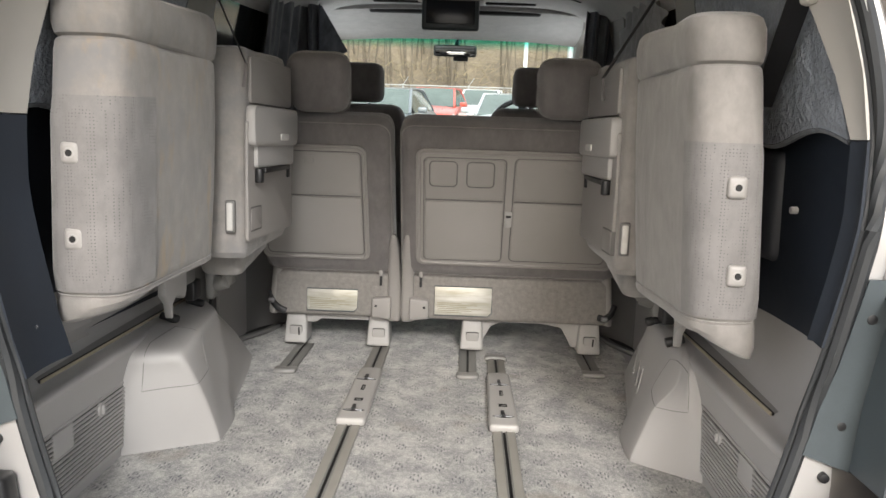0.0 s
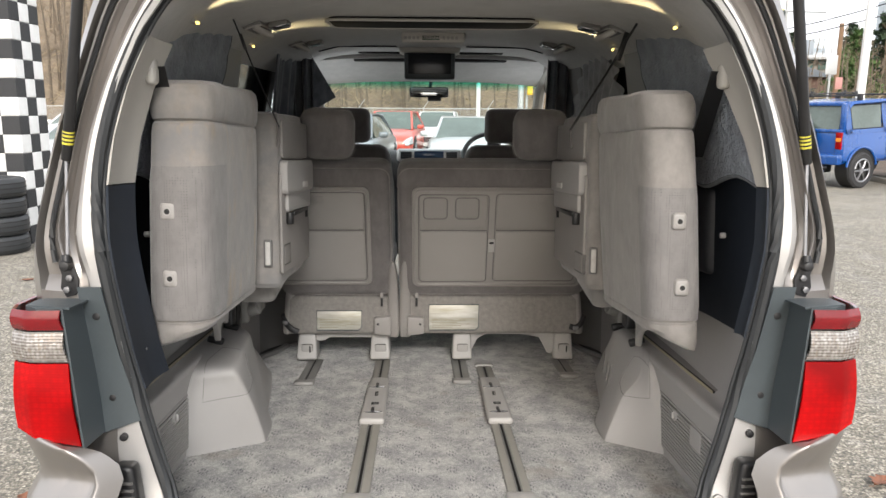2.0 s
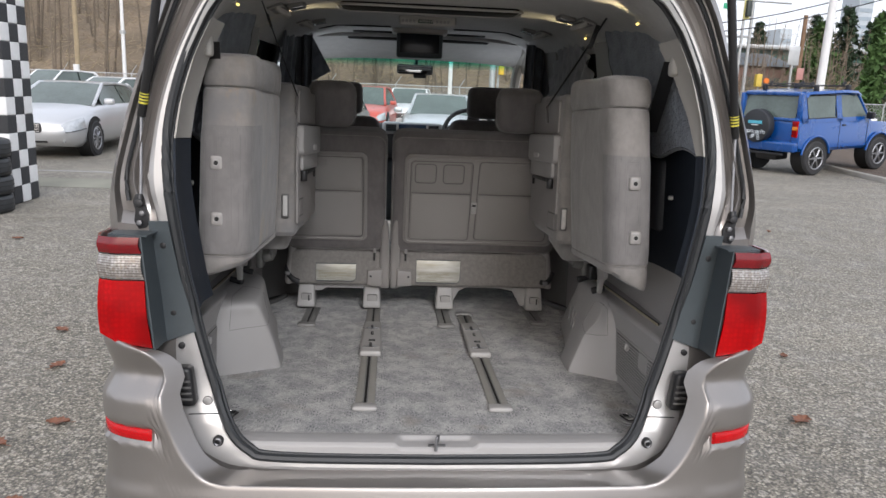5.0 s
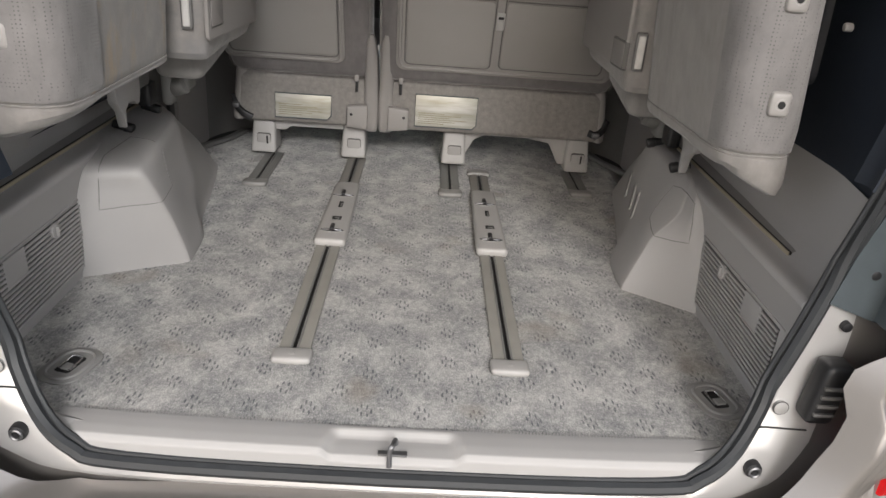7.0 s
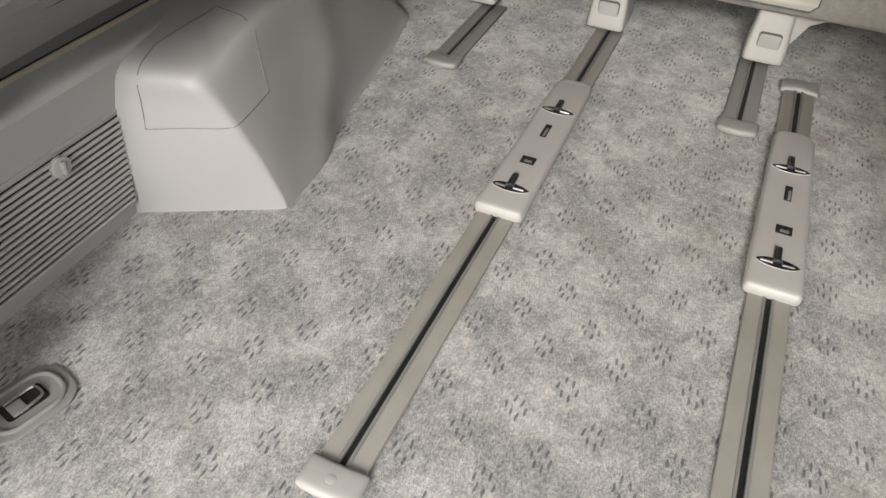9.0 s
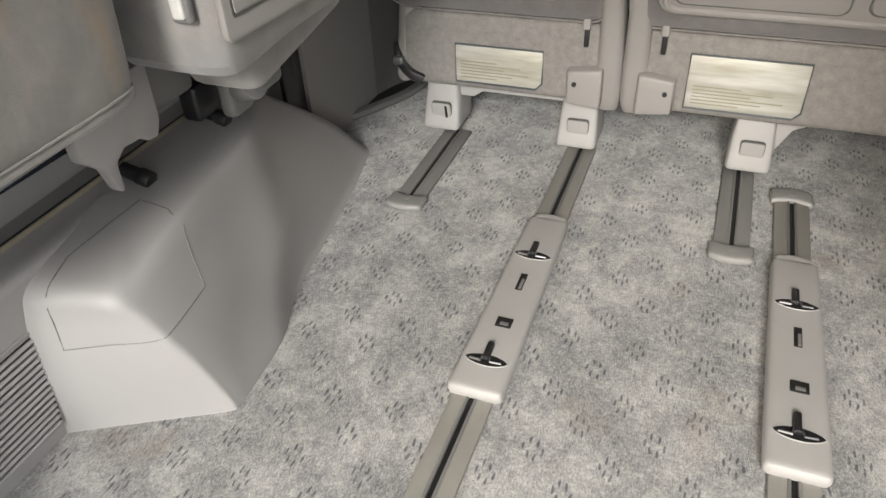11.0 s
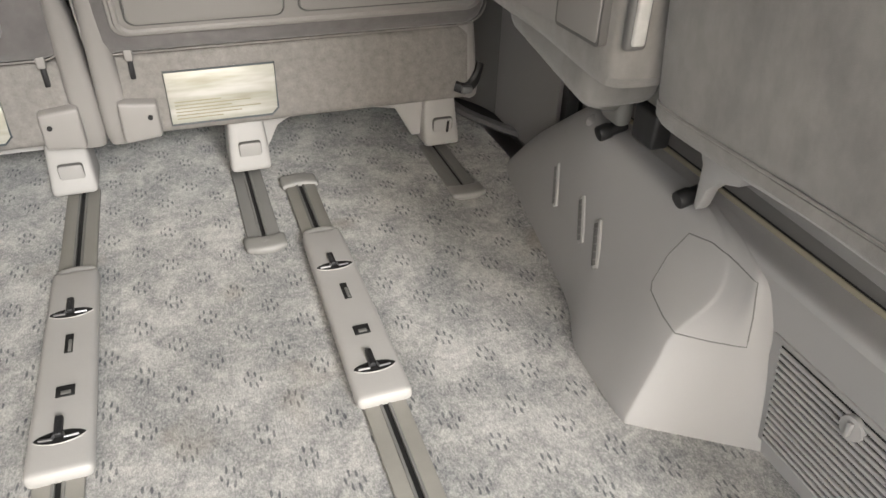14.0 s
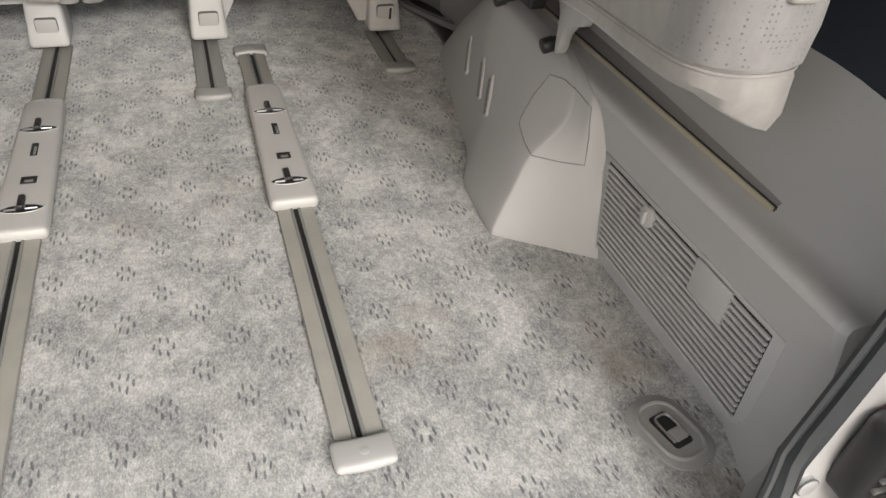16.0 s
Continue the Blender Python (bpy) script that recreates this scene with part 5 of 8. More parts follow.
def perforated(name, color):
    """Velour punched with a lattice of fine holes."""
    m = fabric(name, color)
    n, l, b = nodes_of(m)
    src = b.inputs["Base Color"].links[0].from_socket
    co = n.new("ShaderNodeTexCoord")
    v = n.new("ShaderNodeTexVoronoi")
    v.inputs["Scale"].default_value, v.inputs["Randomness"].default_value = 150.0, 0.15
    l.new(co.outputs["Object"], v.inputs[0])
    dots = ramp(m, v.outputs["Distance"], [(0.14, (1, 1, 1)), (0.26, (0, 0, 0))])
    l.new(mix(m, dots, src, tuple(c * 0.5 for c in color)), b.inputs["Base Color"])
    return m


M_TRAY = fabric("underside_felt", (0.21, 0.20, 0.19), 0.08)
M_SEAT_STAINED = stained("stained_grey_velour", (0.235, 0.218, 0.20), 0.6)
M_SEAT_WORN = stained("worn_grey_velour", (0.228, 0.213, 0.198), 0.12)
M_SEAT_CLEAN = fabric("pale_grey_velour", (0.215, 0.202, 0.19))
M_SEAT_PANEL = perforated("perforated_velour", (0.178, 0.170, 0.166))
PLAN = [(0.712, 0.40), (0.708, 0.30), (0.694, 0.258), (0.655, 0.243), (0.600, 0.245), (0.566, 0.268), (0.553, 0.32), (0.550, 0.45), (0.546, 0.60), (0.546, 0.70), (0.562, 0.735), (0.63, 0.745), (0.70, 0.73), (0.714, 0.60)]


def folded_seat(s):
    shift = Vector((0, 0, 0)) if s < 0 else Vector((-0.048, 0.040, -0.012))
    leanout = 0.02 if s < 0 else 0.038
    slim = 1.0 if s < 0 else 0.89
    cant = 0.055 if s < 0 else 0.085
    low = 0.0 if s < 0 else 0.026
    dp = 0.035 if s < 0 else 0.075
    sd = 0.010 if s < 0 else -0.012
    deep = 0.18 if s < 0 else 0.28
    mat = M_SEAT_STAINED if s < 0 else M_SEAT_CLEAN
    mat2 = M_SEAT_WORN if s < 0 else M_SEAT_CLEAN
    fs = thing("folded_seat", (s * 0.62, 0.6, 0.95), ("stained" if s < 0 else "clean") + " grey velour seat folded up against the side", "folded seat", "folded third-row seats")
    plan = [(0.640 + (p.x - 0.640) * slim, p.y) for p in curve_points([(x, y, 0) for x, y in PLAN + PLAN[:1]], 4)[:-1]]
    cx, cy = 0.632, 0.48

    def ring_at(z, inset, drop=0.0, pts=plan, lift=0.0):
        """One level of the cushion; lift raises its inner side, up to the seam at most."""
        out = []
        for x, y in pts:
            d = Vector((x - cx, y - cy))
            k = max(0.0, 1 - inset / max(0.04, d.length))
            px, py = cx + d.x * k, cy + d.y * k
            zz = z + drop * (py - 0.25) / 0.5
            if lift:
                seam = 1.0945 + sd * (py - 0.25) / 0.5
                zz = min(zz + lift * (0.71 - px) / 0.16, seam - deep * (seam - z))
            out.append(Vector((s * (px + shift.x + leanout * (1.62 - zz) / 0.6), py + shift.y, zz + shift.z)))
        return out

    def slab(levels, n_pts=plan):
        return loft([ring_at(z, i, dr, n_pts) for z, i, dr in levels])

    cush = part("cushion", slab([(1.095, 0.006, sd), (1.10, 0.002, sd), (1.115, 0.0, sd), (1.25, -0.006, 0.02), (1.42, -0.007, 0.01), (1.57, 0.0, 0.0), (1.588, 0.004, 0.0), (1.596, 0.014, 0.0)]), mat, fs)
    lip = [(1.017 - low, 0.070, dp + 0.01, cant), (1.014 - low, 0.048, dp + 0.01, cant), (1.019 - low, 0.026, dp, cant), (1.030 - low, 0.010, 0.8 * dp, 0.9 * cant), (1.054 - 0.7 * low, 0.0, 0.5 * dp + 0.5 * sd, 0.6 * cant), (1.085, 0.0, sd, 0.1 * cant), (1.0955, 0.005, sd, 0.0)]
    part("front_lip", loft([ring_at(z, i, dr, plan, lf) for z, i, dr, lf in lip]), M_SEAT_CLEAN, fs, "rolled lower edge")
    part("lip_welt", tube(ring_at(1.0960, 0.0015, sd), 0.0018, 6, closed=True), M_SEAT_CLEAN, fs)
    part("bolster", slab([(1.594, 0.014, 0.0), (1.600, 0.002, 0.0), (1.62, -0.006, 0.0), (1.66, -0.006, 0.01), (1.682, 0.006, 0.012), (1.692, 0.03, 0.012), (1.695, 0.07, 0.012)]), mat2, fs, "rounded upper bolster")
    # darker perforated panel wrapping the rear face
    # from the outer rear corner round to the inner face
    rear = plan[4:27] if s < 0 else plan[4:25]

    def fabric_panel():
        rings = []
        for k in range(10):
            z = 1.104 + (0.381 if s < 0 else 0.356) * k / 9
            base = ring_at(z, -0.0095 if 0 < k < 9 else -0.004, min(0.02, sd + 0.003 * k), rear)
            rings.append(base)
        return loft(rings, closed=False, caps=False)
    part("seat_panel", fabric_panel(), M_SEAT_PANEL, cush, "darker perforated panel")
    for z in ((1.376, 1.211) if s < 0 else (1.352, 1.182)):
        bx = s * (0.661 if s < 0 else (0.606 if z > 1.3 else 0.620))
        by = 0.258 if s < 0 else (0.282 if z > 1.3 else 0.282)
        by = by - (0.019 if s < 0 else 0.010)
        bt = part("grommet", rbox((bx, by, z), (0.038, 0.020, 0.044), 0.0095), M_GROMMET, cush, "grey plastic grommet")
        part("grommet_hole", cyl((bx, by - 0.006, z), (bx, by - 0.0108, z), 0.0065, 14), M_SLOT, bt)
        part("grommet_ring", tube([(bx + 0.0095 * math.cos(a), by - 0.0088, z + 0.0095 * math.sin(a)) for a in [2 * math.pi * i / 16 for i in range(16)]], 0.0018, 6, closed=True), M_TRIM, bt)
    # backrest half with its plastic back
    back_x, back_y = (0.010, 0.054) if s < 0 else (0.0, 0.030)
    bplan = [(0.66, 0.762), (0.58, 0.756), (0.53, 0.758), (0.503, 0.768), (0.494, 0.80), (0.486, 0.95), (0.478, 1.14), (0.486, 1.20), (0.53, 1.235), (0.62, 1.24), (0.68, 1.22), (0.69, 1.0), (0.685, 0.82)]
    bplan = [(p.x, p.y) for p in curve_points([(x, y + back_y * (1.24 - y) / 0.48, 0) for x, y in bplan + bplan[:1]], 4)[:-1]]

    def bring(z, inset):
        out = []
        for x, y in bplan:
            d = Vector((x - 0.585, y - 0.99))
            k = max(0.0, 1 - inset / max(0.05, d.length))
            out.append((s * (0.585 + back_x + d.x * k), 0.99 + d.y * k, z + 0.06 * (d.y * k) * (1 if z < 1.3 else 0.2)))
        return out
    part("backrest", loft([bring(z, i) for z, i in ((1.085, 0.04), (1.088, 0.015), (1.105, 0.002), (1.2, 0.0), (1.5, 0.0), (1.62, 0.002), (1.645, 0.012), (1.652, 0.04))]), mat2, fs)
    ix = s * (0.483 + back_x)

    def on_side(y0, y1, z0, z1, d, r=0.012, bev=0.003):
        """A plate on the inner face of the folded backrest."""
        pts = [(p[0] + (y0 + y1) / 2, p[1] + (z0 + z1) / 2) for p in round_rect(y1 - y0, z1 - z0, r, 4)]
        bm = prism(pts, "x", 0.0, d, bev)
        for v in bm.verts:
            v.co.x = ix - s * (v.co.x - 0.002) + s * 0.012 * (1.0 - v.co.y) / 0.2 + 0.0
        return bm
    part("back_board", on_side(0.815, 1.205, 1.125, 1.455, 0.010), M_SEATPLASTIC, fs, "grey plastic back board")
    part("upper_board", on_side(0.845, 1.20, 1.50, 1.625, 0.010), M_SEATPLASTIC, fs)
    part("handle_cover", merge(on_side(0.82, 1.21, 1.385, 1.495, 0.030, 0.02, 0.008), on_side(0.86, 1.19, 1.325, 1.40, 0.022, 0.012, 0.006)), M_TRIM, fs, "moulded handle cover")
    part("pull_tag", on_side(1.03, 1.10, 1.40, 1.42, 0.034, 0.006, 0.002), M_TRIM_LIGHT, fs)
    part("release_bar", merge(box((ix - s * 0.020, 1.02, 1.318), (0.012, 0.26, 0.014), 0.003), cyl((ix - s * 0.012, 0.87, 1.325), (ix - s * 0.012, 0.87, 1.285), 0.013, 10, 0.003),
                              cyl((ix - s * 0.012, 1.16, 1.325), (ix - s * 0.012, 1.16, 1.285), 0.013, 10, 0.003)), M_BLACK, fs, "black release bar")
    h0, h1, h2, h3 = (0.832, 0.912, 1.156, 1.216) if s < 0 else (0.818, 0.908, 1.130, 1.190)
    part("hatch", on_side(h0, h1, h2, h3, 0.0125, 0.005, 0.0015), M_SEATPLASTIC, fs)
    part("hatch_gap", on_side(h0 - 0.004, h1 + 0.004, h2 - 0.004, h3 + 0.004, 0.0112, 0.006, 0.0), M_SEAM, fs)
    tg = part("strap_guide", rbox((s * (0.542 if s < 0 else 0.513), 0.804 if s < 0 else 0.785, 1.196 if s < 0 else 1.176), (0.028, 0.014, 0.090), 0.006), M_STEP, fs)
    part("white_tag", rbox((s * (0.542 if s < 0 else 0.513), 0.797 if s < 0 else 0.778, 1.196 if s < 0 else 1.176), (0.017, 0.010, 0.076), 0.004), vary("white_plastic", (0.46, 0.45, 0.43), 0.4, 0.12, 40.0), tg, "white plastic tag")
    # underside hardware
    o = 0.0 if s > 0 else 0.030
    part("under_tray", rbox((s * 0.612, 1.065, 1.050 + 0.6 * o), (0.130, 0.29, 0.090), 0.030, lambda p, q: (p.x, p.y, p.z + 0.022 * q.y)), M_TRAY, fs, "grey fabric-covered underside")
    part("hinge_boot", rbox((s * (0.685 + 1.4 * o), 0.945 + 2 * o, 0.945), (0.035, 0.060, 0.060), 0.008), M_BLACK, fs, "black rubber boot")
    part("hinge_arm", rbox((s * (0.690 + o), 0.88, 1.03), (0.03, 0.20, 0.11), 0.012), M_RAILDARK, fs)
    if s < 0:
        hk = [(0.728, 1.06), (0.88, 1.06), (0.878, 0.975), (0.866, 0.952), (0.845, 0.955), (0.835, 0.965), (0.80, 0.968), (0.781, 0.955), (0.780, 0.918), (0.776, 0.912), (0.770, 0.920), (0.760, 0.955), (0.728, 0.984)]
    else:
        hk = [(0.72, 1.06), (0.83, 1.06), (0.815, 0.985), (0.797, 0.955), (0.795, 0.895), (0.789, 0.886), (0.783, 0.897), (0.776, 0.925), (0.758, 0.946), (0.722, 0.960)]
    part("hook_bracket", prism(hk, "x", s * (0.664 + o), s * (0.686 + o), 0.004), M_TRIM, fs, "pale plastic hook")
    part("hinge_knob", merge(cyl((s * 0.625, 1.02, 0.975), (s * 0.67, 1.03, 0.960), 0.026, 16, 0.006), rbox((s * 0.64, 1.05, 0.985), (0.05, 0.07, 0.06), 0.012)), M_RAILDARK, fs)
    part("leg", rbox((s * 0.675, 1.03, 0.975), (0.03, 0.06, 0.12), 0.012), M_RAILDARK, fs)
    # hold-up strap to the roof rail
    top = Vector((s * 0.615, 0.74, ceil_z(0.615, 0.74)))
    low = Vector((s * 0.50, 0.82, 1.60)) if s < 0 else Vector((0.455, 0.93, 1.60))
    strap = thing("hold_up_strap", top, "thin dark strap from the roof rail to the folded seat", "strap", "hold-up straps")
    part("webbing", tube([top, top * 0.55 + low * 0.45 + Vector((0, 0, -0.004)), low], 0.006 if s > 0 else 0.004, 6, flat=0.5), M_BLACK, strap)
    part("buckle", turned(box((0, 0, 0), (0.010 if s < 0 else 0.018, 0.008, 0.05 if s < 0 else 0.09), 0.003), Matrix.Translation(top * 0.8 + low * 0.2) @ Matrix.Rotation(radians(s * 18), 4, "Y")), M_BLACK, strap)
    part("cord_end", tube([low, low + Vector((s * 0.004, -0.01, -0.06))], 0.005, 6), M_FABRIC_DARK, strap)
    return fs


for s in (-1, 1):
    folded_seat(s)

# ---------------------------------------------------------------- ceiling fittings
def under_roof(bm, x, y):
    """Hang a mesh, made round its origin with z up, from the headliner."""
    return turned(bm, Matrix.Translation((x, y, ceil_z(x, y))) @ Matrix.Rotation(math.atan(ROOF), 4, "X") @ Matrix.Rotation(math.atan(-0.46 * (abs(x) / 0.72) ** 2 * (1 if x > 0 else -1)) * -1, 4, "Y"))


M_DARKGLASS = vary("dark_roof_glass", (0.008, 0.009, 0.010), 0.8, 0.2, 3.0, 30.0, 0.0, Specular_IOR_Level=0.15)
M_CEIL_TRIM = vary("headliner_plastic", (0.45, 0.43, 0.40), 0.5, 0.05, 4.0, 500.0, 0.08)
M_SCREEN = material("dark_screen", (0.012, 0.014, 0.020), 0.2)
sunroof = thing("sunroof", (0, 1.25, ceil_z(0, 1.25)), "dark sunroof panel in a pale frame", "sunroof")
part("glass", under_roof(prism(round_rect(0.70, 0.22, 0.04), "z", -0.014, 0.0, 0.002), -0.01, 1.07), M_DARKGLASS, sunroof)
part("frame", under_roof(tube([(p[0], p[1], -0.012) for p in round_rect(0.72, 0.24, 0.05, 5)], 0.005, 8, closed=True), -0.01, 1.07), M_CEIL_TRIM, sunroof)
console = thing("ceiling_console", (0, 1.62, ceil_z(0, 1.62)), "ceiling climate panel with a small green display", "control panel")
part("body", under_roof(rbox((0, 0, -0.016), (0.26, 0.11, 0.045), 0.014), 0, 1.52), M_CEIL_TRIM, console)
part("display", under_roof(box((-0.01, -0.053, -0.020), (0.070, 0.004, 0.018), 0.001), 0, 1.52), material("green_display", (0.012, 0.05, 0.025), 0.25), console, "small green display")
for i in range(4):
    for s in (-1, 1):
        part("button", under_roof(box((-0.01 + s * (0.052 + 0.017 * i), -0.053, -0.021), (0.012, 0.005, 0.014), 0.002), 0, 1.52), M_TRIM, console)
mon = thing("roof_monitor", (0, 2.2, 1.99), "dark flip-down roof monitor", "monitor")
part("case", rbox((-0.008, 2.22, 1.975), (0.255, 0.035, 0.165), 0.012), M_SLATE, mon)
part("screen", box((-0.008, 2.2015, 1.982), (0.215, 0.004, 0.125), 0.002), M_SCREEN, mon, "dark glossy screen")
part("mount", rbox((-0.008, 2.24, 2.045), (0.31, 0.12, 0.05), 0.018), M_CEIL_TRIM, mon)
M_GLOW = material("warm_lamp_glow", (1, 0.8, 0.35), 0.4)
nodes_of(M_GLOW)[2].inputs["Emission Color"].default_value = (1.0, 0.72, 0.18, 1)
nodes_of(M_GLOW)[2].inputs["Emission Strength"].default_value = 1.6
for s in (-1, 1):
    for y, x in ((1.0, 0.60), (1.74, 0.585)):
        g = thing("grab_handle", (s * x, y, ceil_z(x, y)), "folded grey grab handle in the headliner", "grab handle", "grab handles under the roof")
        part("base", under_roof(rbox((0, 0, -0.004), (0.062, 0.19, 0.012), 0.006), s * x, y), M_PILLAR, g)
        part("grip", under_roof(tube(curve_points([(-s * 0.004, -0.085, -0.010), (-s * 0.022, -0.06, -0.030), (-s * 0.028, 0, -0.034), (-s * 0.022, 0.06, -0.030), (-s * 0.004, 0.085, -0.010)], 5), 0.011, 8), s * x, y), M_CEIL_TRIM, g)
        part("grip_edge", under_roof(tube([(p[0] * 0.9, p[1], -0.011) for p in round_rect(0.062, 0.19, 0.024, 5)], 0.003, 6, closed=True), s * x, y), M_CEIL_TRIM, g)
        rd = thing("reading_lamp", (s * (x - 0.07), y + 0.02, ceil_z(x - 0.07, y + 0.02)), "small roof reading lamp with a clear lens", "reading lamp", "reading lamps")
        part("bezel", under_roof(rbox((0, 0, -0.006), (0.066, 0.095, 0.020), 0.008), s * (x - 0.07), y + 0.02), M_PILLAR, rd)
        part("bezel_edge", under_roof(tube([(p[0], p[1], -0.016) for p in round_rect(0.056, 0.082, 0.010, 4)], 0.003, 6, closed=True), s * (x - 0.07), y + 0.02), M_CHROME, rd)
        part("lens", under_roof(rbox((0, 0, -0.013), (0.042, 0.060, 0.012), 0.005), s * (x - 0.07), y + 0.02), M_SLATE, rd)
    for y, x in ((0.48, 0.645), (1.22, 0.665)):
        z = ceil_z(x, y)
        lamp = thing("courtesy_lamp", (s * x, y, z), "small warm courtesy lamp at the roof edge", "lamp", "courtesy lamps")
        part("glow", rbox((s * x, y, z - 0.018), (0.009, 0.013, 0.008), 0.003), M_GLOW, lamp, "warm glowing lens")
        part("holder", rbox((s * (x + 0.010), y, z - 0.012), (0.014, 0.024, 0.014), 0.004), M_CEIL_TRIM, lamp)
        pl = new("courtesy_light", bpy.data.lights.new("courtesy_light", "SPOT"))
        pl.data.energy, pl.data.color, pl.data.shadow_soft_size = 1.8, (1.0, 0.80, 0.42), 0.02
        pl.data.spot_size, pl.data.spot_blend = radians(60), 0.8
        pl.matrix_world = VAN @ look((s * (x - 0.02), y, z - 0.034), (s * (x - 0.16), y - 0.05, ceil_z(x - 0.16, y - 0.05)))
    # belt anchors, belts
    hb = thing("shoulder_belt", (s * 0.665, 0.19, 1.68), "black shoulder belt from a beige pillar anchor", "seat belt", "shoulder belts at the rear")
    part("anchor", rbox((s * 0.668, 0.19, 1.715), (0.027, 0.04, 0.085), 0.013), M_BEIGE, hb, "beige plastic anchor cover")
    part("webbing", sheet(lambda u, v: (s * (0.660 + 0.050 * v + 0.046 * (u - 0.5)), 0.19 + 0.27 * v + 0.006 * u, 1.715 - 0.20 * v), 2, 10, 0.002), M_BLACK, hb)

# front of the headliner
hd = thing("windscreen_header", (0, 2.9, 2.03), "pale headliner band over the windscreen with two sun visors", "headliner")
part("beam", sheet(lambda u, v: (-0.76 + 1.52 * u, 2.66 + 0.48 * v, 2.075 - 0.085 * v - 0.035 * abs(2 * u - 1) ** 3), 20, 6, 0.02), M_HEAD, hd)
for s in (-1, 1):
    part("visor", rbox((s * 0.33, 3.03, 2.004), (0.44, 0.15, 0.018), 0.008, lambda p, q: (p.x, p.y, p.z - 0.25 * p.y)), M_HEAD, hd, "folded sun visor")
    part("roof_slot", under_roof(box((s * 0.27, 0, -0.004), (0.24, 0.035, 0.012), 0.004), 0, 2.50), M_SLOT, hd, "dark sunroof slot")
    part("recess_line", under_roof(tube([(s * 0.17, 0, -0.002), (s * 0.45, 0, -0.004), (s * 0.56, 0.10, -0.02)], 0.006, 6), 0, 2.10), M_SLOT, hd)
part("front_slot", rbox((0, 2.69, 2.053), (0.87, 0.05, 0.03), 0.010), M_SLOT, hd, "dark front roof slot")
part("overhead_console", rbox((0, 3.00, 2.012), (0.26, 0.20, 0.04), 0.018), M_CEIL_TRIM, hd)
mir = thing("mirror", (0, 3.15, 1.92), "black interior rear-view mirror", "mirror")
part("case", rbox((-0.003, 3.12, 1.905), (0.245, 0.035, 0.065), 0.016), M_BLACK, mir)
part("glass", box((-0.003, 3.101, 1.905), (0.225, 0.003, 0.050), 0.001), material("mirror_silver", (0.8, 0.82, 0.82), 0.02, 1.0), mir)
part("stem", tube([(0.0, 3.13, 1.92), (0.01, 3.17, 1.975)], 0.012, 8), M_BLACK, mir)
part("sensor", rbox((0.03, 3.12, 1.862), (0.085, 0.03, 0.026), 0.008), M_BLACK, mir)


def screen_glass():
    m = material("windscreen_glass", (0.88, 0.95, 0.93), 0.0, 0.0, Transmission_Weight=1.0, IOR=1.02)
    n, l, b = nodes_of(m)
    co = n.new("ShaderNodeTexCoord")
    sp = n.new("ShaderNodeSeparateXYZ")
    l.new(co.outputs["Object"], sp.inputs[0])
    mr = n.new("ShaderNodeMapRange")
    mr.inputs[1].default_value, mr.inputs[2].default_value = 1.925, 1.965
    l.new(sp.outputs[2], mr.inputs[0])
    l.new(mix(m, mr.outputs[0], (0.88, 0.95, 0.93), (0.10, 0.62, 0.50)), b.inputs["Base Color"])
    return m


win = solid("window_1", sheet(lambda u, v: (-0.70 + 1.4 * u, 3.14 + 0.78 * v, 2.002 - 0.50 * v - 0.02 * abs(2 * u - 1) ** 2), 12, 10, 0.004), screen_glass(),
            "clear windscreen with a green shade band along its top", "windscreen", "structure")
win.visible_shadow = False
for s in (-1, 1):
    # added area lamp in each front door window opening, standing in for sky light
    dl = new("door_window_daylight", bpy.data.lights.new("door_window_daylight", "AREA"))
    dl.data.shape, dl.data.size, dl.data.size_y, dl.data.energy, dl.data.color = "RECTANGLE", 0.80, 0.34, 1.3, (0.95, 0.98, 1.0)
    dl.matrix_world = VAN @ look((s * 0.765, 2.68, 1.70), (0, 2.45, 1.86))
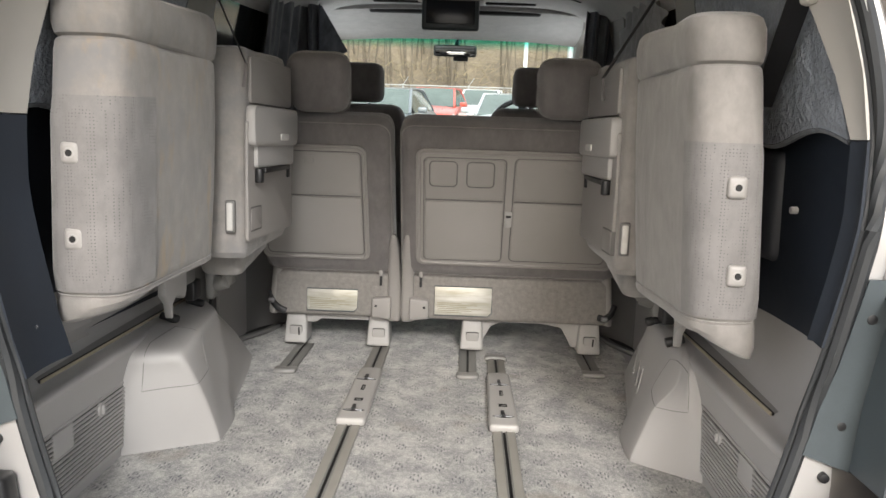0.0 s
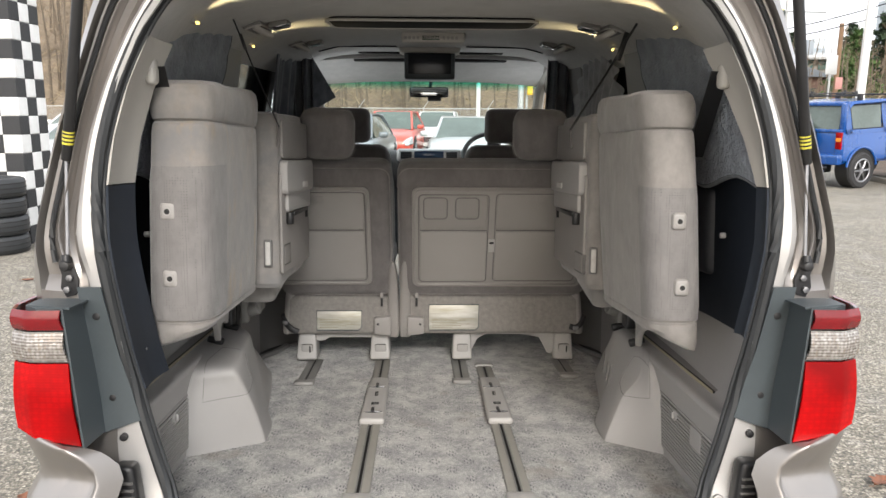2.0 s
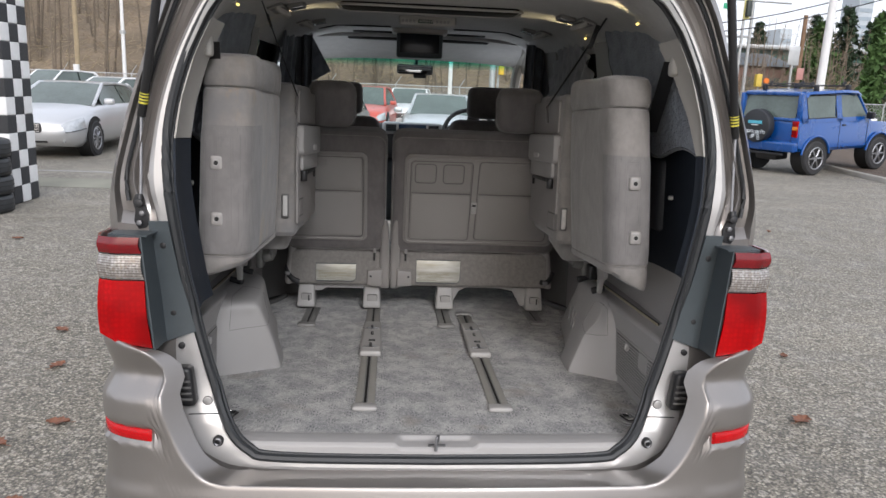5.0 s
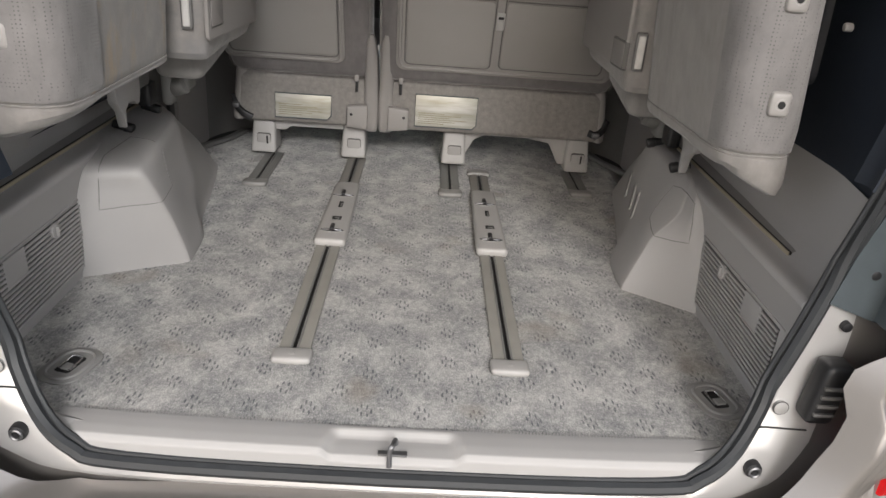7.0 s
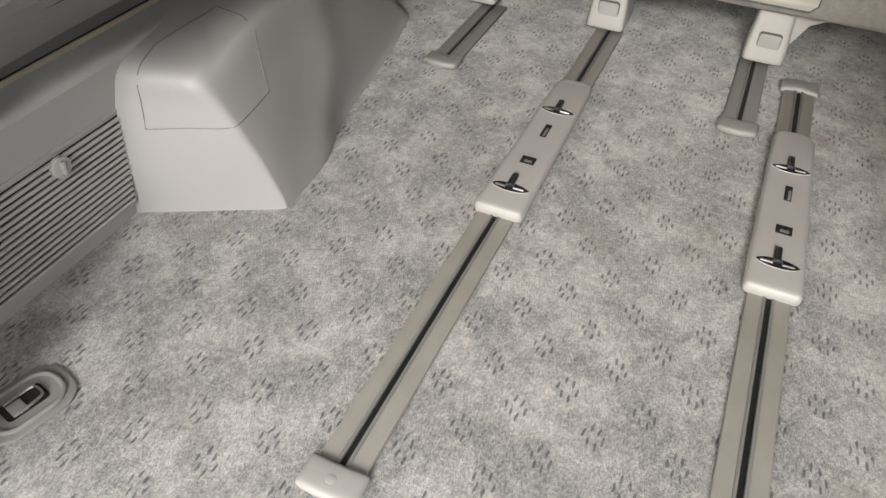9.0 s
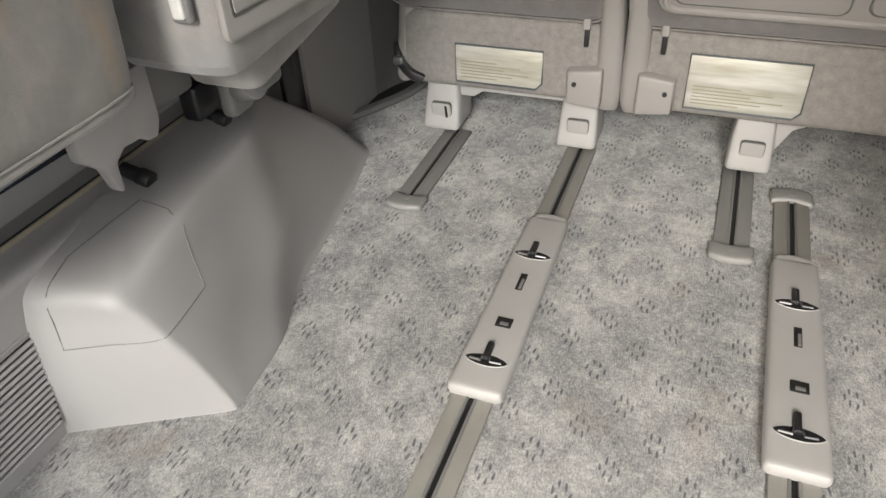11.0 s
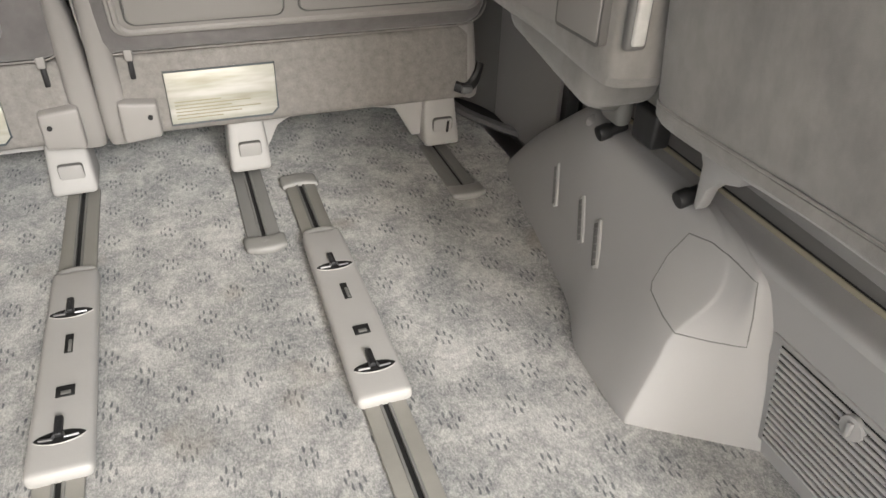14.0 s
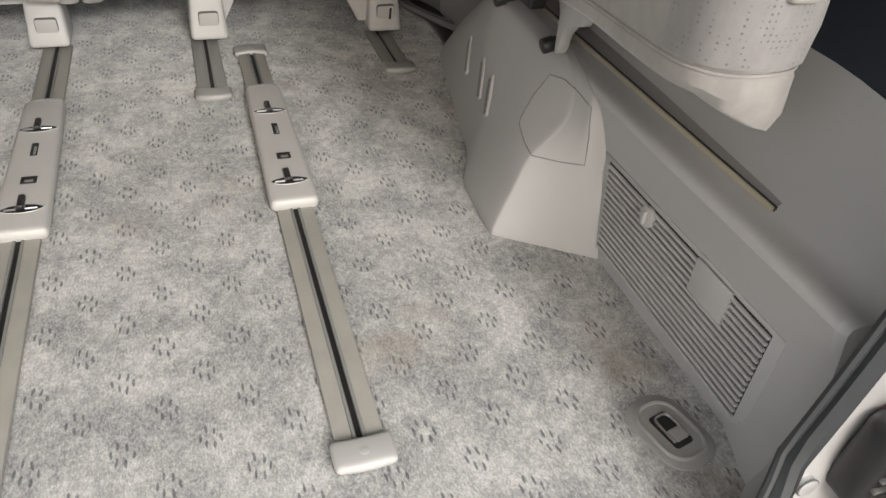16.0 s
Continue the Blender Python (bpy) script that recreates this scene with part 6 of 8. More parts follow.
for s in (-1, 1):
    fr = thing("front_pillar", (s * 0.70, 3.3, 1.7), "dark front door pillar trim", "pillar trim", "front pillars")
    part("trim", tube(curve_points([(s * 0.70, 2.75, 2.03), (s * 0.705, 3.12, 1.96), (s * 0.74, 3.55, 1.72), (s * 0.77, 3.95, 1.45)], 5), 0.035, 8), M_BEIGE, fr)
    # side windows: privacy glass; rear quarter, sliding door, front door
    w2 = thing("window_2" if s < 0 else "window_3", (s * 0.79, 1.2, 1.5), "dark privacy glass along the side", "side window", kind="structure")
    for y0, y1 in ((0.30, 1.02), (1.14, 2.02)):
        part("pane", sheet(lambda u, v: (s * (0.80 - 0.075 * v), y0 + (y1 - y0) * u, 1.45 + 0.44 * v + ROOF * (y0 + (y1 - y0) * u)), 4, 4, 0.004), M_TINT, w2)
    fp = part("front_pane", sheet(lambda u, v: (s * (0.81 - 0.075 * v), 2.18 + 0.9 * u, 1.45 + (0.44 - 0.15 * u * v) * v + ROOF * (2.18 + 0.9 * u)), 4, 4, 0.004), M_GLASS, w2)
    fp.visible_shadow = False
    for y, w in ((1.08, 0.27), (2.14, 0.30)):
        part("pillar", sheet(lambda u, v: (s * (0.775 - 0.065 * v), y - w / 2 + w * u, 1.42 + 0.46 * v + ROOF * y), 4, 6, 0.012), M_PILLAR, w2, "grey pillar trim")
    part("top_rail", tube([(s * 0.715, 0.25, 1.855), (s * 0.725, 1.3, 1.92), (s * 0.72, 2.75, 2.01)], 0.018, 8), M_BEIGE, w2)
    part("belt_rail", sheet(lambda u, v: (s * (0.80 - 0.05 * v), 1.05 + 1.95 * u, 1.30 + 0.22 * v + ROOF * (1.05 + 1.95 * u)), 8, 3, 0.02), M_SEATPLASTIC, w2)
    part("lower_door", sheet(lambda u, v: (s * 0.80, 1.42 + 2.3 * u, 0.60 + 0.80 * v), 4, 4, 0.01), M_SEATPLASTIC, w2)


def quilt_material():
    m = vary("quilted_shade", (0.235, 0.255, 0.285), 0.7, 0.3, 14.0, 70.0, 1.0, dist=0.01)
    return m


M_QUILT = quilt_material()
M_DARKCLOTH = fabric("dark_curtain_cloth", (0.085, 0.093, 0.108), 0.25)
M_GREYCLOTH = fabric("grey_fan_shade", (0.27, 0.275, 0.285), 0.15)
for s in (-1, 1):
    q = thing("window_shade", (s * 0.765, 0.62, 1.5), "quilted grey-blue shade tucked in the quarter window", "window shade", "quilted window shades")

    def quilt(u, v):
        y, z = 0.20 + 0.74 * u, 1.445 + 0.02 * math.sin(u * 11) * (1 - v) + 0.475 * v
        d = 0.006 * abs(math.sin(u * 24)) * abs(math.sin(v * 16)) + 0.010 * math.sin(u * 5 + v * 3)
        return (s * (0.772 - 0.085 * v - d), y + 0.006 * math.sin(v * 9), z + 0.02 * u)
    part("quilt", sheet(quilt, 60, 40, 0.006), M_QUILT, q)
    part("hem", tube([quilt(k / 30, 0.0) for k in range(31)], 0.008, 6), M_DARKCLOTH, q)
    part("side_hem", tube([quilt(1.0, k / 20) for k in range(21)], 0.008, 6), M_DARKCLOTH, q)
    # folds of dark cloth in the sliding-door window
    c = thing("curtain", (s * 0.72, 1.7, 1.6), ("dark gathered curtain" if s < 0 else "grey pleated fan shade") + " across the door window", "curtain", "curtains over the door windows")

    def folds(u, v):
        if s < 0:
            y = 1.72 + 0.52 * u
            return (s * (0.735 - 0.06 * v - (0.020 * math.sin(u * 13 + 1.5 * math.sin(u * 9)) + 0.008 * math.sin(u * 43 + v * 2)) * (0.4 + 0.6 * (1 - v))), y, 1.46 + 0.50 * v + ROOF * (y - 1.2))
        a = radians(8 + 160 * u)
        r = 0.05 + 0.47 * v
        return (s * (0.688 + 0.016 * math.cos(u * 75) * v + 0.02 * v), 1.66 + r * math.cos(a), 1.45 + 0.98 * r * math.sin(a))
    part("cloth", sheet(folds, 150, 12, 0.002), M_DARKCLOTH if s < 0 else M_GREYCLOTH, c)
# a stiff dark shade leaning at the front left door, a dark cloth at the right
lsh = thing("door_shade", (-0.60, 2.5, 1.8), "stiff dark shade hanging from the grab rail", "window shade")
part("board", loft([[(-0.72, 2.34, 2.03), (-0.625, 2.42, 2.02), (-0.525, 2.58, 1.83), (-0.70, 2.50, 1.72)], [(-0.72, 2.345, 2.026), (-0.63, 2.43, 2.015), (-0.53, 2.588, 1.826), (-0.70, 2.51, 1.716)]]), M_DARKCLOTH, lsh)
part("cord", tube([(-0.60, 2.28, 2.03), (-0.63, 2.33, 1.985), (-0.66, 2.36, 1.97)], 0.006, 6), vary("white_cord", (0.6, 0.6, 0.58), 0.6), lsh)
part("drape", sheet(lambda u, v: (-0.60 - 0.16 * u, 2.26 + 0.03 * math.sin(u * 20), 2.0 - 0.03 * u - 0.50 * v), 24, 8, 0.003), M_DARKCLOTH, lsh)
rsh = thing("door_shade", (0.66, 2.4, 1.8), "dark cloth with a torn silver edge at the door pillar", "window shade")
part("cloth", sheet(lambda u, v: (0.64 + 0.08 * u + 0.02 * math.sin(v * 9), 2.38 + 0.25 * u, 2.03 - 0.42 * v), 10, 14, 0.003), M_DARKCLOTH, rsh)
part("edge", sheet(lambda u, v: (0.632 + 0.03 * u + 0.05 * v + 0.01 * math.sin(v * 30), 2.36, 2.01 - 0.36 * v), 2, 20, 0.002), M_CHROME, rsh, "torn silver edge")

part("drape", sheet(lambda u, v: (0.60 + 0.16 * u - 0.02 * v, 2.26 + 0.03 * math.sin(u * 20), 2.0 - 0.03 * u - 0.50 * v), 24, 8, 0.003), M_DARKCLOTH, rsh)

# ---------------------------------------------------------------- front row and dashboard
for s, hx in ((-1, -0.45), (1, 0.42)):
    f = thing("front_seat", (hx, 2.5, 0.60), "dark grey velour front seat with a raised headrest", "car seat", "front seats")

    def rake(p, q):
        return (p.x * (1 - 0.12 * max(0, q.z) ** 2), p.y - 0.30 * p.z, p.z)
    part("backrest", rbox((hx, 2.56, 1.26), (0.50, 0.15, 0.62), 0.06, rake), M_FABRIC_DARK, f)
    part("headrest", rbox((hx, 2.46, 1.67), (0.25, 0.10, 0.185), 0.042, lambda p, q: (p.x, p.y - 0.25 * p.z, p.z)), M_FABRIC_DARK, f)
    for d in (-0.05, 0.05):
        part("post", cyl((hx + d, 2.49, 1.53), (hx + d, 2.47, 1.61), 0.007, 8), M_CHROME, f)
    part("cushion", rbox((hx, 2.80, 0.92), (0.50, 0.50, 0.16), 0.06), M_FABRIC_DARK, f)
    part("base", rbox((hx, 2.80, 0.72), (0.40, 0.42, 0.26), 0.03), M_BLACK, f)
dash = thing("dashboard", (0, 3.6, 1.2), "dark dashboard with a silver centre panel and display", "dashboard")
part("top", rbox((0, 3.74, 1.405), (1.52, 0.50, 0.26), 0.10, lambda p, q: (p.x, p.y + 0.10 * abs(q.x) ** 3, p.z - 0.02 * q.y), 6), vary("dark_dash_plastic", (0.05, 0.05, 0.052), 0.6, 0.1), dash)
part("body", rbox((0, 3.85, 1.05), (1.5, 0.5, 0.5), 0.08), M_SLATE, dash)
ctr = part("centre_panel", rbox((0.0, 3.47, 1.510), (0.44, 0.06, 0.09), 0.022), vary("silver_dash_plastic", (0.5, 0.5, 0.5), 0.35, 0.05, metal=0.5), dash, "silver centre panel")
part("display", box((0.0, 3.438, 1.510), (0.20, 0.006, 0.055), 0.002), material("blue_grey_display", (0.03, 0.05, 0.09), 0.15), ctr)
for s in (-1, 1):
    part("vent", box((s * 0.155, 3.438, 1.510), (0.075, 0.008, 0.050), 0.004), M_BLACK, ctr)
    for i in range(4):
        part("vent_slat", box((s * 0.155, 3.433, 1.490 + 0.013 * i), (0.072, 0.006, 0.004), 0.001), M_SLATE, ctr)
wheel = thing("steering_wheel", (0.42, 3.40, 1.48), "black leather steering wheel", "steering wheel")
wm = Matrix.Translation((0.42, 3.40, 1.49)) @ Matrix.Rotation(radians(62), 4, "X")
part("wheel_rim", turned(tube([(0.19 * math.cos(2 * math.pi * i / 36), 0.19 * math.sin(2 * math.pi * i / 36), 0) for i in range(36)], 0.016, 10, closed=True), wm), M_BLACK, wheel)
part("hub", turned(rbox((0, 0, 0.02), (0.16, 0.14, 0.06), 0.03), wm), M_BLACK, wheel)
for a in (0, 180, 270):
    part("spoke", turned(tube([(0.05 * math.cos(radians(a)), 0.05 * math.sin(radians(a)), 0.01), (0.185 * math.cos(radians(a)), 0.185 * math.sin(radians(a)), 0)], 0.014, 8), wm), M_BLACK, wheel)
part("column", turned(cyl((0, 0, 0.04), (0, 0, 0.32), 0.045, 12), wm), M_BLACK, wheel)
# nose of the van below the windscreen
part("bonnet", sheet(lambda u, v: (-0.82 + 1.64 * u, 3.80 + 0.85 * v, 1.42 - 0.20 * v - 0.12 * abs(2 * u - 1) ** 3), 12, 8, 0.02), M_PAINT, van)
part("cab_floor", sheet(lambda u, v: (-0.85 + 1.7 * u, 2.7 + 1.9 * v, 0.50), 4, 4, 0.02), M_SLATE, van)
for s in (-1, 1):
    part("front_side", sheet(lambda u, v: (s * (0.86 - 0.02 * v), 2.7 + 1.95 * u, 0.45 + (0.98 - 0.2 * u) * v), 8, 4, 0.02), M_PAINT, van)

# ---------------------------------------------------------------- outside: pillar and tyres
M_WHITEBLOCK = vary("white_painted_block", (0.70, 0.70, 0.69), 0.8, 0.10, 9.0, 60.0, 0.8, dist=0.008)
M_BLACKBLOCK = vary("black_painted_block", (0.028, 0.029, 0.031), 0.75, 0.25, 9.0, 60.0, 0.8, dist=0.008)
CELL = 0.205
pillar = thing("chequered_pillar", (-4.78, 7.10, 0), "block pillar painted in black and white checks", "pillar", where=WORLD)
part("core", box((-4.80, 7.10, 2.55), (0.60, 0.60, 5.08), 0.0), vary("grey_mortar", (0.22, 0.22, 0.21), 0.9), pillar)
blk = box((0, 0, 0), (CELL - 0.003, CELL - 0.003, CELL - 0.003), 0.008, 1)
blk_white = mesh_from("block_white", blk.copy(), M_WHITEBLOCK)
blk_black = mesh_from("block_black", blk, M_BLACKBLOCK)
for row in range(25):
    for i in range(3):
        for j in range(3):
            if i < 2 and j > 0:
                continue
            b = new("block", blk_white if (i + j + row) % 2 else blk_black)
            b.parent = pillar
            b.location = (-4.49 - CELL * (2.5 - i) + 0.0 + 4.78, 6.79 + CELL * (j + 0.5) - 7.10, CELL * (row + 0.5) + 0.004)

tyre0 = None
for k in range(4):
    m = Matrix.Translation((-4.62 + 0.012 * (k % 2), 6.35, 0.10 + 0.2 * k))
    if tyre0 is None:
        tyre0 = thing("tyre", (0, 0, 0), "used black tyre in a stack by the pillar", "tyre", "stacked tyres", where=WORLD)
        sec = [(0.19, -0.07), (0.21, -0.095), (0.27, -0.10), (0.305, -0.085), (0.312, -0.03), (0.312, 0.03), (0.305, 0.085), (0.27, 0.10), (0.21, 0.095), (0.19, 0.07)]
        rings = [[(r * math.cos(2 * math.pi * a / 32), r * math.sin(2 * math.pi * a / 32), z) for r, z in sec] for a in range(33)]
        tb = loft(rings, closed=True, caps=False)
        bmesh.ops.remove_doubles(tb, verts=tb.verts, dist=1e-5)
        part("rubber", tb, M_RUBBER, tyre0, sharp=60)
        for zz in (-0.05, 0.0, 0.05):
            part("tread_groove", tube([(0.3115 * math.cos(2 * math.pi * a / 32), 0.3115 * math.sin(2 * math.pi * a / 32), zz) for a in range(32)], 0.005, 5, closed=True), M_SLOT, tyre0)
        tyre0.matrix_world = m
    else:
        copy_thing(tyre0, m)

# ---------------------------------------------------------------- outside: parked cars
M_CARGLASS = vary("car_window_glass", (0.09, 0.115, 0.105), 0.05, 0.3, 1.5, 20.0, 0.0)
M_TYRE = vary("car_tyre_rubber", (0.022, 0.022, 0.023), 0.8, 0.2)
M_ALLOY = vary("alloy_wheel", (0.36, 0.36, 0.37), 0.4, 0.1, metal=0.9)
M_HEADLAMP = vary("headlamp_lens", (0.55, 0.57, 0.58), 0.1, 0.2, 20.0, 60.0, 0.3, 0.4)


def car_wheel(car, x, y, r, w, side, spokes=8):
    """Tyre with a spoked rim; side is the outward direction."""
    secs = [(r * 0.62, -w / 2), (r * 0.9, -w / 2), (r, -w * 0.36), (r, w * 0.36), (r * 0.9, w / 2), (r * 0.62, w / 2)]
    rings = [[(x + r0 * math.cos(2 * math.pi * a / 28), y + q * side, r + r0 * math.sin(2 * math.pi * a / 28)) for r0, q in secs] for a in range(28)]
    bm = loft(rings + rings[:1], closed=False, caps=False)
    bmesh.ops.remove_doubles(bm, verts=bm.verts, dist=1e-5)
    wh = part("wheel", bm, M_TYRE, car)
    rim_bm = tube([(x + r * 0.62 * math.cos(2 * math.pi * a / 28), y + side * w * 0.46, r + r * 0.62 * math.sin(2 * math.pi * a / 28)) for a in range(28)], r * 0.05, 6, closed=True)
    sp = [rim_bm, cyl((x, y + side * w * 0.25, r), (x, y + side * w * 0.47, r), r * 0.16, 12)]
    for a in range(spokes):
        t = 2 * math.pi * a / spokes
        sp.append(tube([(x + r * 0.12 * math.cos(t), y + side * w * 0.44, r + r * 0.12 * math.sin(t)), (x + r * 0.61 * math.cos(t), y + side * w * 0.40, r + r * 0.61 * math.sin(t))], r * 0.055, 5))
    part("rim", merge(*sp), M_ALLOY, wh)
    part("brake_shadow", cyl((x, y + side * w * 0.05, r), (x, y + side * w * 0.12, r), r * 0.60, 20), M_SLOT, wh)


def sedan(pos, heading, paint_mat, label, L=4.8, W=1.82, H=1.45, group="parked cars", front=True):
    """A saloon car; x forward, built about its middle on the ground."""
    c = thing("sedan", (0, 0, 0), label, "car", group, where=WORLD)
    prof = [(-0.50, 0.42, 0.74, 0.80), (-0.485, 0.30, 0.84, 0.90), (-0.42, 0.22, 0.92, 0.97), (-0.30, 0.20, 0.95, 1.0), (-0.12, 0.20, 0.95, 1.0), (0.10, 0.20, 0.95, 1.0), (0.22, 0.20, 0.93, 1.0),
            (0.34, 0.20, 0.86, 0.99), (0.43, 0.20, 0.78, 0.95), (0.48, 0.24, 0.70, 0.86), (0.50, 0.34, 0.60, 0.74)]
    rings = []
    for f, zb, zt, k in prof:
        hw = W / 2 * k
        rings.append([(f * L, y * hw, z) for y, z in ((-0.86, zb), (-0.97, zb + 0.10), (-1.0, (zb + zt) / 2), (-0.97, zt - 0.10), (-0.88, zt - 0.02), (-0.5, zt + 0.012), (0, zt + 0.02),
                                                   (0.5, zt + 0.012), (0.88, zt - 0.02), (0.97, zt - 0.10), (1.0, (zb + zt) / 2), (0.97, zb + 0.10), (0.86, zb))])
    part("body", loft(rings), paint_mat, c, sharp=50)
    cab = [(-0.40, 0.93, 0.72), (-0.25, H - 0.06, 0.60), (-0.10, H, 0.585), (0.02, H - 0.01, 0.585), (0.06, H - 0.04, 0.59), (0.235, 0.92, 0.73)]
    part("roof", loft([[(f * L, y * W / 2 * k / 0.73 * 0.98, z - (0.02 if abs(y) > 0.8 else 0)) for y in (-0.80, -0.62, -0.3, 0, 0.3, 0.62, 0.80)] for f, z, k in cab[1:5]], closed=False, caps=False), paint_mat, c)
    part("windscreen", sheet(lambda u, v: ((0.235 - 0.175 * v) * L, (2 * u - 1) * W / 2 * (0.80 - 0.16 * v), 0.925 + (H - 0.965) * v + 0.015 * math.sin(math.pi * u)), 8, 5, 0.01), M_CARGLASS, c)
    part("rear_window", sheet(lambda u, v: ((-0.40 + 0.15 * v) * L, (2 * u - 1) * W / 2 * (0.78 - 0.15 * v), 0.93 + (H - 0.99) * v), 8, 5, 0.01), M_CARGLASS, c)
    for s in (-1, 1):
        for f0, f1 in ((-0.34, -0.10), (-0.085, 0.17)):
            def pane(u, v):
                f = f0 + (f1 - f0) * u
                top = H - 0.07
                lim = 0.235 - 0.175 * v if f > 0 else 9
                lo = -0.40 + 0.15 * v
                return (max(lo + 0.015, min(f, lim - 0.012)) * L, s * W / 2 * (0.87 - 0.21 * v), 0.93 + (top - 0.93) * v)
            part("side_window", sheet(pane, 6, 4, 0.01), M_CARGLASS, c)
        part("pillar", tube([(0.24 * L, s * W / 2 * 0.82, 0.92), (0.055 * L, s * W / 2 * 0.66, H - 0.04)], 0.035, 6), paint_mat, c)
        part("rear_pillar", tube([(-0.40 * L, s * W / 2 * 0.82, 0.92), (-0.25 * L, s * W / 2 * 0.66, H - 0.06)], 0.05, 6), paint_mat, c)
        part("roof_rail", tube([(0.055 * L, s * W / 2 * 0.665, H - 0.04), (-0.10 * L, s * W / 2 * 0.655, H - 0.025), (-0.25 * L, s * W / 2 * 0.665, H - 0.07)], 0.03, 6), paint_mat, c)
        mr = part("door_mirror", rbox((0.20 * L, s * (W / 2 + 0.07), 1.0), (0.10, 0.19, 0.12), 0.04), paint_mat, c)
        def on_nose(f, k, lift):
            """A point on the body's skin: f along the car, k round the section from the sill."""
            for r0, r1, p0, p1 in zip(rings, rings[1:], prof, prof[1:]):
                if p0[0] <= f <= p1[0]:
                    w = (f - p0[0]) / (p1[0] - p0[0])
                    i = min(11, int(k))
                    q = [Vector(r0[j]).lerp(Vector(r1[j]), w) for j in (i, i + 1)]
                    p = q[0].lerp(q[1], k - i)
                    return (p.x + lift * 0.8, p.y * s * -1 + s * lift * 0.5, p.z + lift * 0.4)
        part("headlamp", sheet(lambda u, v: on_nose(0.395 + 0.100 * u, 2.15 + (1.75 - 0.75 * (1 - u)) * v, 0.012), 8, 6, 0.006), M_HEADLAMP, c, "clear headlamp")
        part("lamp_shadow", tube([on_nose(0.395 + 0.100 * u, 2.12, 0.014) for u in (0, 0.25, 0.5, 0.75, 1.0)], 0.010, 5), M_BLACK, c)
        part("fog_lamp", rbox((0.487 * L, s * W * 0.33, 0.33), (0.04, 0.16, 0.07), 0.02), M_HEADLAMP, c)
        for fx in (-0.29, 0.31):
            car_wheel(c, fx * L, s * (W / 2 - 0.10), 0.335, 0.215, s, 10)
            part("wheel_housing", cyl((fx * L, s * (W / 2 - 0.012), 0.355), (fx * L, s * (W / 2 - 0.25), 0.355), 0.385, 24), M_SLOT, c)
    gr = part("grille", turned(prism(round_rect(0.62, 0.17, 0.05), "x", 0.49 * L, 0.503 * L, 0.004), Matrix.Translation((0, 0, 0.55))), M_BLACK, c)
    for i in range(5):
        part("grille_bar", box((0.505 * L, 0, 0.49 + 0.03 * i), (0.012, 0.56, 0.008), 0.002), M_CHROME, gr)
    part("intake", rbox((0.494 * L, 0, 0.33), (0.03, 0.78, 0.08), 0.012), M_BLACK, c)
    part("number_plate", box((0.508 * L, 0, 0.43), (0.012, 0.32, 0.10), 0.004), vary("plate_white", (0.6, 0.6, 0.6), 0.5), c)
    c.matrix_world = Matrix.Translation(pos) @ Matrix.Rotation(math.atan2(heading[1], heading[0]), 4, "Z")
    return c


M_SILVER = paint("bright_silver_paint", (0.55, 0.56, 0.57), 0.6, 0.35)
M_WHITE = vary("white_car_paint", (0.72, 0.73, 0.73), 0.3, 0.04, Coat_Weight=0.6)
M_REDCAR = vary("orange_red_car_paint", (0.50, 0.075, 0.05), 0.3, 0.08, Coat_Weight=0.6)
M_GREYCAR = paint("grey_car_paint", (0.20, 0.22, 0.24), 0.6, 0.35)


def by_wheel(wheel_at, heading, L, W, s, f):
    """The middle of a car whose wheel stands at a place."""
    h = Vector(heading).normalized()
    left = Vector((-h.y, h.x))
    p = Vector(wheel_at) - h * (f * L) - left * (s * (W / 2 - 0.1))
    return (p.x, p.y, 0)


hd1 = (0.02, -1.0)
sedan(by_wheel((-5.83, 12.5), hd1, 4.9, 1.82, 1, 0.31), hd1, M_SILVER, "bright silver saloon car parked nose out", 4.9, 1.82, 1.36)
sedan((-8.2, 20.5, 0), (-0.45, -0.89), M_WHITE, "white saloon car parked behind the silver one", 4.7, 1.8, 1.45)
sedan((-9.3, 30.0, 0), (-0.2, -0.98), M_GREYCAR, "grey saloon car parked by the fence", 4.7, 1.8, 1.6)
sedan((-0.95, 22.2, 0), (-0.12, -0.99), M_REDCAR, "orange-red car parked facing the van", 4.4, 1.75, 1.48)
sedan((1.02, 16.0, 0), (-0.05, -1.0), M_SILVER, "pale silver saloon car parked nose to the van", 4.8, 1.82, 1.38)
sedan((0.5, 25.0, 0), (-0.1, -0.99), M_WHITE, "white car parked behind the silver one", 4.5, 1.78, 1.46)
sedan((-1.75, 15.2, 0), (-0.1, -0.99), M_GREYCAR, "grey saloon car parked beside the silver one", 4.7, 1.8, 1.44)
sedan((-12.5, 26.5, 0), (-0.4, -0.9), M_WHITE, "white estate car parked in the far row", 4.7, 1.8, 1.6)
sedan((16.2, 24.5, 0), (0.3, -0.95), M_WHITE, "white car standing beyond the blue off-roader", 4.7, 1.8, 1.7)


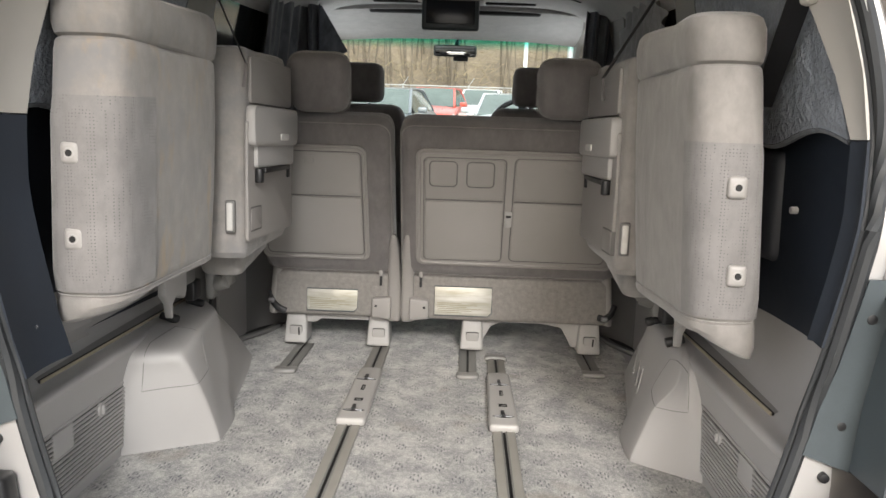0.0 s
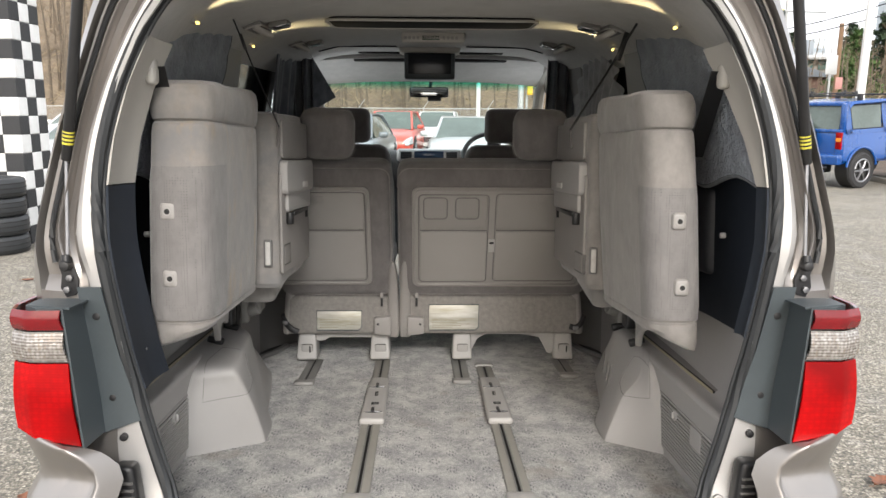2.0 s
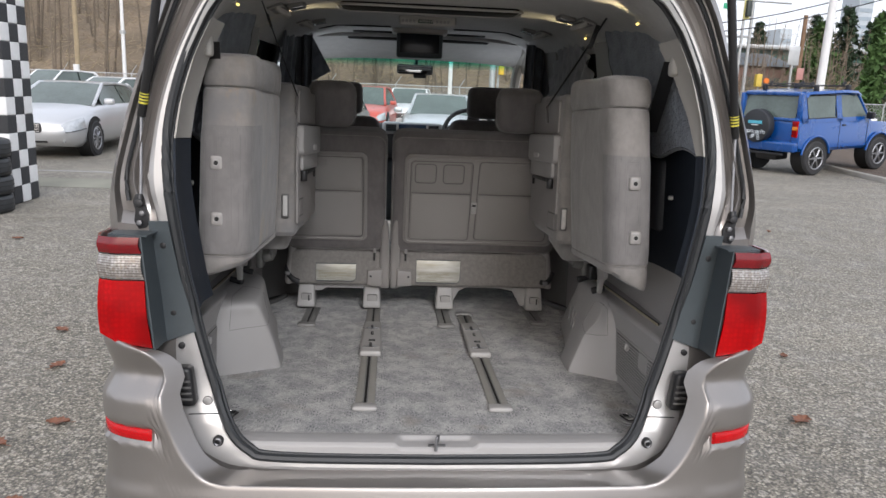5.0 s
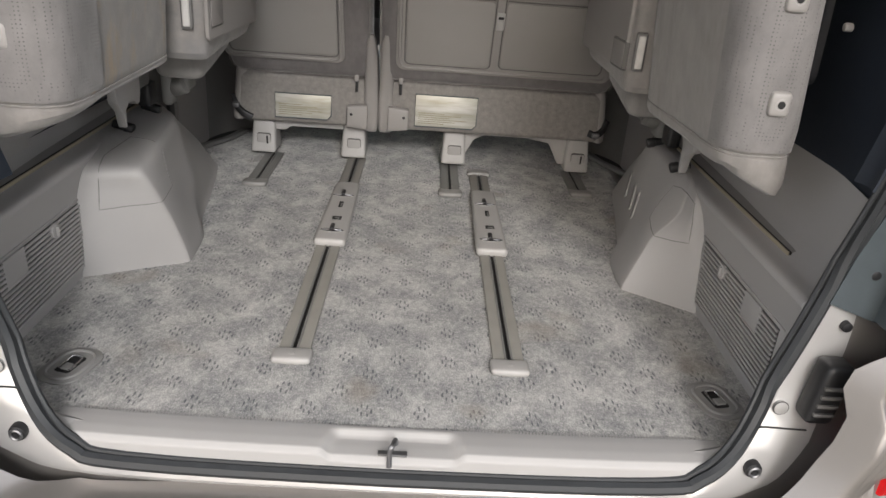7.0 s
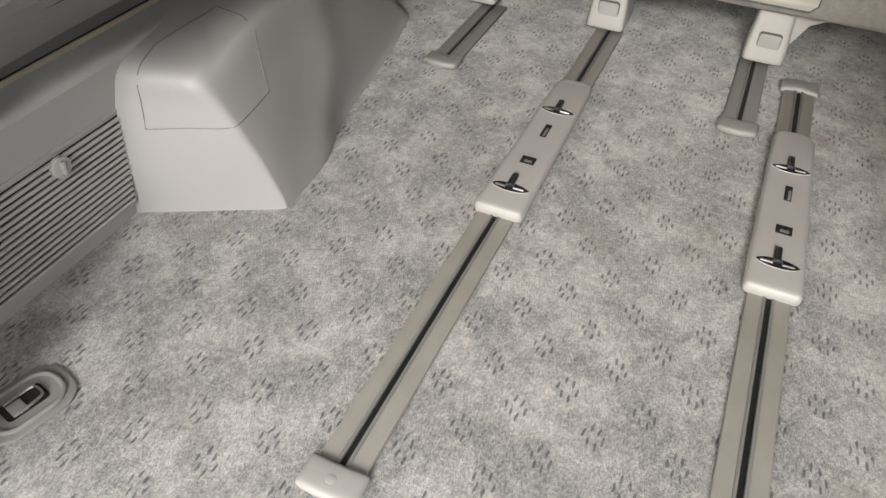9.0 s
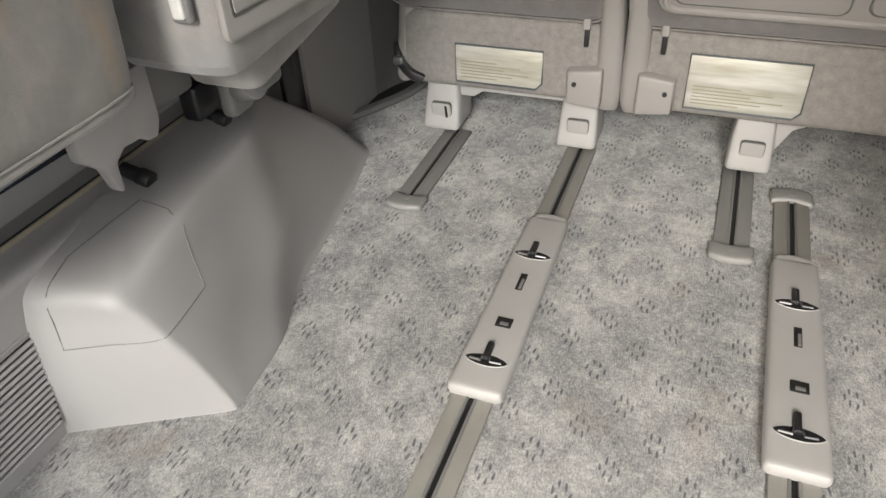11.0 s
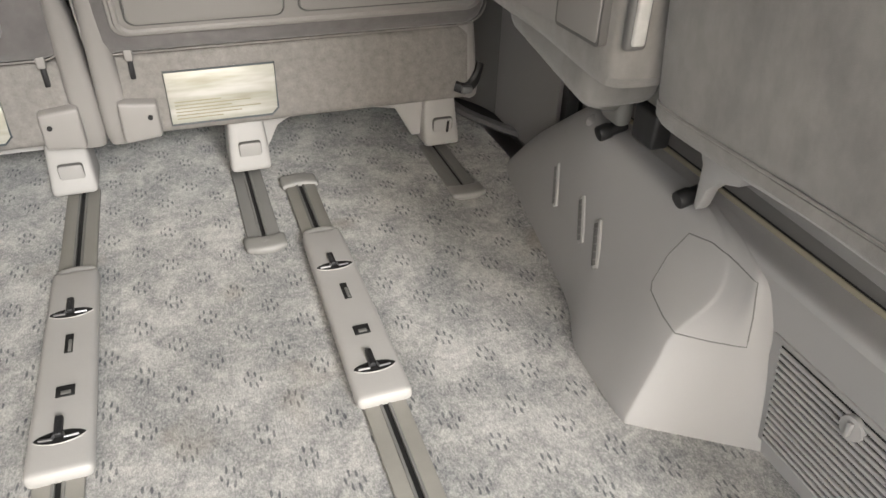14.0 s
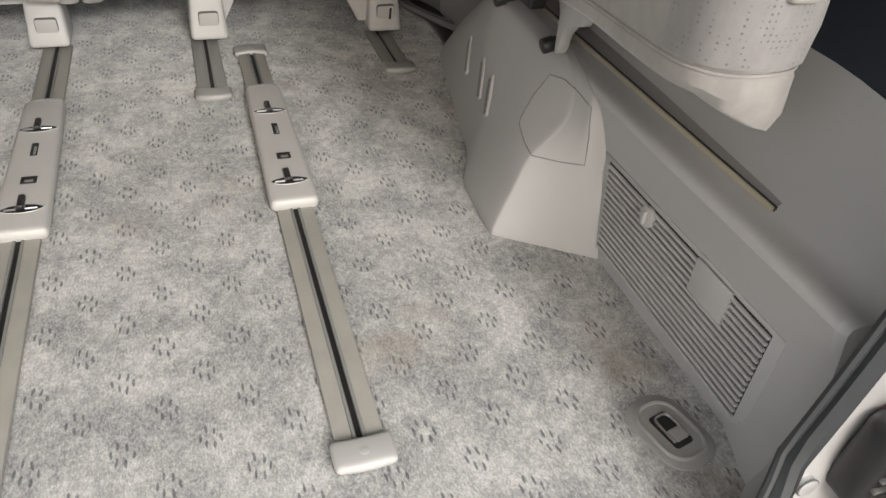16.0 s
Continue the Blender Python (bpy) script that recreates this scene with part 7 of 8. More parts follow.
def off_roader():
    """A small square blue off-roader; x forward."""
    M_BLUE = vary("bright_blue_paint", (0.002, 0.058, 0.25), 0.28, 0.08, 2.0, 300.0, 0.03, Coat_Weight=0.7, Coat_Roughness=0.05)
    c = thing("off_roader", (0, 0, 0), "small bright blue off-roader with a covered spare wheel", "off-roader", where=WORLD)
    hw = 0.76
    body = [(-1.55, 0.62, 1.06, 0.95), (-1.52, 0.50, 1.10, 0.99), (-1.3, 0.48, 1.10, 1.0), (0.55, 0.48, 1.08, 1.0), (0.75, 0.48, 1.04, 0.98), (1.55, 0.50, 0.98, 0.94), (1.68, 0.55, 0.90, 0.88)]
    part("body", loft([[(x, y * hw * k, z) for y, z in ((-0.93, zb), (-1.0, zb + 0.06), (-1.0, zt - 0.05), (-0.96, zt), (0, zt + 0.01), (0.96, zt), (1.0, zt - 0.05), (1.0, zb + 0.06), (0.93, zb))] for x, zb, zt, k in body]),
         M_BLUE, c)
    top = [(-1.49, 1.08), (-1.40, 1.60), (-1.30, 1.665), (-0.2, 1.68), (0.22, 1.655), (0.30, 1.62), (0.70, 1.06)]
    part("roof", loft([[(x, y * hw * k, z) for y, k in ((-1, 1), (-0.95, 1), (0, 1), (0.95, 1), (1, 1)) for z in [zz + (0.0 if abs(y) < 0.97 else -0.05)]] for x, zz, k in
                       ((-1.41, 1.58, 0.86), (-1.33, 1.655, 0.86), (-0.2, 1.68, 0.87), (0.20, 1.655, 0.87), (0.30, 1.60, 0.87))], closed=False, caps=False), M_BLUE, c)
    for s in (-1, 1):
        def wall(u, v, x0, x1, z0, z1):
            x = x0 + (x1 - x0) * u
            z = z0 + (z1 - z0) * v
            return (x, s * hw * (1.0 - 0.14 * (z - 1.08) / 0.55), z)
        for x0, x1, z0, z1 in ((-1.47, -1.30, 1.05, 1.62), (-0.42, -0.24, 1.05, 1.64), (-1.47, 0.62, 1.05, 1.14), (-1.40, 0.26, 1.58, 1.65)):
            part("cab_side", sheet(lambda u, v: wall(u, v, x0, x1, z0, z1), 3, 3, 0.03), M_BLUE, c)
        part("windscreen_post", tube([(0.66, s * hw * 0.98, 1.06), (0.27, s * hw * 0.87, 1.63)], 0.03, 6), M_BLUE, c)
        part("rear_side_window", sheet(lambda u, v: wall(u, v, -1.30, -0.42 - 0.06 * (1 - v), 1.14, 1.58), 4, 3, 0.01), M_CARGLASS, c)
        part("door_window", sheet(lambda u, v: wall(u, v, -0.24, 0.56 - 0.30 * v, 1.14, 1.58), 4, 3, 0.01), M_CARGLASS, c)
        part("window_seal", tube([wall(u, v, -1.30, -0.42, 1.14, 1.58) for u, v in ((0, 0), (1, 0), (1, 1), (0, 1))], 0.012, 6, closed=True), M_BLACK, c)
        part("door_seam", tube([(-0.30, s * (hw + 0.001), 0.52), (-0.30, s * (hw + 0.001), 1.10)], 0.005, 4), M_SLOT, c)
        part("door_seam", tube([(0.60, s * (hw + 0.001), 0.52), (0.62, s * (hw + 0.001), 1.06)], 0.005, 4), M_SLOT, c)
        part("door_handle", rbox((-0.18, s * (hw + 0.006), 0.98), (0.12, 0.02, 0.035), 0.008), M_BLACK, c)
        part("door_mirror", rbox((0.52, s * (hw + 0.10), 1.16), (0.09, 0.16, 0.14), 0.03), M_BLACK, c)
        part("tail_lamp", rbox((-1.535, s * 0.665, 0.93), (0.05, 0.13, 0.32), 0.015), M_RED, c, "red tail lamp")
        part("amber_lens", box((-1.562, s * 0.665, 0.95), (0.004, 0.11, 0.07), 0.001), vary("amber_lens", (0.65, 0.22, 0.02), 0.2, 0.1), c)
        for x in (-1.0, 1.05):
            car_wheel(c, x, s * 0.70, 0.345, 0.20, s, 6)
            arch = [(x + 0.43 * math.cos(radians(a)), s * (hw + 0.012), 0.36 + 0.43 * math.sin(radians(a))) for a in range(10, 171, 16)]
            part("wheel_flare", tube(arch, 0.026, 6), M_BLUE, c)
            part("wheel_housing", cyl((x, s * (hw + 0.004), 0.40), (x, s * (hw - 0.25), 0.40), 0.40, 24), M_SLOT, c)
    part("tailgate_seam", tube([(-1.553, -0.60, 0.60), (-1.553, -0.60, 1.08), (-1.553, 0.60, 1.08), (-1.553, 0.60, 0.60)], 0.006, 4, closed=True), M_SLOT, c)
    part("rear_window", sheet(lambda u, v: (-1.52 + 0.10 * v, -0.62 + 1.24 * u, 1.14 + 0.43 * v), 5, 4, 0.012), M_CARGLASS, c)
    part("rear_frame", merge(box((-1.47, 0.68, 1.35), (0.10, 0.10, 0.55), 0.03), box((-1.47, -0.68, 1.35), (0.10, 0.10, 0.55), 0.03), box((-1.42, 0, 1.61), (0.12, 1.3, 0.08), 0.03), box((-1.51, 0, 1.11), (0.08, 1.42, 0.07), 0.02)), M_BLUE, c)
    part("bumper", rbox((-1.58, 0, 0.58), (0.16, 1.50, 0.20), 0.04), M_BLUE, c)
    part("tow_bar", tube([(-1.60, -0.5, 0.42), (-1.60, 0.5, 0.42)], 0.03, 6), M_BLACK, c)
    part("fuel_tank", rbox((-1.3, 0, 0.36), (0.4, 0.5, 0.16), 0.05), M_BLACK, c)
    sp = part("spare_wheel_cover", cyl((-1.56, 0.12, 0.97), (-1.75, 0.12, 0.97), 0.335, 32, 0.03), vary("black_vinyl", (0.02, 0.022, 0.026), 0.5, 0.2), c, "black vinyl spare wheel cover")
    part("cover_mark", box((-1.756, 0.12, 1.04), (0.004, 0.34, 0.06), 0.001), vary("pale_blue_print", (0.10, 0.42, 0.55), 0.5), sp)
    part("cover_mark", box((-1.756, 0.12, 0.985), (0.004, 0.16, 0.02), 0.001), M_WHITE, sp)
    rnd = random.Random(5)
    for i in range(26):
        yy, zz = 0.12 + rnd.uniform(-0.24, 0.24), 0.97 - rnd.uniform(0.09, 0.27)
        if (yy - 0.12) ** 2 + (zz - 0.97) ** 2 < 0.078:
            pts = [(-1.756, yy + 0.032 * math.cos(2 * math.pi * k / 6 + i), zz + 0.026 * math.sin(2 * math.pi * k / 6 + i)) for k in range(6)]
            part("cover_print", tube(pts, 0.006, 4, closed=True), vary("white_print", (0.6, 0.65, 0.68), 0.5), sp)
    for x in (-0.95, 0.05):
        rk = part("roof_bar", tube([(x, -0.60, 1.75), (x, 0.60, 1.75)], 0.018, 6), M_BLACK, c)
        for s in (-1, 1):
            part("bar_foot", rbox((x, s * 0.60, 1.72), (0.09, 0.08, 0.12), 0.02), M_BLACK, rk)
            part("bike_clamp", merge(cyl((x, s * 0.48, 1.75), (x + 0.05, s * 0.48, 1.83), 0.03, 8), cyl((x - 0.05, s * 0.48, 1.80), (x + 0.08, s * 0.48, 1.80), 0.015, 6)), M_BLACK, rk)
    part("bike_rail", tube([(-1.0, 0.35, 1.79), (0.2, 0.35, 1.79)], 0.014, 6), M_BLACK, c)
    f = Vector((0.914, 0.407)).normalized()
    right = Vector((f.y, -f.x))
    p = Vector((8.91, 13.28)) + f * 1.07 - right * 0.75
    c.matrix_world = Matrix.Translation((p.x, p.y, 0.0)) @ Matrix.Rotation(math.atan2(f.y, f.x), 4, "Z") @ Matrix.Scale(1.07, 4) @ Matrix.Translation((-1.0, 0, 0)) @ Matrix.Rotation(radians(-2.6), 4, "Y") @ Matrix.Translation((1.0, 0, 0))
    return c


off_roader()

# ---------------------------------------------------------------- outside: kerb island, road line, fence
M_CONC = vary("pale_kerb_concrete", (0.30, 0.285, 0.25), 0.9, 0.2, 2.0, 60.0, 0.5, dist=0.006)
M_SOIL = vary("leafy_soil", (0.085, 0.062, 0.045), 1.0, 0.5, 3.0, 25.0, 1.0, dist=0.03)
kerb = [(9.75, 8.0), (9.85, 12.5), (10.35, 15.6), (11.2, 18.0), (12.6, 20.2), (15.0, 23.0), (30.0, 26.0)]
kp = curve_points([(x, y, 0) for x, y in kerb], 4)
isl = loft([[(p.x, p.y, 0.0) for p in kp], [(p.x + 0.015, p.y, 0.085) for p in kp], [(p.x + 0.03, p.y, 0.10) for p in kp], [(p.x + 0.16, p.y, 0.10) for p in kp]], closed=False, caps=False)
solid("kerb", isl, M_CONC, "pale weathered concrete kerb", "kerb", "structure", where=WORLD)
solid("planting_strip", loft([[(p.x + 0.15, p.y, 0.095) for p in kp], [(p.x + 6, p.y - 1, 0.12) for p in kp], [(p.x + 20, p.y - 4, 0.05) for p in kp]], closed=False, caps=False), M_SOIL,
      "bare soil strip with fallen leaves behind the kerb", "soil", "structure", where=WORLD)
M_PALE = vary("worn_white_line", (0.30, 0.30, 0.285), 0.9, 0.3, 4.0, 40.0, 0.3)
solid("road_line", box((-9.0, 10.02, 0.003), (13.0, 0.10, 0.004), 0.0), M_PALE, "worn white line across the car park", "road marking", "structure", where=WORLD)
solid("concrete_gutter", box((-9.5, 8.75, 0.003), (13.0, 0.9, 0.004), 0.0), vary("mossy_concrete", (0.20, 0.195, 0.155), 0.9, 0.3, 1.2, 30.0, 0.5), "mossy concrete strip across the car park", "concrete", "structure", where=WORLD)
rnd = random.Random(11)
leaf_mat = vary("fallen_leaf", (0.17, 0.075, 0.045), 0.8, 0.4, 40.0, 200.0, 0.3)
leaf0 = None
for i, (x, y) in enumerate([(-1.78, 1.03), (-2.12, 2.47), (-1.61, 1.23), (-1.9, 1.9), (-3.1, 3.4), (-2.5, 1.6), (1.9, 1.3), (2.3, 2.2), (2.0, 3.0), (3.2, 4.6), (2.7, 5.4), (-1.5, 0.6), (4.4, 6.4), (-3.6, 5.0)]):
    m = Matrix.Translation((x, y, 0.004)) @ Matrix.Rotation(rnd.uniform(0, 6.3), 4, "Z") @ Matrix.Scale(rnd.uniform(0.6, 1.1), 4)
    if leaf0 is None:
        leaf0 = thing("fallen_leaf", (0, 0, 0), "curled brown leaf fallen on the asphalt", "leaf", "fallen leaves", where=WORLD)
        part("blade", sheet(lambda u, v: (0.13 * (u - 0.5), 0.085 * math.sin(math.pi * u) ** 0.8 * (v - 0.5) * (1 + 0.35 * math.sin(u * 19)), 0.004 + 0.028 * abs(v - 0.5) + 0.018 * (u - 0.5) ** 2), 12, 4), leaf_mat, leaf0)
        part("stalk", tube([(-0.065, 0, 0.006), (-0.10, 0.008, 0.012)], 0.0018, 5), leaf_mat, leaf0)
        leaf0.matrix_world = m
    else:
        copy_thing(leaf0, m)

M_GALV = vary("galvanised_steel", (0.42, 0.43, 0.43), 0.45, 0.12, 6.0, 80.0, 0.1, metal=0.5)


def mesh_material():
    m = material("chain_link_mesh", (0.35, 0.36, 0.36), 0.5, 0.6)
    n, l, b = nodes_of(m)
    co = n.new("ShaderNodeTexCoord")
    mp = n.new("ShaderNodeMapping")
    mp.inputs["Rotation"].default_value = (0, radians(45), 0)
    mp.inputs["Scale"].default_value = (14, 14, 14)
    l.new(co.outputs["Object"], mp.inputs[0])
    ck = n.new("ShaderNodeTexBrick")
    ck.offset = 0
    ck.inputs["Mortar Size"].default_value = 0.03
    ck.inputs["Scale"].default_value = 1.0
    ck.inputs["Brick Width"].default_value, ck.inputs["Row Height"].default_value = 0.5, 0.5
    mp2 = n.new("ShaderNodeMapping")
    mp2.inputs["Rotation"].default_value = (radians(90), 0, 0)
    l.new(mp.outputs[0], mp2.inputs[0])
    l.new(mp2.outputs[0], ck.inputs[0])
    l.new(ck.outputs["Fac"], b.inputs["Alpha"])
    return m


fence = thing("chain_link_fence", (0, 33, 0), "galvanised chain-link fence along the back of the lot", "fence", where=WORLD)
part("mesh", sheet(lambda u, v: (-45 + 100 * u, 33.0, 0.03 + 1.50 * v), 2, 1), mesh_material(), fence)
part("top_rail", tube([(-45, 33, 1.56), (55, 33, 1.56)], 0.024, 6), M_GALV, fence)
for i in range(34):
    part("post", merge(cyl((-45 + 3 * i, 33.02, 0), (-45 + 3 * i, 33.02, 1.6), 0.03, 6), tube([(-45 + 3 * i, 33.02, 1.58), (-44.75 + 3 * i, 33.0, 1.95)], 0.016, 5)), M_GALV, fence)

# ---------------------------------------------------------------- outside: poles, signals, signs
def pole(name, x, y, h, r0, r1, mat, label, cat, lean=0.0):
    p = thing(name, (x, y, 0), label, cat, where=WORLD)
    part("shaft", tube([(x, y, 0), (x + lean * h * 0.5, y, h * 0.5), (x + lean * h, y, h)], [r0, (r0 + r1) / 2, r1], 12), mat, p)
    return p


M_WHITEPOLE = vary("white_painted_steel", (0.66, 0.66, 0.65), 0.45, 0.06, 3.0, 60.0, 0.1)
M_WOODPOLE = vary("weathered_pole_wood", (0.30, 0.24, 0.15), 0.9, 0.2, 3.0, 60.0, 0.5)
M_WOODPOLE2 = vary("brown_pole_wood", (0.20, 0.125, 0.075), 0.9, 0.2, 3.0, 60.0, 0.5)
wp = pole("utility_pole", -15.3, 35.4, 9.0, 0.12, 0.10, M_WOODPOLE, "tall weathered wooden utility pole", "utility pole")
for bx, bw in ((-15.52, 0.28), (-15.06, 0.34)):
    part("box", rbox((bx, 35.2, 5.75), (bw, 0.2, 0.42), 0.03), M_GALV, wp)
part("foot_marker", cyl((-15.3, 35.2, 1.55), (-15.3, 35.2, 1.9), 0.14, 10), M_WHITEPOLE, wp)
lp = pole("street_lamp", -12.98, 35.0, 6.5, 0.10, 0.07, M_WHITEPOLE, "white steel lot lamp with a flat head", "street lamp")
part("head", rbox((-13.35, 34.9, 6.5), (0.75, 0.35, 0.16), 0.04), M_WHITEPOLE, lp)
part("collar", cyl((-12.98, 35, 3.4), (-12.98, 35, 3.55), 0.14, 10), M_GALV, lp)
pole("lamp_post", 2.35, 30.5, 11.0, 0.09, 0.08, M_WHITEPOLE, "tall white steel lamp post beyond the cars", "lamp post")
pole("lamp_post", 4.65, 34.0, 9.0, 0.15, 0.12, M_GALV, "grey steel signal post beyond the fence", "lamp post")
big = pole("power_pole", 18.75, 30.0, 13.0, 0.18, 0.15, M_WHITEPOLE, "thick white power pole leaning a little", "power pole", 0.012)
part("cross_arm", tube([(17.9, 30, 6.75), (21.6, 30, 6.72)], 0.03, 6), M_GALV, big)
sg = pole("traffic_signal", 22.0, 45.0, 9.5, 0.10, 0.08, M_GALV, "traffic signal with a yellow backboard on a mast", "traffic light")
part("head", rbox((22.1, 44.7, 7.15), (0.30, 0.3, 1.0), 0.05), vary("dark_signal_box", (0.03, 0.04, 0.035), 0.5), sg)
part("backboard", box((22.1, 44.9, 7.15), (0.46, 0.04, 1.3), 0.02), vary("yellow_board", (0.62, 0.58, 0.25), 0.5), sg)
part("street_sign", box((20.9, 44.8, 7.25), (0.8, 0.03, 0.35), 0.01), vary("green_sign", (0.02, 0.30, 0.16), 0.5), sg, "small green street sign")
part("mast_arm", tube([(17.5, 45, 7.75), (25.0, 45, 7.6)], 0.06, 6), M_GALV, sg)
s2 = pole("street_lamp", 23.0, 46.0, 9.0, 0.13, 0.09, M_GALV, "tall grey street lamp with a curved arm", "street lamp")
part("arm", tube(curve_points([(23.0, 46, 8.9), (23.3, 46, 9.8), (24.1, 46, 10.2), (24.6, 46, 10.1)], 5), 0.06, 6), M_GALV, s2)
part("cross_bar", tube([(20.0, 46, 5.5), (23.0, 46, 5.55)], 0.08, 6), M_GALV, s2)
cs = thing("crossing_signal", (22.0, 42.0, 0), "yellow pedestrian signal with an orange lamp", "traffic light", where=WORLD)
part("shaft", cyl((22.0, 42.0, 0), (22.0, 42.0, 2.9), 0.06, 8), M_GALV, cs)
part("head", rbox((21.85, 41.8, 2.7), (0.36, 0.3, 0.75), 0.04), vary("signal_yellow", (0.55, 0.40, 0.06), 0.5), cs)
part("lamp", cyl((22.3, 41.75, 2.7), (22.3, 41.62, 2.7), 0.16, 12), vary("orange_lamp", (0.7, 0.18, 0.02), 0.4), cs)
ts = pole("road_sign", 17.35, 30.0, 3.9, 0.045, 0.045, M_GALV, "back of a square road sign on a post", "road sign")
part("plate", rbox((17.35, 29.93, 3.5), (0.50, 0.02, 0.80), 0.01), M_GALV, ts)
part("small_plate", box((17.95, 30.3, 2.75), (0.3, 0.02, 0.5), 0.01), vary("faded_notice", (0.4, 0.2, 0.18), 0.6), ts)
pole("utility_pole", 24.4, 42.0, 6.6, 0.14, 0.12, M_WOODPOLE2, "brown wooden utility pole by the road", "utility pole")
wire = thing("power_line", (10, 40, 9), "dark overhead power lines along the road", "power line", where=WORLD)
for z0, z1 in ((5.2, 10.5), (4.7, 9.7)):
    part("cable", tube(curve_points([(8, 44, z0 + 0.5), (20, 40, z0 + 0.8), (34, 34, z1)], 8), 0.03, 5), M_BLACK, wire)
ysig = pole("traffic_signal", 5.5, 38.0, 4.2, 0.07, 0.06, M_GALV, "yellow traffic signal beyond the fence", "traffic light")
part("head", rbox((5.62, 37.8, 2.62), (0.28, 0.3, 0.65), 0.04), vary("signal_yellow_paint", (0.65, 0.42, 0.04), 0.5), ysig)

# ---------------------------------------------------------------- outside: buildings
M_WALLB = vary("beige_render", (0.30, 0.285, 0.26), 0.85, 0.08, 0.5, 20.0, 0.2)
M_BRICKRED = vary("dull_red_brick", (0.19, 0.115, 0.095), 0.9, 0.12, 0.5, 20.0, 0.3)
ob1 = thing("office_building", (44, 74, 0), "low office building with green glass bands", "office building", where=WORLD)
part("wall", box((45, 76, 3.3), (30, 8, 6.6), 0.05), M_WALLB, ob1)
part("roof", box((45, 75.6, 6.75), (31, 9.4, 0.4), 0.05), M_GALV, ob1)
for fl in range(3):
    for i in range(10):
        part("window", box((31.5 + 3 * i, 71.9, 2.2 + 2.0 * fl), (2.6, 0.2, 1.1), 0.03), vary("green_office_glass", (0.10, 0.17, 0.15), 0.15, 0.25, 0.4, 5.0, 0.0), ob1)
for fl in range(3):
    part("spandrel", box((45, 71.85, 1.2 + 2.0 * fl), (30, 0.3, 0.5), 0.02), M_WALLB, ob1)
hs = thing("brick_building", (31, 66, 0), "dull brick building behind bare trees", "building", where=WORLD)
part("wall", box((31.5, 68, 2.3), (10, 6, 4.6), 0.05), M_BRICKRED, hs)
part("roof", loft([[(26, 64.6, 4.6), (37, 64.6, 4.6), (37, 71.4, 4.6), (26, 71.4, 4.6)], [(27.5, 67.9, 5.9), (35.5, 67.9, 5.9), (35.5, 68.1, 5.9), (27.5, 68.1, 5.9)]]), M_SLATE, hs)
for i in range(4):
    w = part("window", box((28 + 2.3 * i, 64.95, 2.9), (1.2, 0.12, 1.4), 0.02), M_CARGLASS, hs)
    part("frame", box((28 + 2.3 * i, 64.9, 2.15), (1.4, 0.16, 0.1), 0.02), M_WHITEPOLE, w)
for k, (x, h, w) in enumerate(((190, 46, 6), (158, 30, 5))):
    tw = thing("tower_block", (x, 300, 0), "distant pale grey tower block", "tower block", "distant towers", where=WORLD)
    part("wall", box((x, 300, h / 2), (w, 12, h), 0.1), vary("hazy_concrete", (0.40, 0.44, 0.47), 0.8, 0.08, 0.2, 2.0, 0.0), tw)
    for fl in range(int(h / 3.4)):
        part("window_band", box((x, 293.9, 2.4 + 3.3 * fl), (w * 0.9, 0.2, 1.5), 0.0), vary("hazy_glass", (0.28, 0.33, 0.37), 0.3, 0.1, 0.5, 2.0, 0.0), tw)

# ---------------------------------------------------------------- outside: woods
M_BARK = vary("grey_brown_bark", (0.15, 0.122, 0.092), 0.95, 0.3, 0.8, 20.0, 0.4)
M_TWIG = vary("brown_twigs", (0.215, 0.17, 0.122), 0.95, 0.35, 0.5, 10.0, 0.0)
M_HILL = vary("brown_leaf_litter_bank", (0.185, 0.145, 0.10), 1.0, 0.45, 0.35, 4.0, 0.8, dist=0.2)


def hill_h(x, y):
    k = max(0.0, min(1.0, (y - 38) / 40))
    left = 1.0 if x < 4 else max(0.10, 1.0 - (x - 4) / 18)
    return -0.05 + 19.0 * k * left + 0.6 * math.sin(x * 0.21) * k + 0.4 * math.sin(x * 0.53 + y * 0.3) * k


solid("bank", sheet(lambda u, v: (-90 + 190 * u, 38 + 60 * v, hill_h(-90 + 190 * u, 38 + 60 * v)), 90, 24), M_HILL, "brown wooded bank behind the lot", "bank", "structure", where=WORLD, sharp=180)


class Raw:
    """Vertices and faces of many thin limbs in one mesh."""

    def __init__(self):
        self.v, self.f = [], []

    def limb(self, a, b, r0, r1, n=4):
        a, b = Vector(a), Vector(b)
        d = (b - a).normalized()
        s = d.cross(Vector((0.3, 1, 0.1))).normalized()
        u = s.cross(d)
        base = len(self.v)
        for p, r in ((a, r0), (b, r1)):
            for k in range(n):
                t = 2 * math.pi * k / n
                self.v.append(tuple(p + (s * math.cos(t) + u * math.sin(t)) * r))
        for k in range(n):
            j = (k + 1) % n
            self.f.append((base + k, base + j, base + n + j, base + n + k))

    def leaf(self, p, size, rnd):
        d = Vector((rnd.uniform(-1, 1), rnd.uniform(-1, 1), rnd.uniform(-1, 1))).normalized()
        e = d.cross(Vector((rnd.uniform(-1, 1), rnd.uniform(-1, 1), 1))).normalized()
        base = len(self.v)
        p = Vector(p)
        for q in (p - d * size, p + e * size * 0.5, p + d * size, p - e * size * 0.5):
            self.v.append(tuple(q))
        self.f.append((base, base + 1, base + 2, base + 3))

    def mesh(self, name, mat):
        me = bpy.data.meshes.new(name)
        me.from_pydata(self.v, [], self.f)
        me.materials.append(mat)
        return me


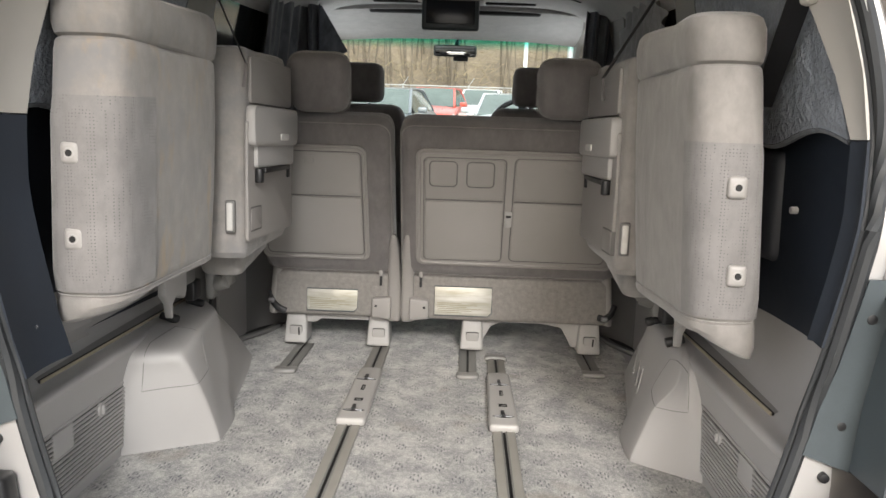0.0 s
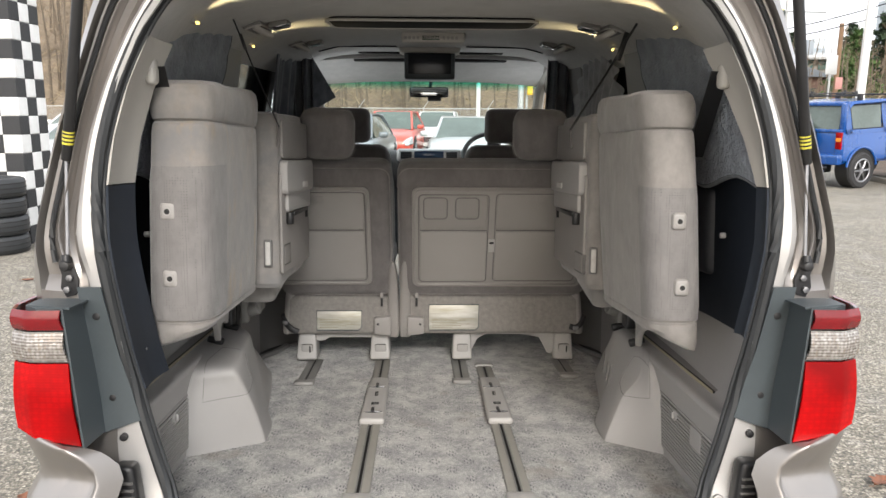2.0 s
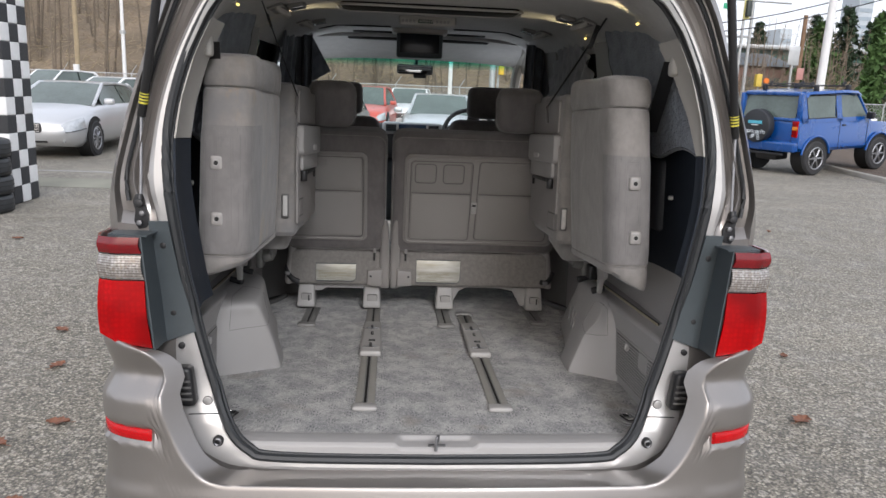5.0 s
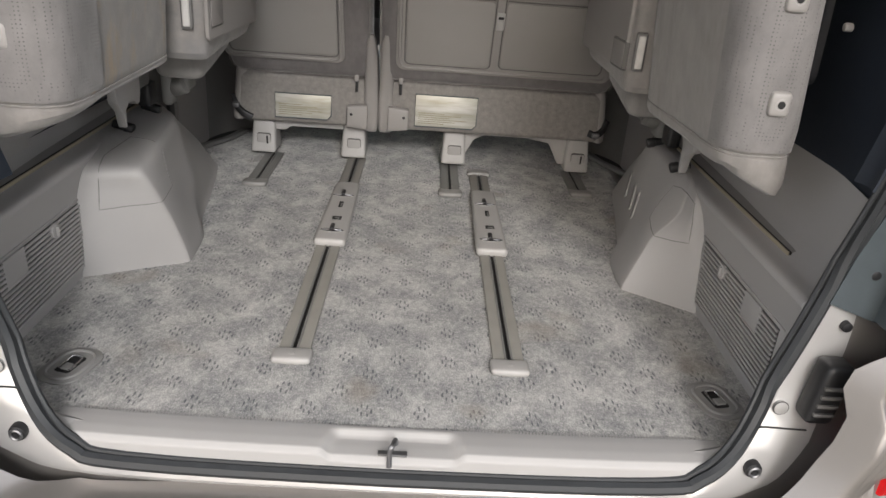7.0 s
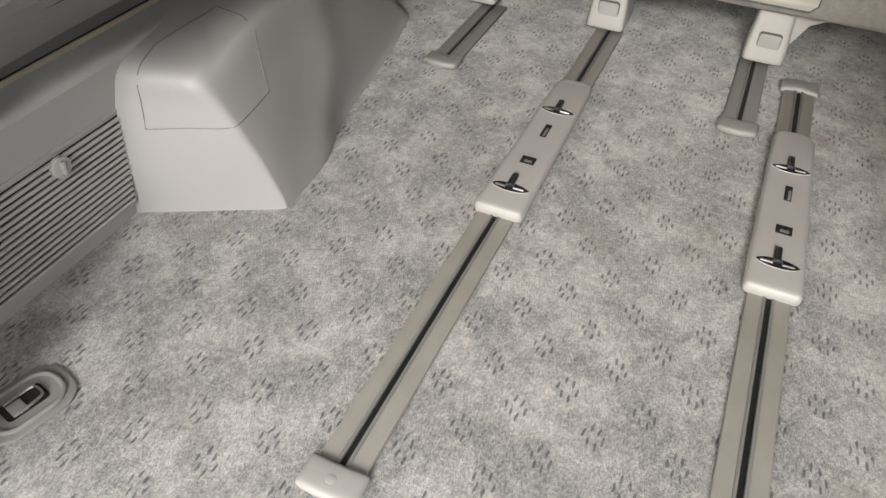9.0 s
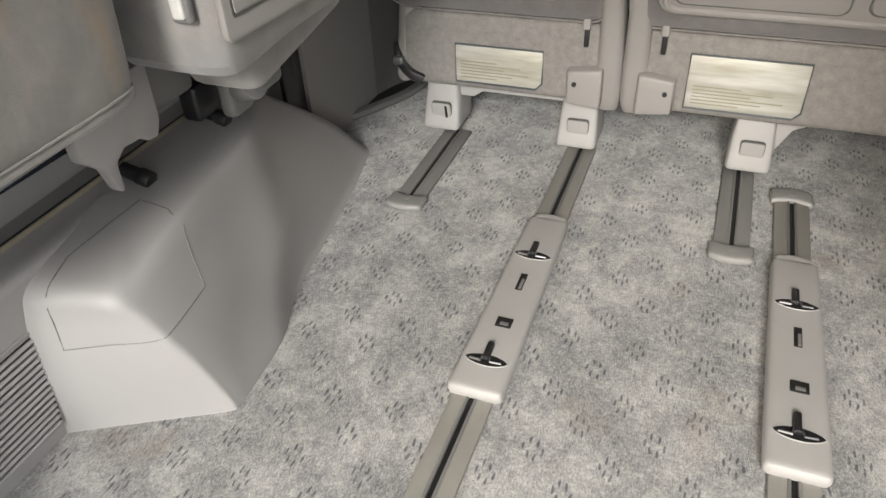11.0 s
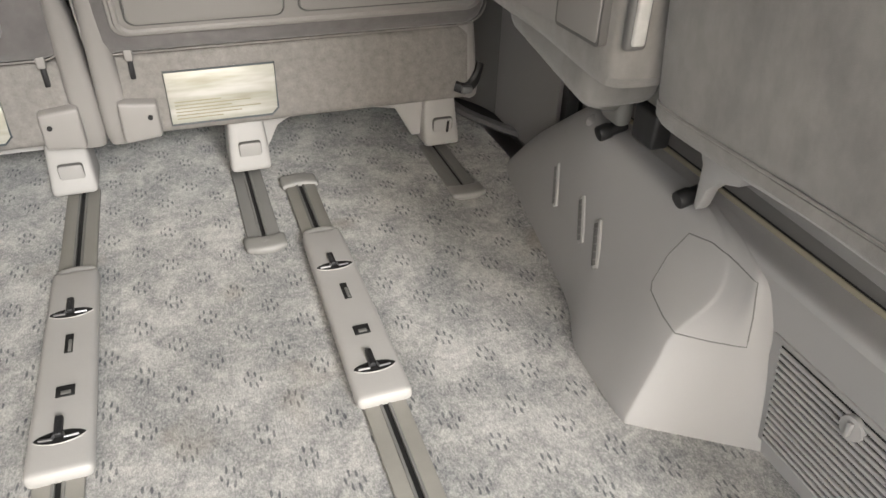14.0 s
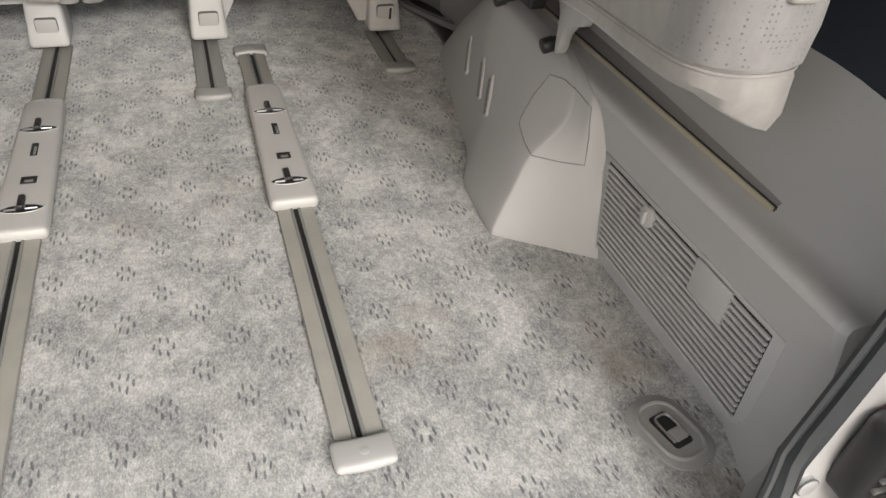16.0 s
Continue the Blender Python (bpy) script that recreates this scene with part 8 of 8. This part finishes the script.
def bare_tree(raw, twigs, x, y, z, h, rnd, r=0.12):
    top = Vector((x + rnd.uniform(-0.08, 0.08) * h, y + rnd.uniform(-0.03, 0.03) * h, z + h))
    base = Vector((x, y, z))
    mid = base.lerp(top, 0.5) + Vector((rnd.uniform(-0.3, 0.3), 0, 0))
    raw.limb(base, mid, r, r * 0.7, 5)
    raw.limb(mid, top, r * 0.7, r * 0.15, 5)
    for i in range(rnd.randint(9, 14)):
        t = rnd.uniform(0.22, 0.98)
        p = base.lerp(mid, t * 2) if t < 0.5 else mid.lerp(top, t * 2 - 1)
        a = rnd.uniform(0, 6.28)
        ln = h * rnd.uniform(0.10, 0.26) * (1.15 - t)
        e = p + Vector((math.cos(a) * ln, math.sin(a) * ln * 0.6, ln * rnd.uniform(0.3, 1.1)))
        twigs.limb(p, e, r * 0.28, r * 0.08, 3)
        for j in range(7):
            q = p.lerp(e, rnd.uniform(0.3, 1.0))
            b2 = rnd.uniform(0, 6.28)
            l2 = ln * rnd.uniform(0.3, 0.6)
            twigs.limb(q, q + Vector((math.cos(b2) * l2, math.sin(b2) * l2 * 0.5, l2 * rnd.uniform(0.0, 1.0))), r * 0.10, r * 0.035, 3)


trunks, twigs = Raw(), Raw()
rnd = random.Random(3)
for i in range(680):
    y = 39 + 50 * rnd.random() ** 1.3
    x = rnd.uniform(-48 - 0.3 * (y - 39), 14 + 0.5 * (y - 39))
    bare_tree(trunks, twigs, x, y, hill_h(x, y) - 0.2, rnd.uniform(6, 13), rnd, rnd.uniform(0.04, 0.10))
for i in range(420):
    y = rnd.uniform(47, 71)
    x = rnd.uniform(18, 75)
    bare_tree(trunks, twigs, x, y, hill_h(x, y) - 0.2, rnd.uniform(3, 7.5), rnd, rnd.uniform(0.04, 0.08))
brush = Raw()
for i in range(17000):
    y = 38.5 + 45 * rnd.random() ** 1.5
    x = rnd.uniform(-55, 45)
    z = hill_h(x, y) + rnd.random() ** 2 * 2.2
    a, l = rnd.uniform(0, 6.28), rnd.uniform(0.3, 1.3)
    brush.limb((x, y, z), (x + math.cos(a) * l, y + math.sin(a) * l * 0.4, z + l * rnd.uniform(-0.2, 0.9)), 0.018, 0.006, 3)
woods = new("woods", trunks.mesh("woods", M_BARK))
tagged(woods, "bare winter trunks on the wooded bank", "woods", "", "stuff")
wt = new("bare_branches", twigs.mesh("bare_branches", M_TWIG))
tagged(wt, "tangle of bare brown branches in the woods", "branches", "", "stuff")
bs = new("undergrowth", brush.mesh("undergrowth", vary("dry_bramble", (0.29, 0.235, 0.15), 0.95, 0.4, 0.4, 8.0, 0.0)))
tagged(bs, "dry brown undergrowth on the bank", "undergrowth", "", "stuff")
M_NEEDLE = vary("dark_fir_needles", (0.028, 0.052, 0.024), 0.9, 0.4, 1.2, 12.0, 0.0)
M_CEDAR = vary("bright_cedar_needles", (0.06, 0.115, 0.03), 0.9, 0.35, 1.2, 12.0, 0.0)


def evergreen(x, y, h, w, mat, label, seed, droop=0.25):
    rr = random.Random(seed)
    t = thing("evergreen_tree", (x, y, 0), label, "evergreen tree", "evergreens by the road", where=WORLD)
    part("trunk", tube([(x, y, 0), (x, y, h * 0.5), (x, y, h)], [0.22, 0.15, 0.02], 8), M_BARK, t)
    crown = Raw()
    limbs = int(46 * h / 8)
    for i in range(limbs):
        f = 0.12 + 0.86 * i / limbs
        a = i * 2.4 + rr.uniform(-0.4, 0.4)
        ln = w * (1.05 - f) * rr.uniform(0.65, 1.1)
        p = Vector((x, y, h * f))
        e = p + Vector((math.cos(a) * ln, math.sin(a) * ln, -ln * droop + 0.15))
        crown.limb(p, e, 0.04, 0.012, 3)
        for k in range(64):
            q = p.lerp(e, rr.uniform(0.15, 1.05)) + Vector((rr.uniform(-0.22, 0.22), rr.uniform(-0.22, 0.22), rr.uniform(-0.38, 0.08)))
            crown.leaf(q, rr.uniform(0.12, 0.30), rr)
    co = new("crown", crown.mesh("crown", mat))
    co.parent = t
    co.location = (-x, -y, 0)
    return t


evergreen(26.5, 38.0, 6.6, 1.3, M_CEDAR, "slim bright green cedar with drooping fronds", 1, 0.7)
evergreen(29.6, 38.5, 8.6, 2.7, M_NEEDLE, "broad dark fir tree by the road", 2)
evergreen(33.5, 41.0, 9.5, 3.0, M_NEEDLE, "broad dark fir tree by the road", 7)
for i, (x, y, h) in enumerate(((36.0, 60.0, 8.5), (39.5, 62.0, 10.0), (43.0, 60.5, 9.0), (46.5, 63.0, 10.5), (50.0, 61.0, 9.5), (54.0, 64.0, 11.0), (33.5, 57.0, 6.0))):
    evergreen(x, y, h, 4.0, M_NEEDLE if i % 3 else M_CEDAR, "dark fir in front of the low buildings", 20 + i)
evergreen(37.0, 73.0, 9.5, 3.4, M_NEEDLE, "distant dark fir above the office roof", 4)
evergreen(43.0, 73.0, 10.5, 3.6, M_NEEDLE, "distant dark fir above the office roof", 5)
evergreen(49.0, 73.0, 10.0, 3.6, M_NEEDLE, "distant dark fir above the office roof", 6)
hedge = Raw()
for i in range(5000):
    x, y = rnd.uniform(18.0, 24.0), rnd.uniform(49, 51)
    hedge.leaf((x, y, rnd.uniform(1.0, 2.9) + 0.25 * math.sin(x * 2.1)), rnd.uniform(0.08, 0.2), rnd)
hg = new("shrubs", hedge.mesh("shrubs", vary("yellow_green_shrub", (0.16, 0.165, 0.05), 0.9, 0.35, 1.0, 10.0, 0.0)))
tagged(hg, "yellow-green shrubs along the far kerb", "shrubs", "", "stuff")
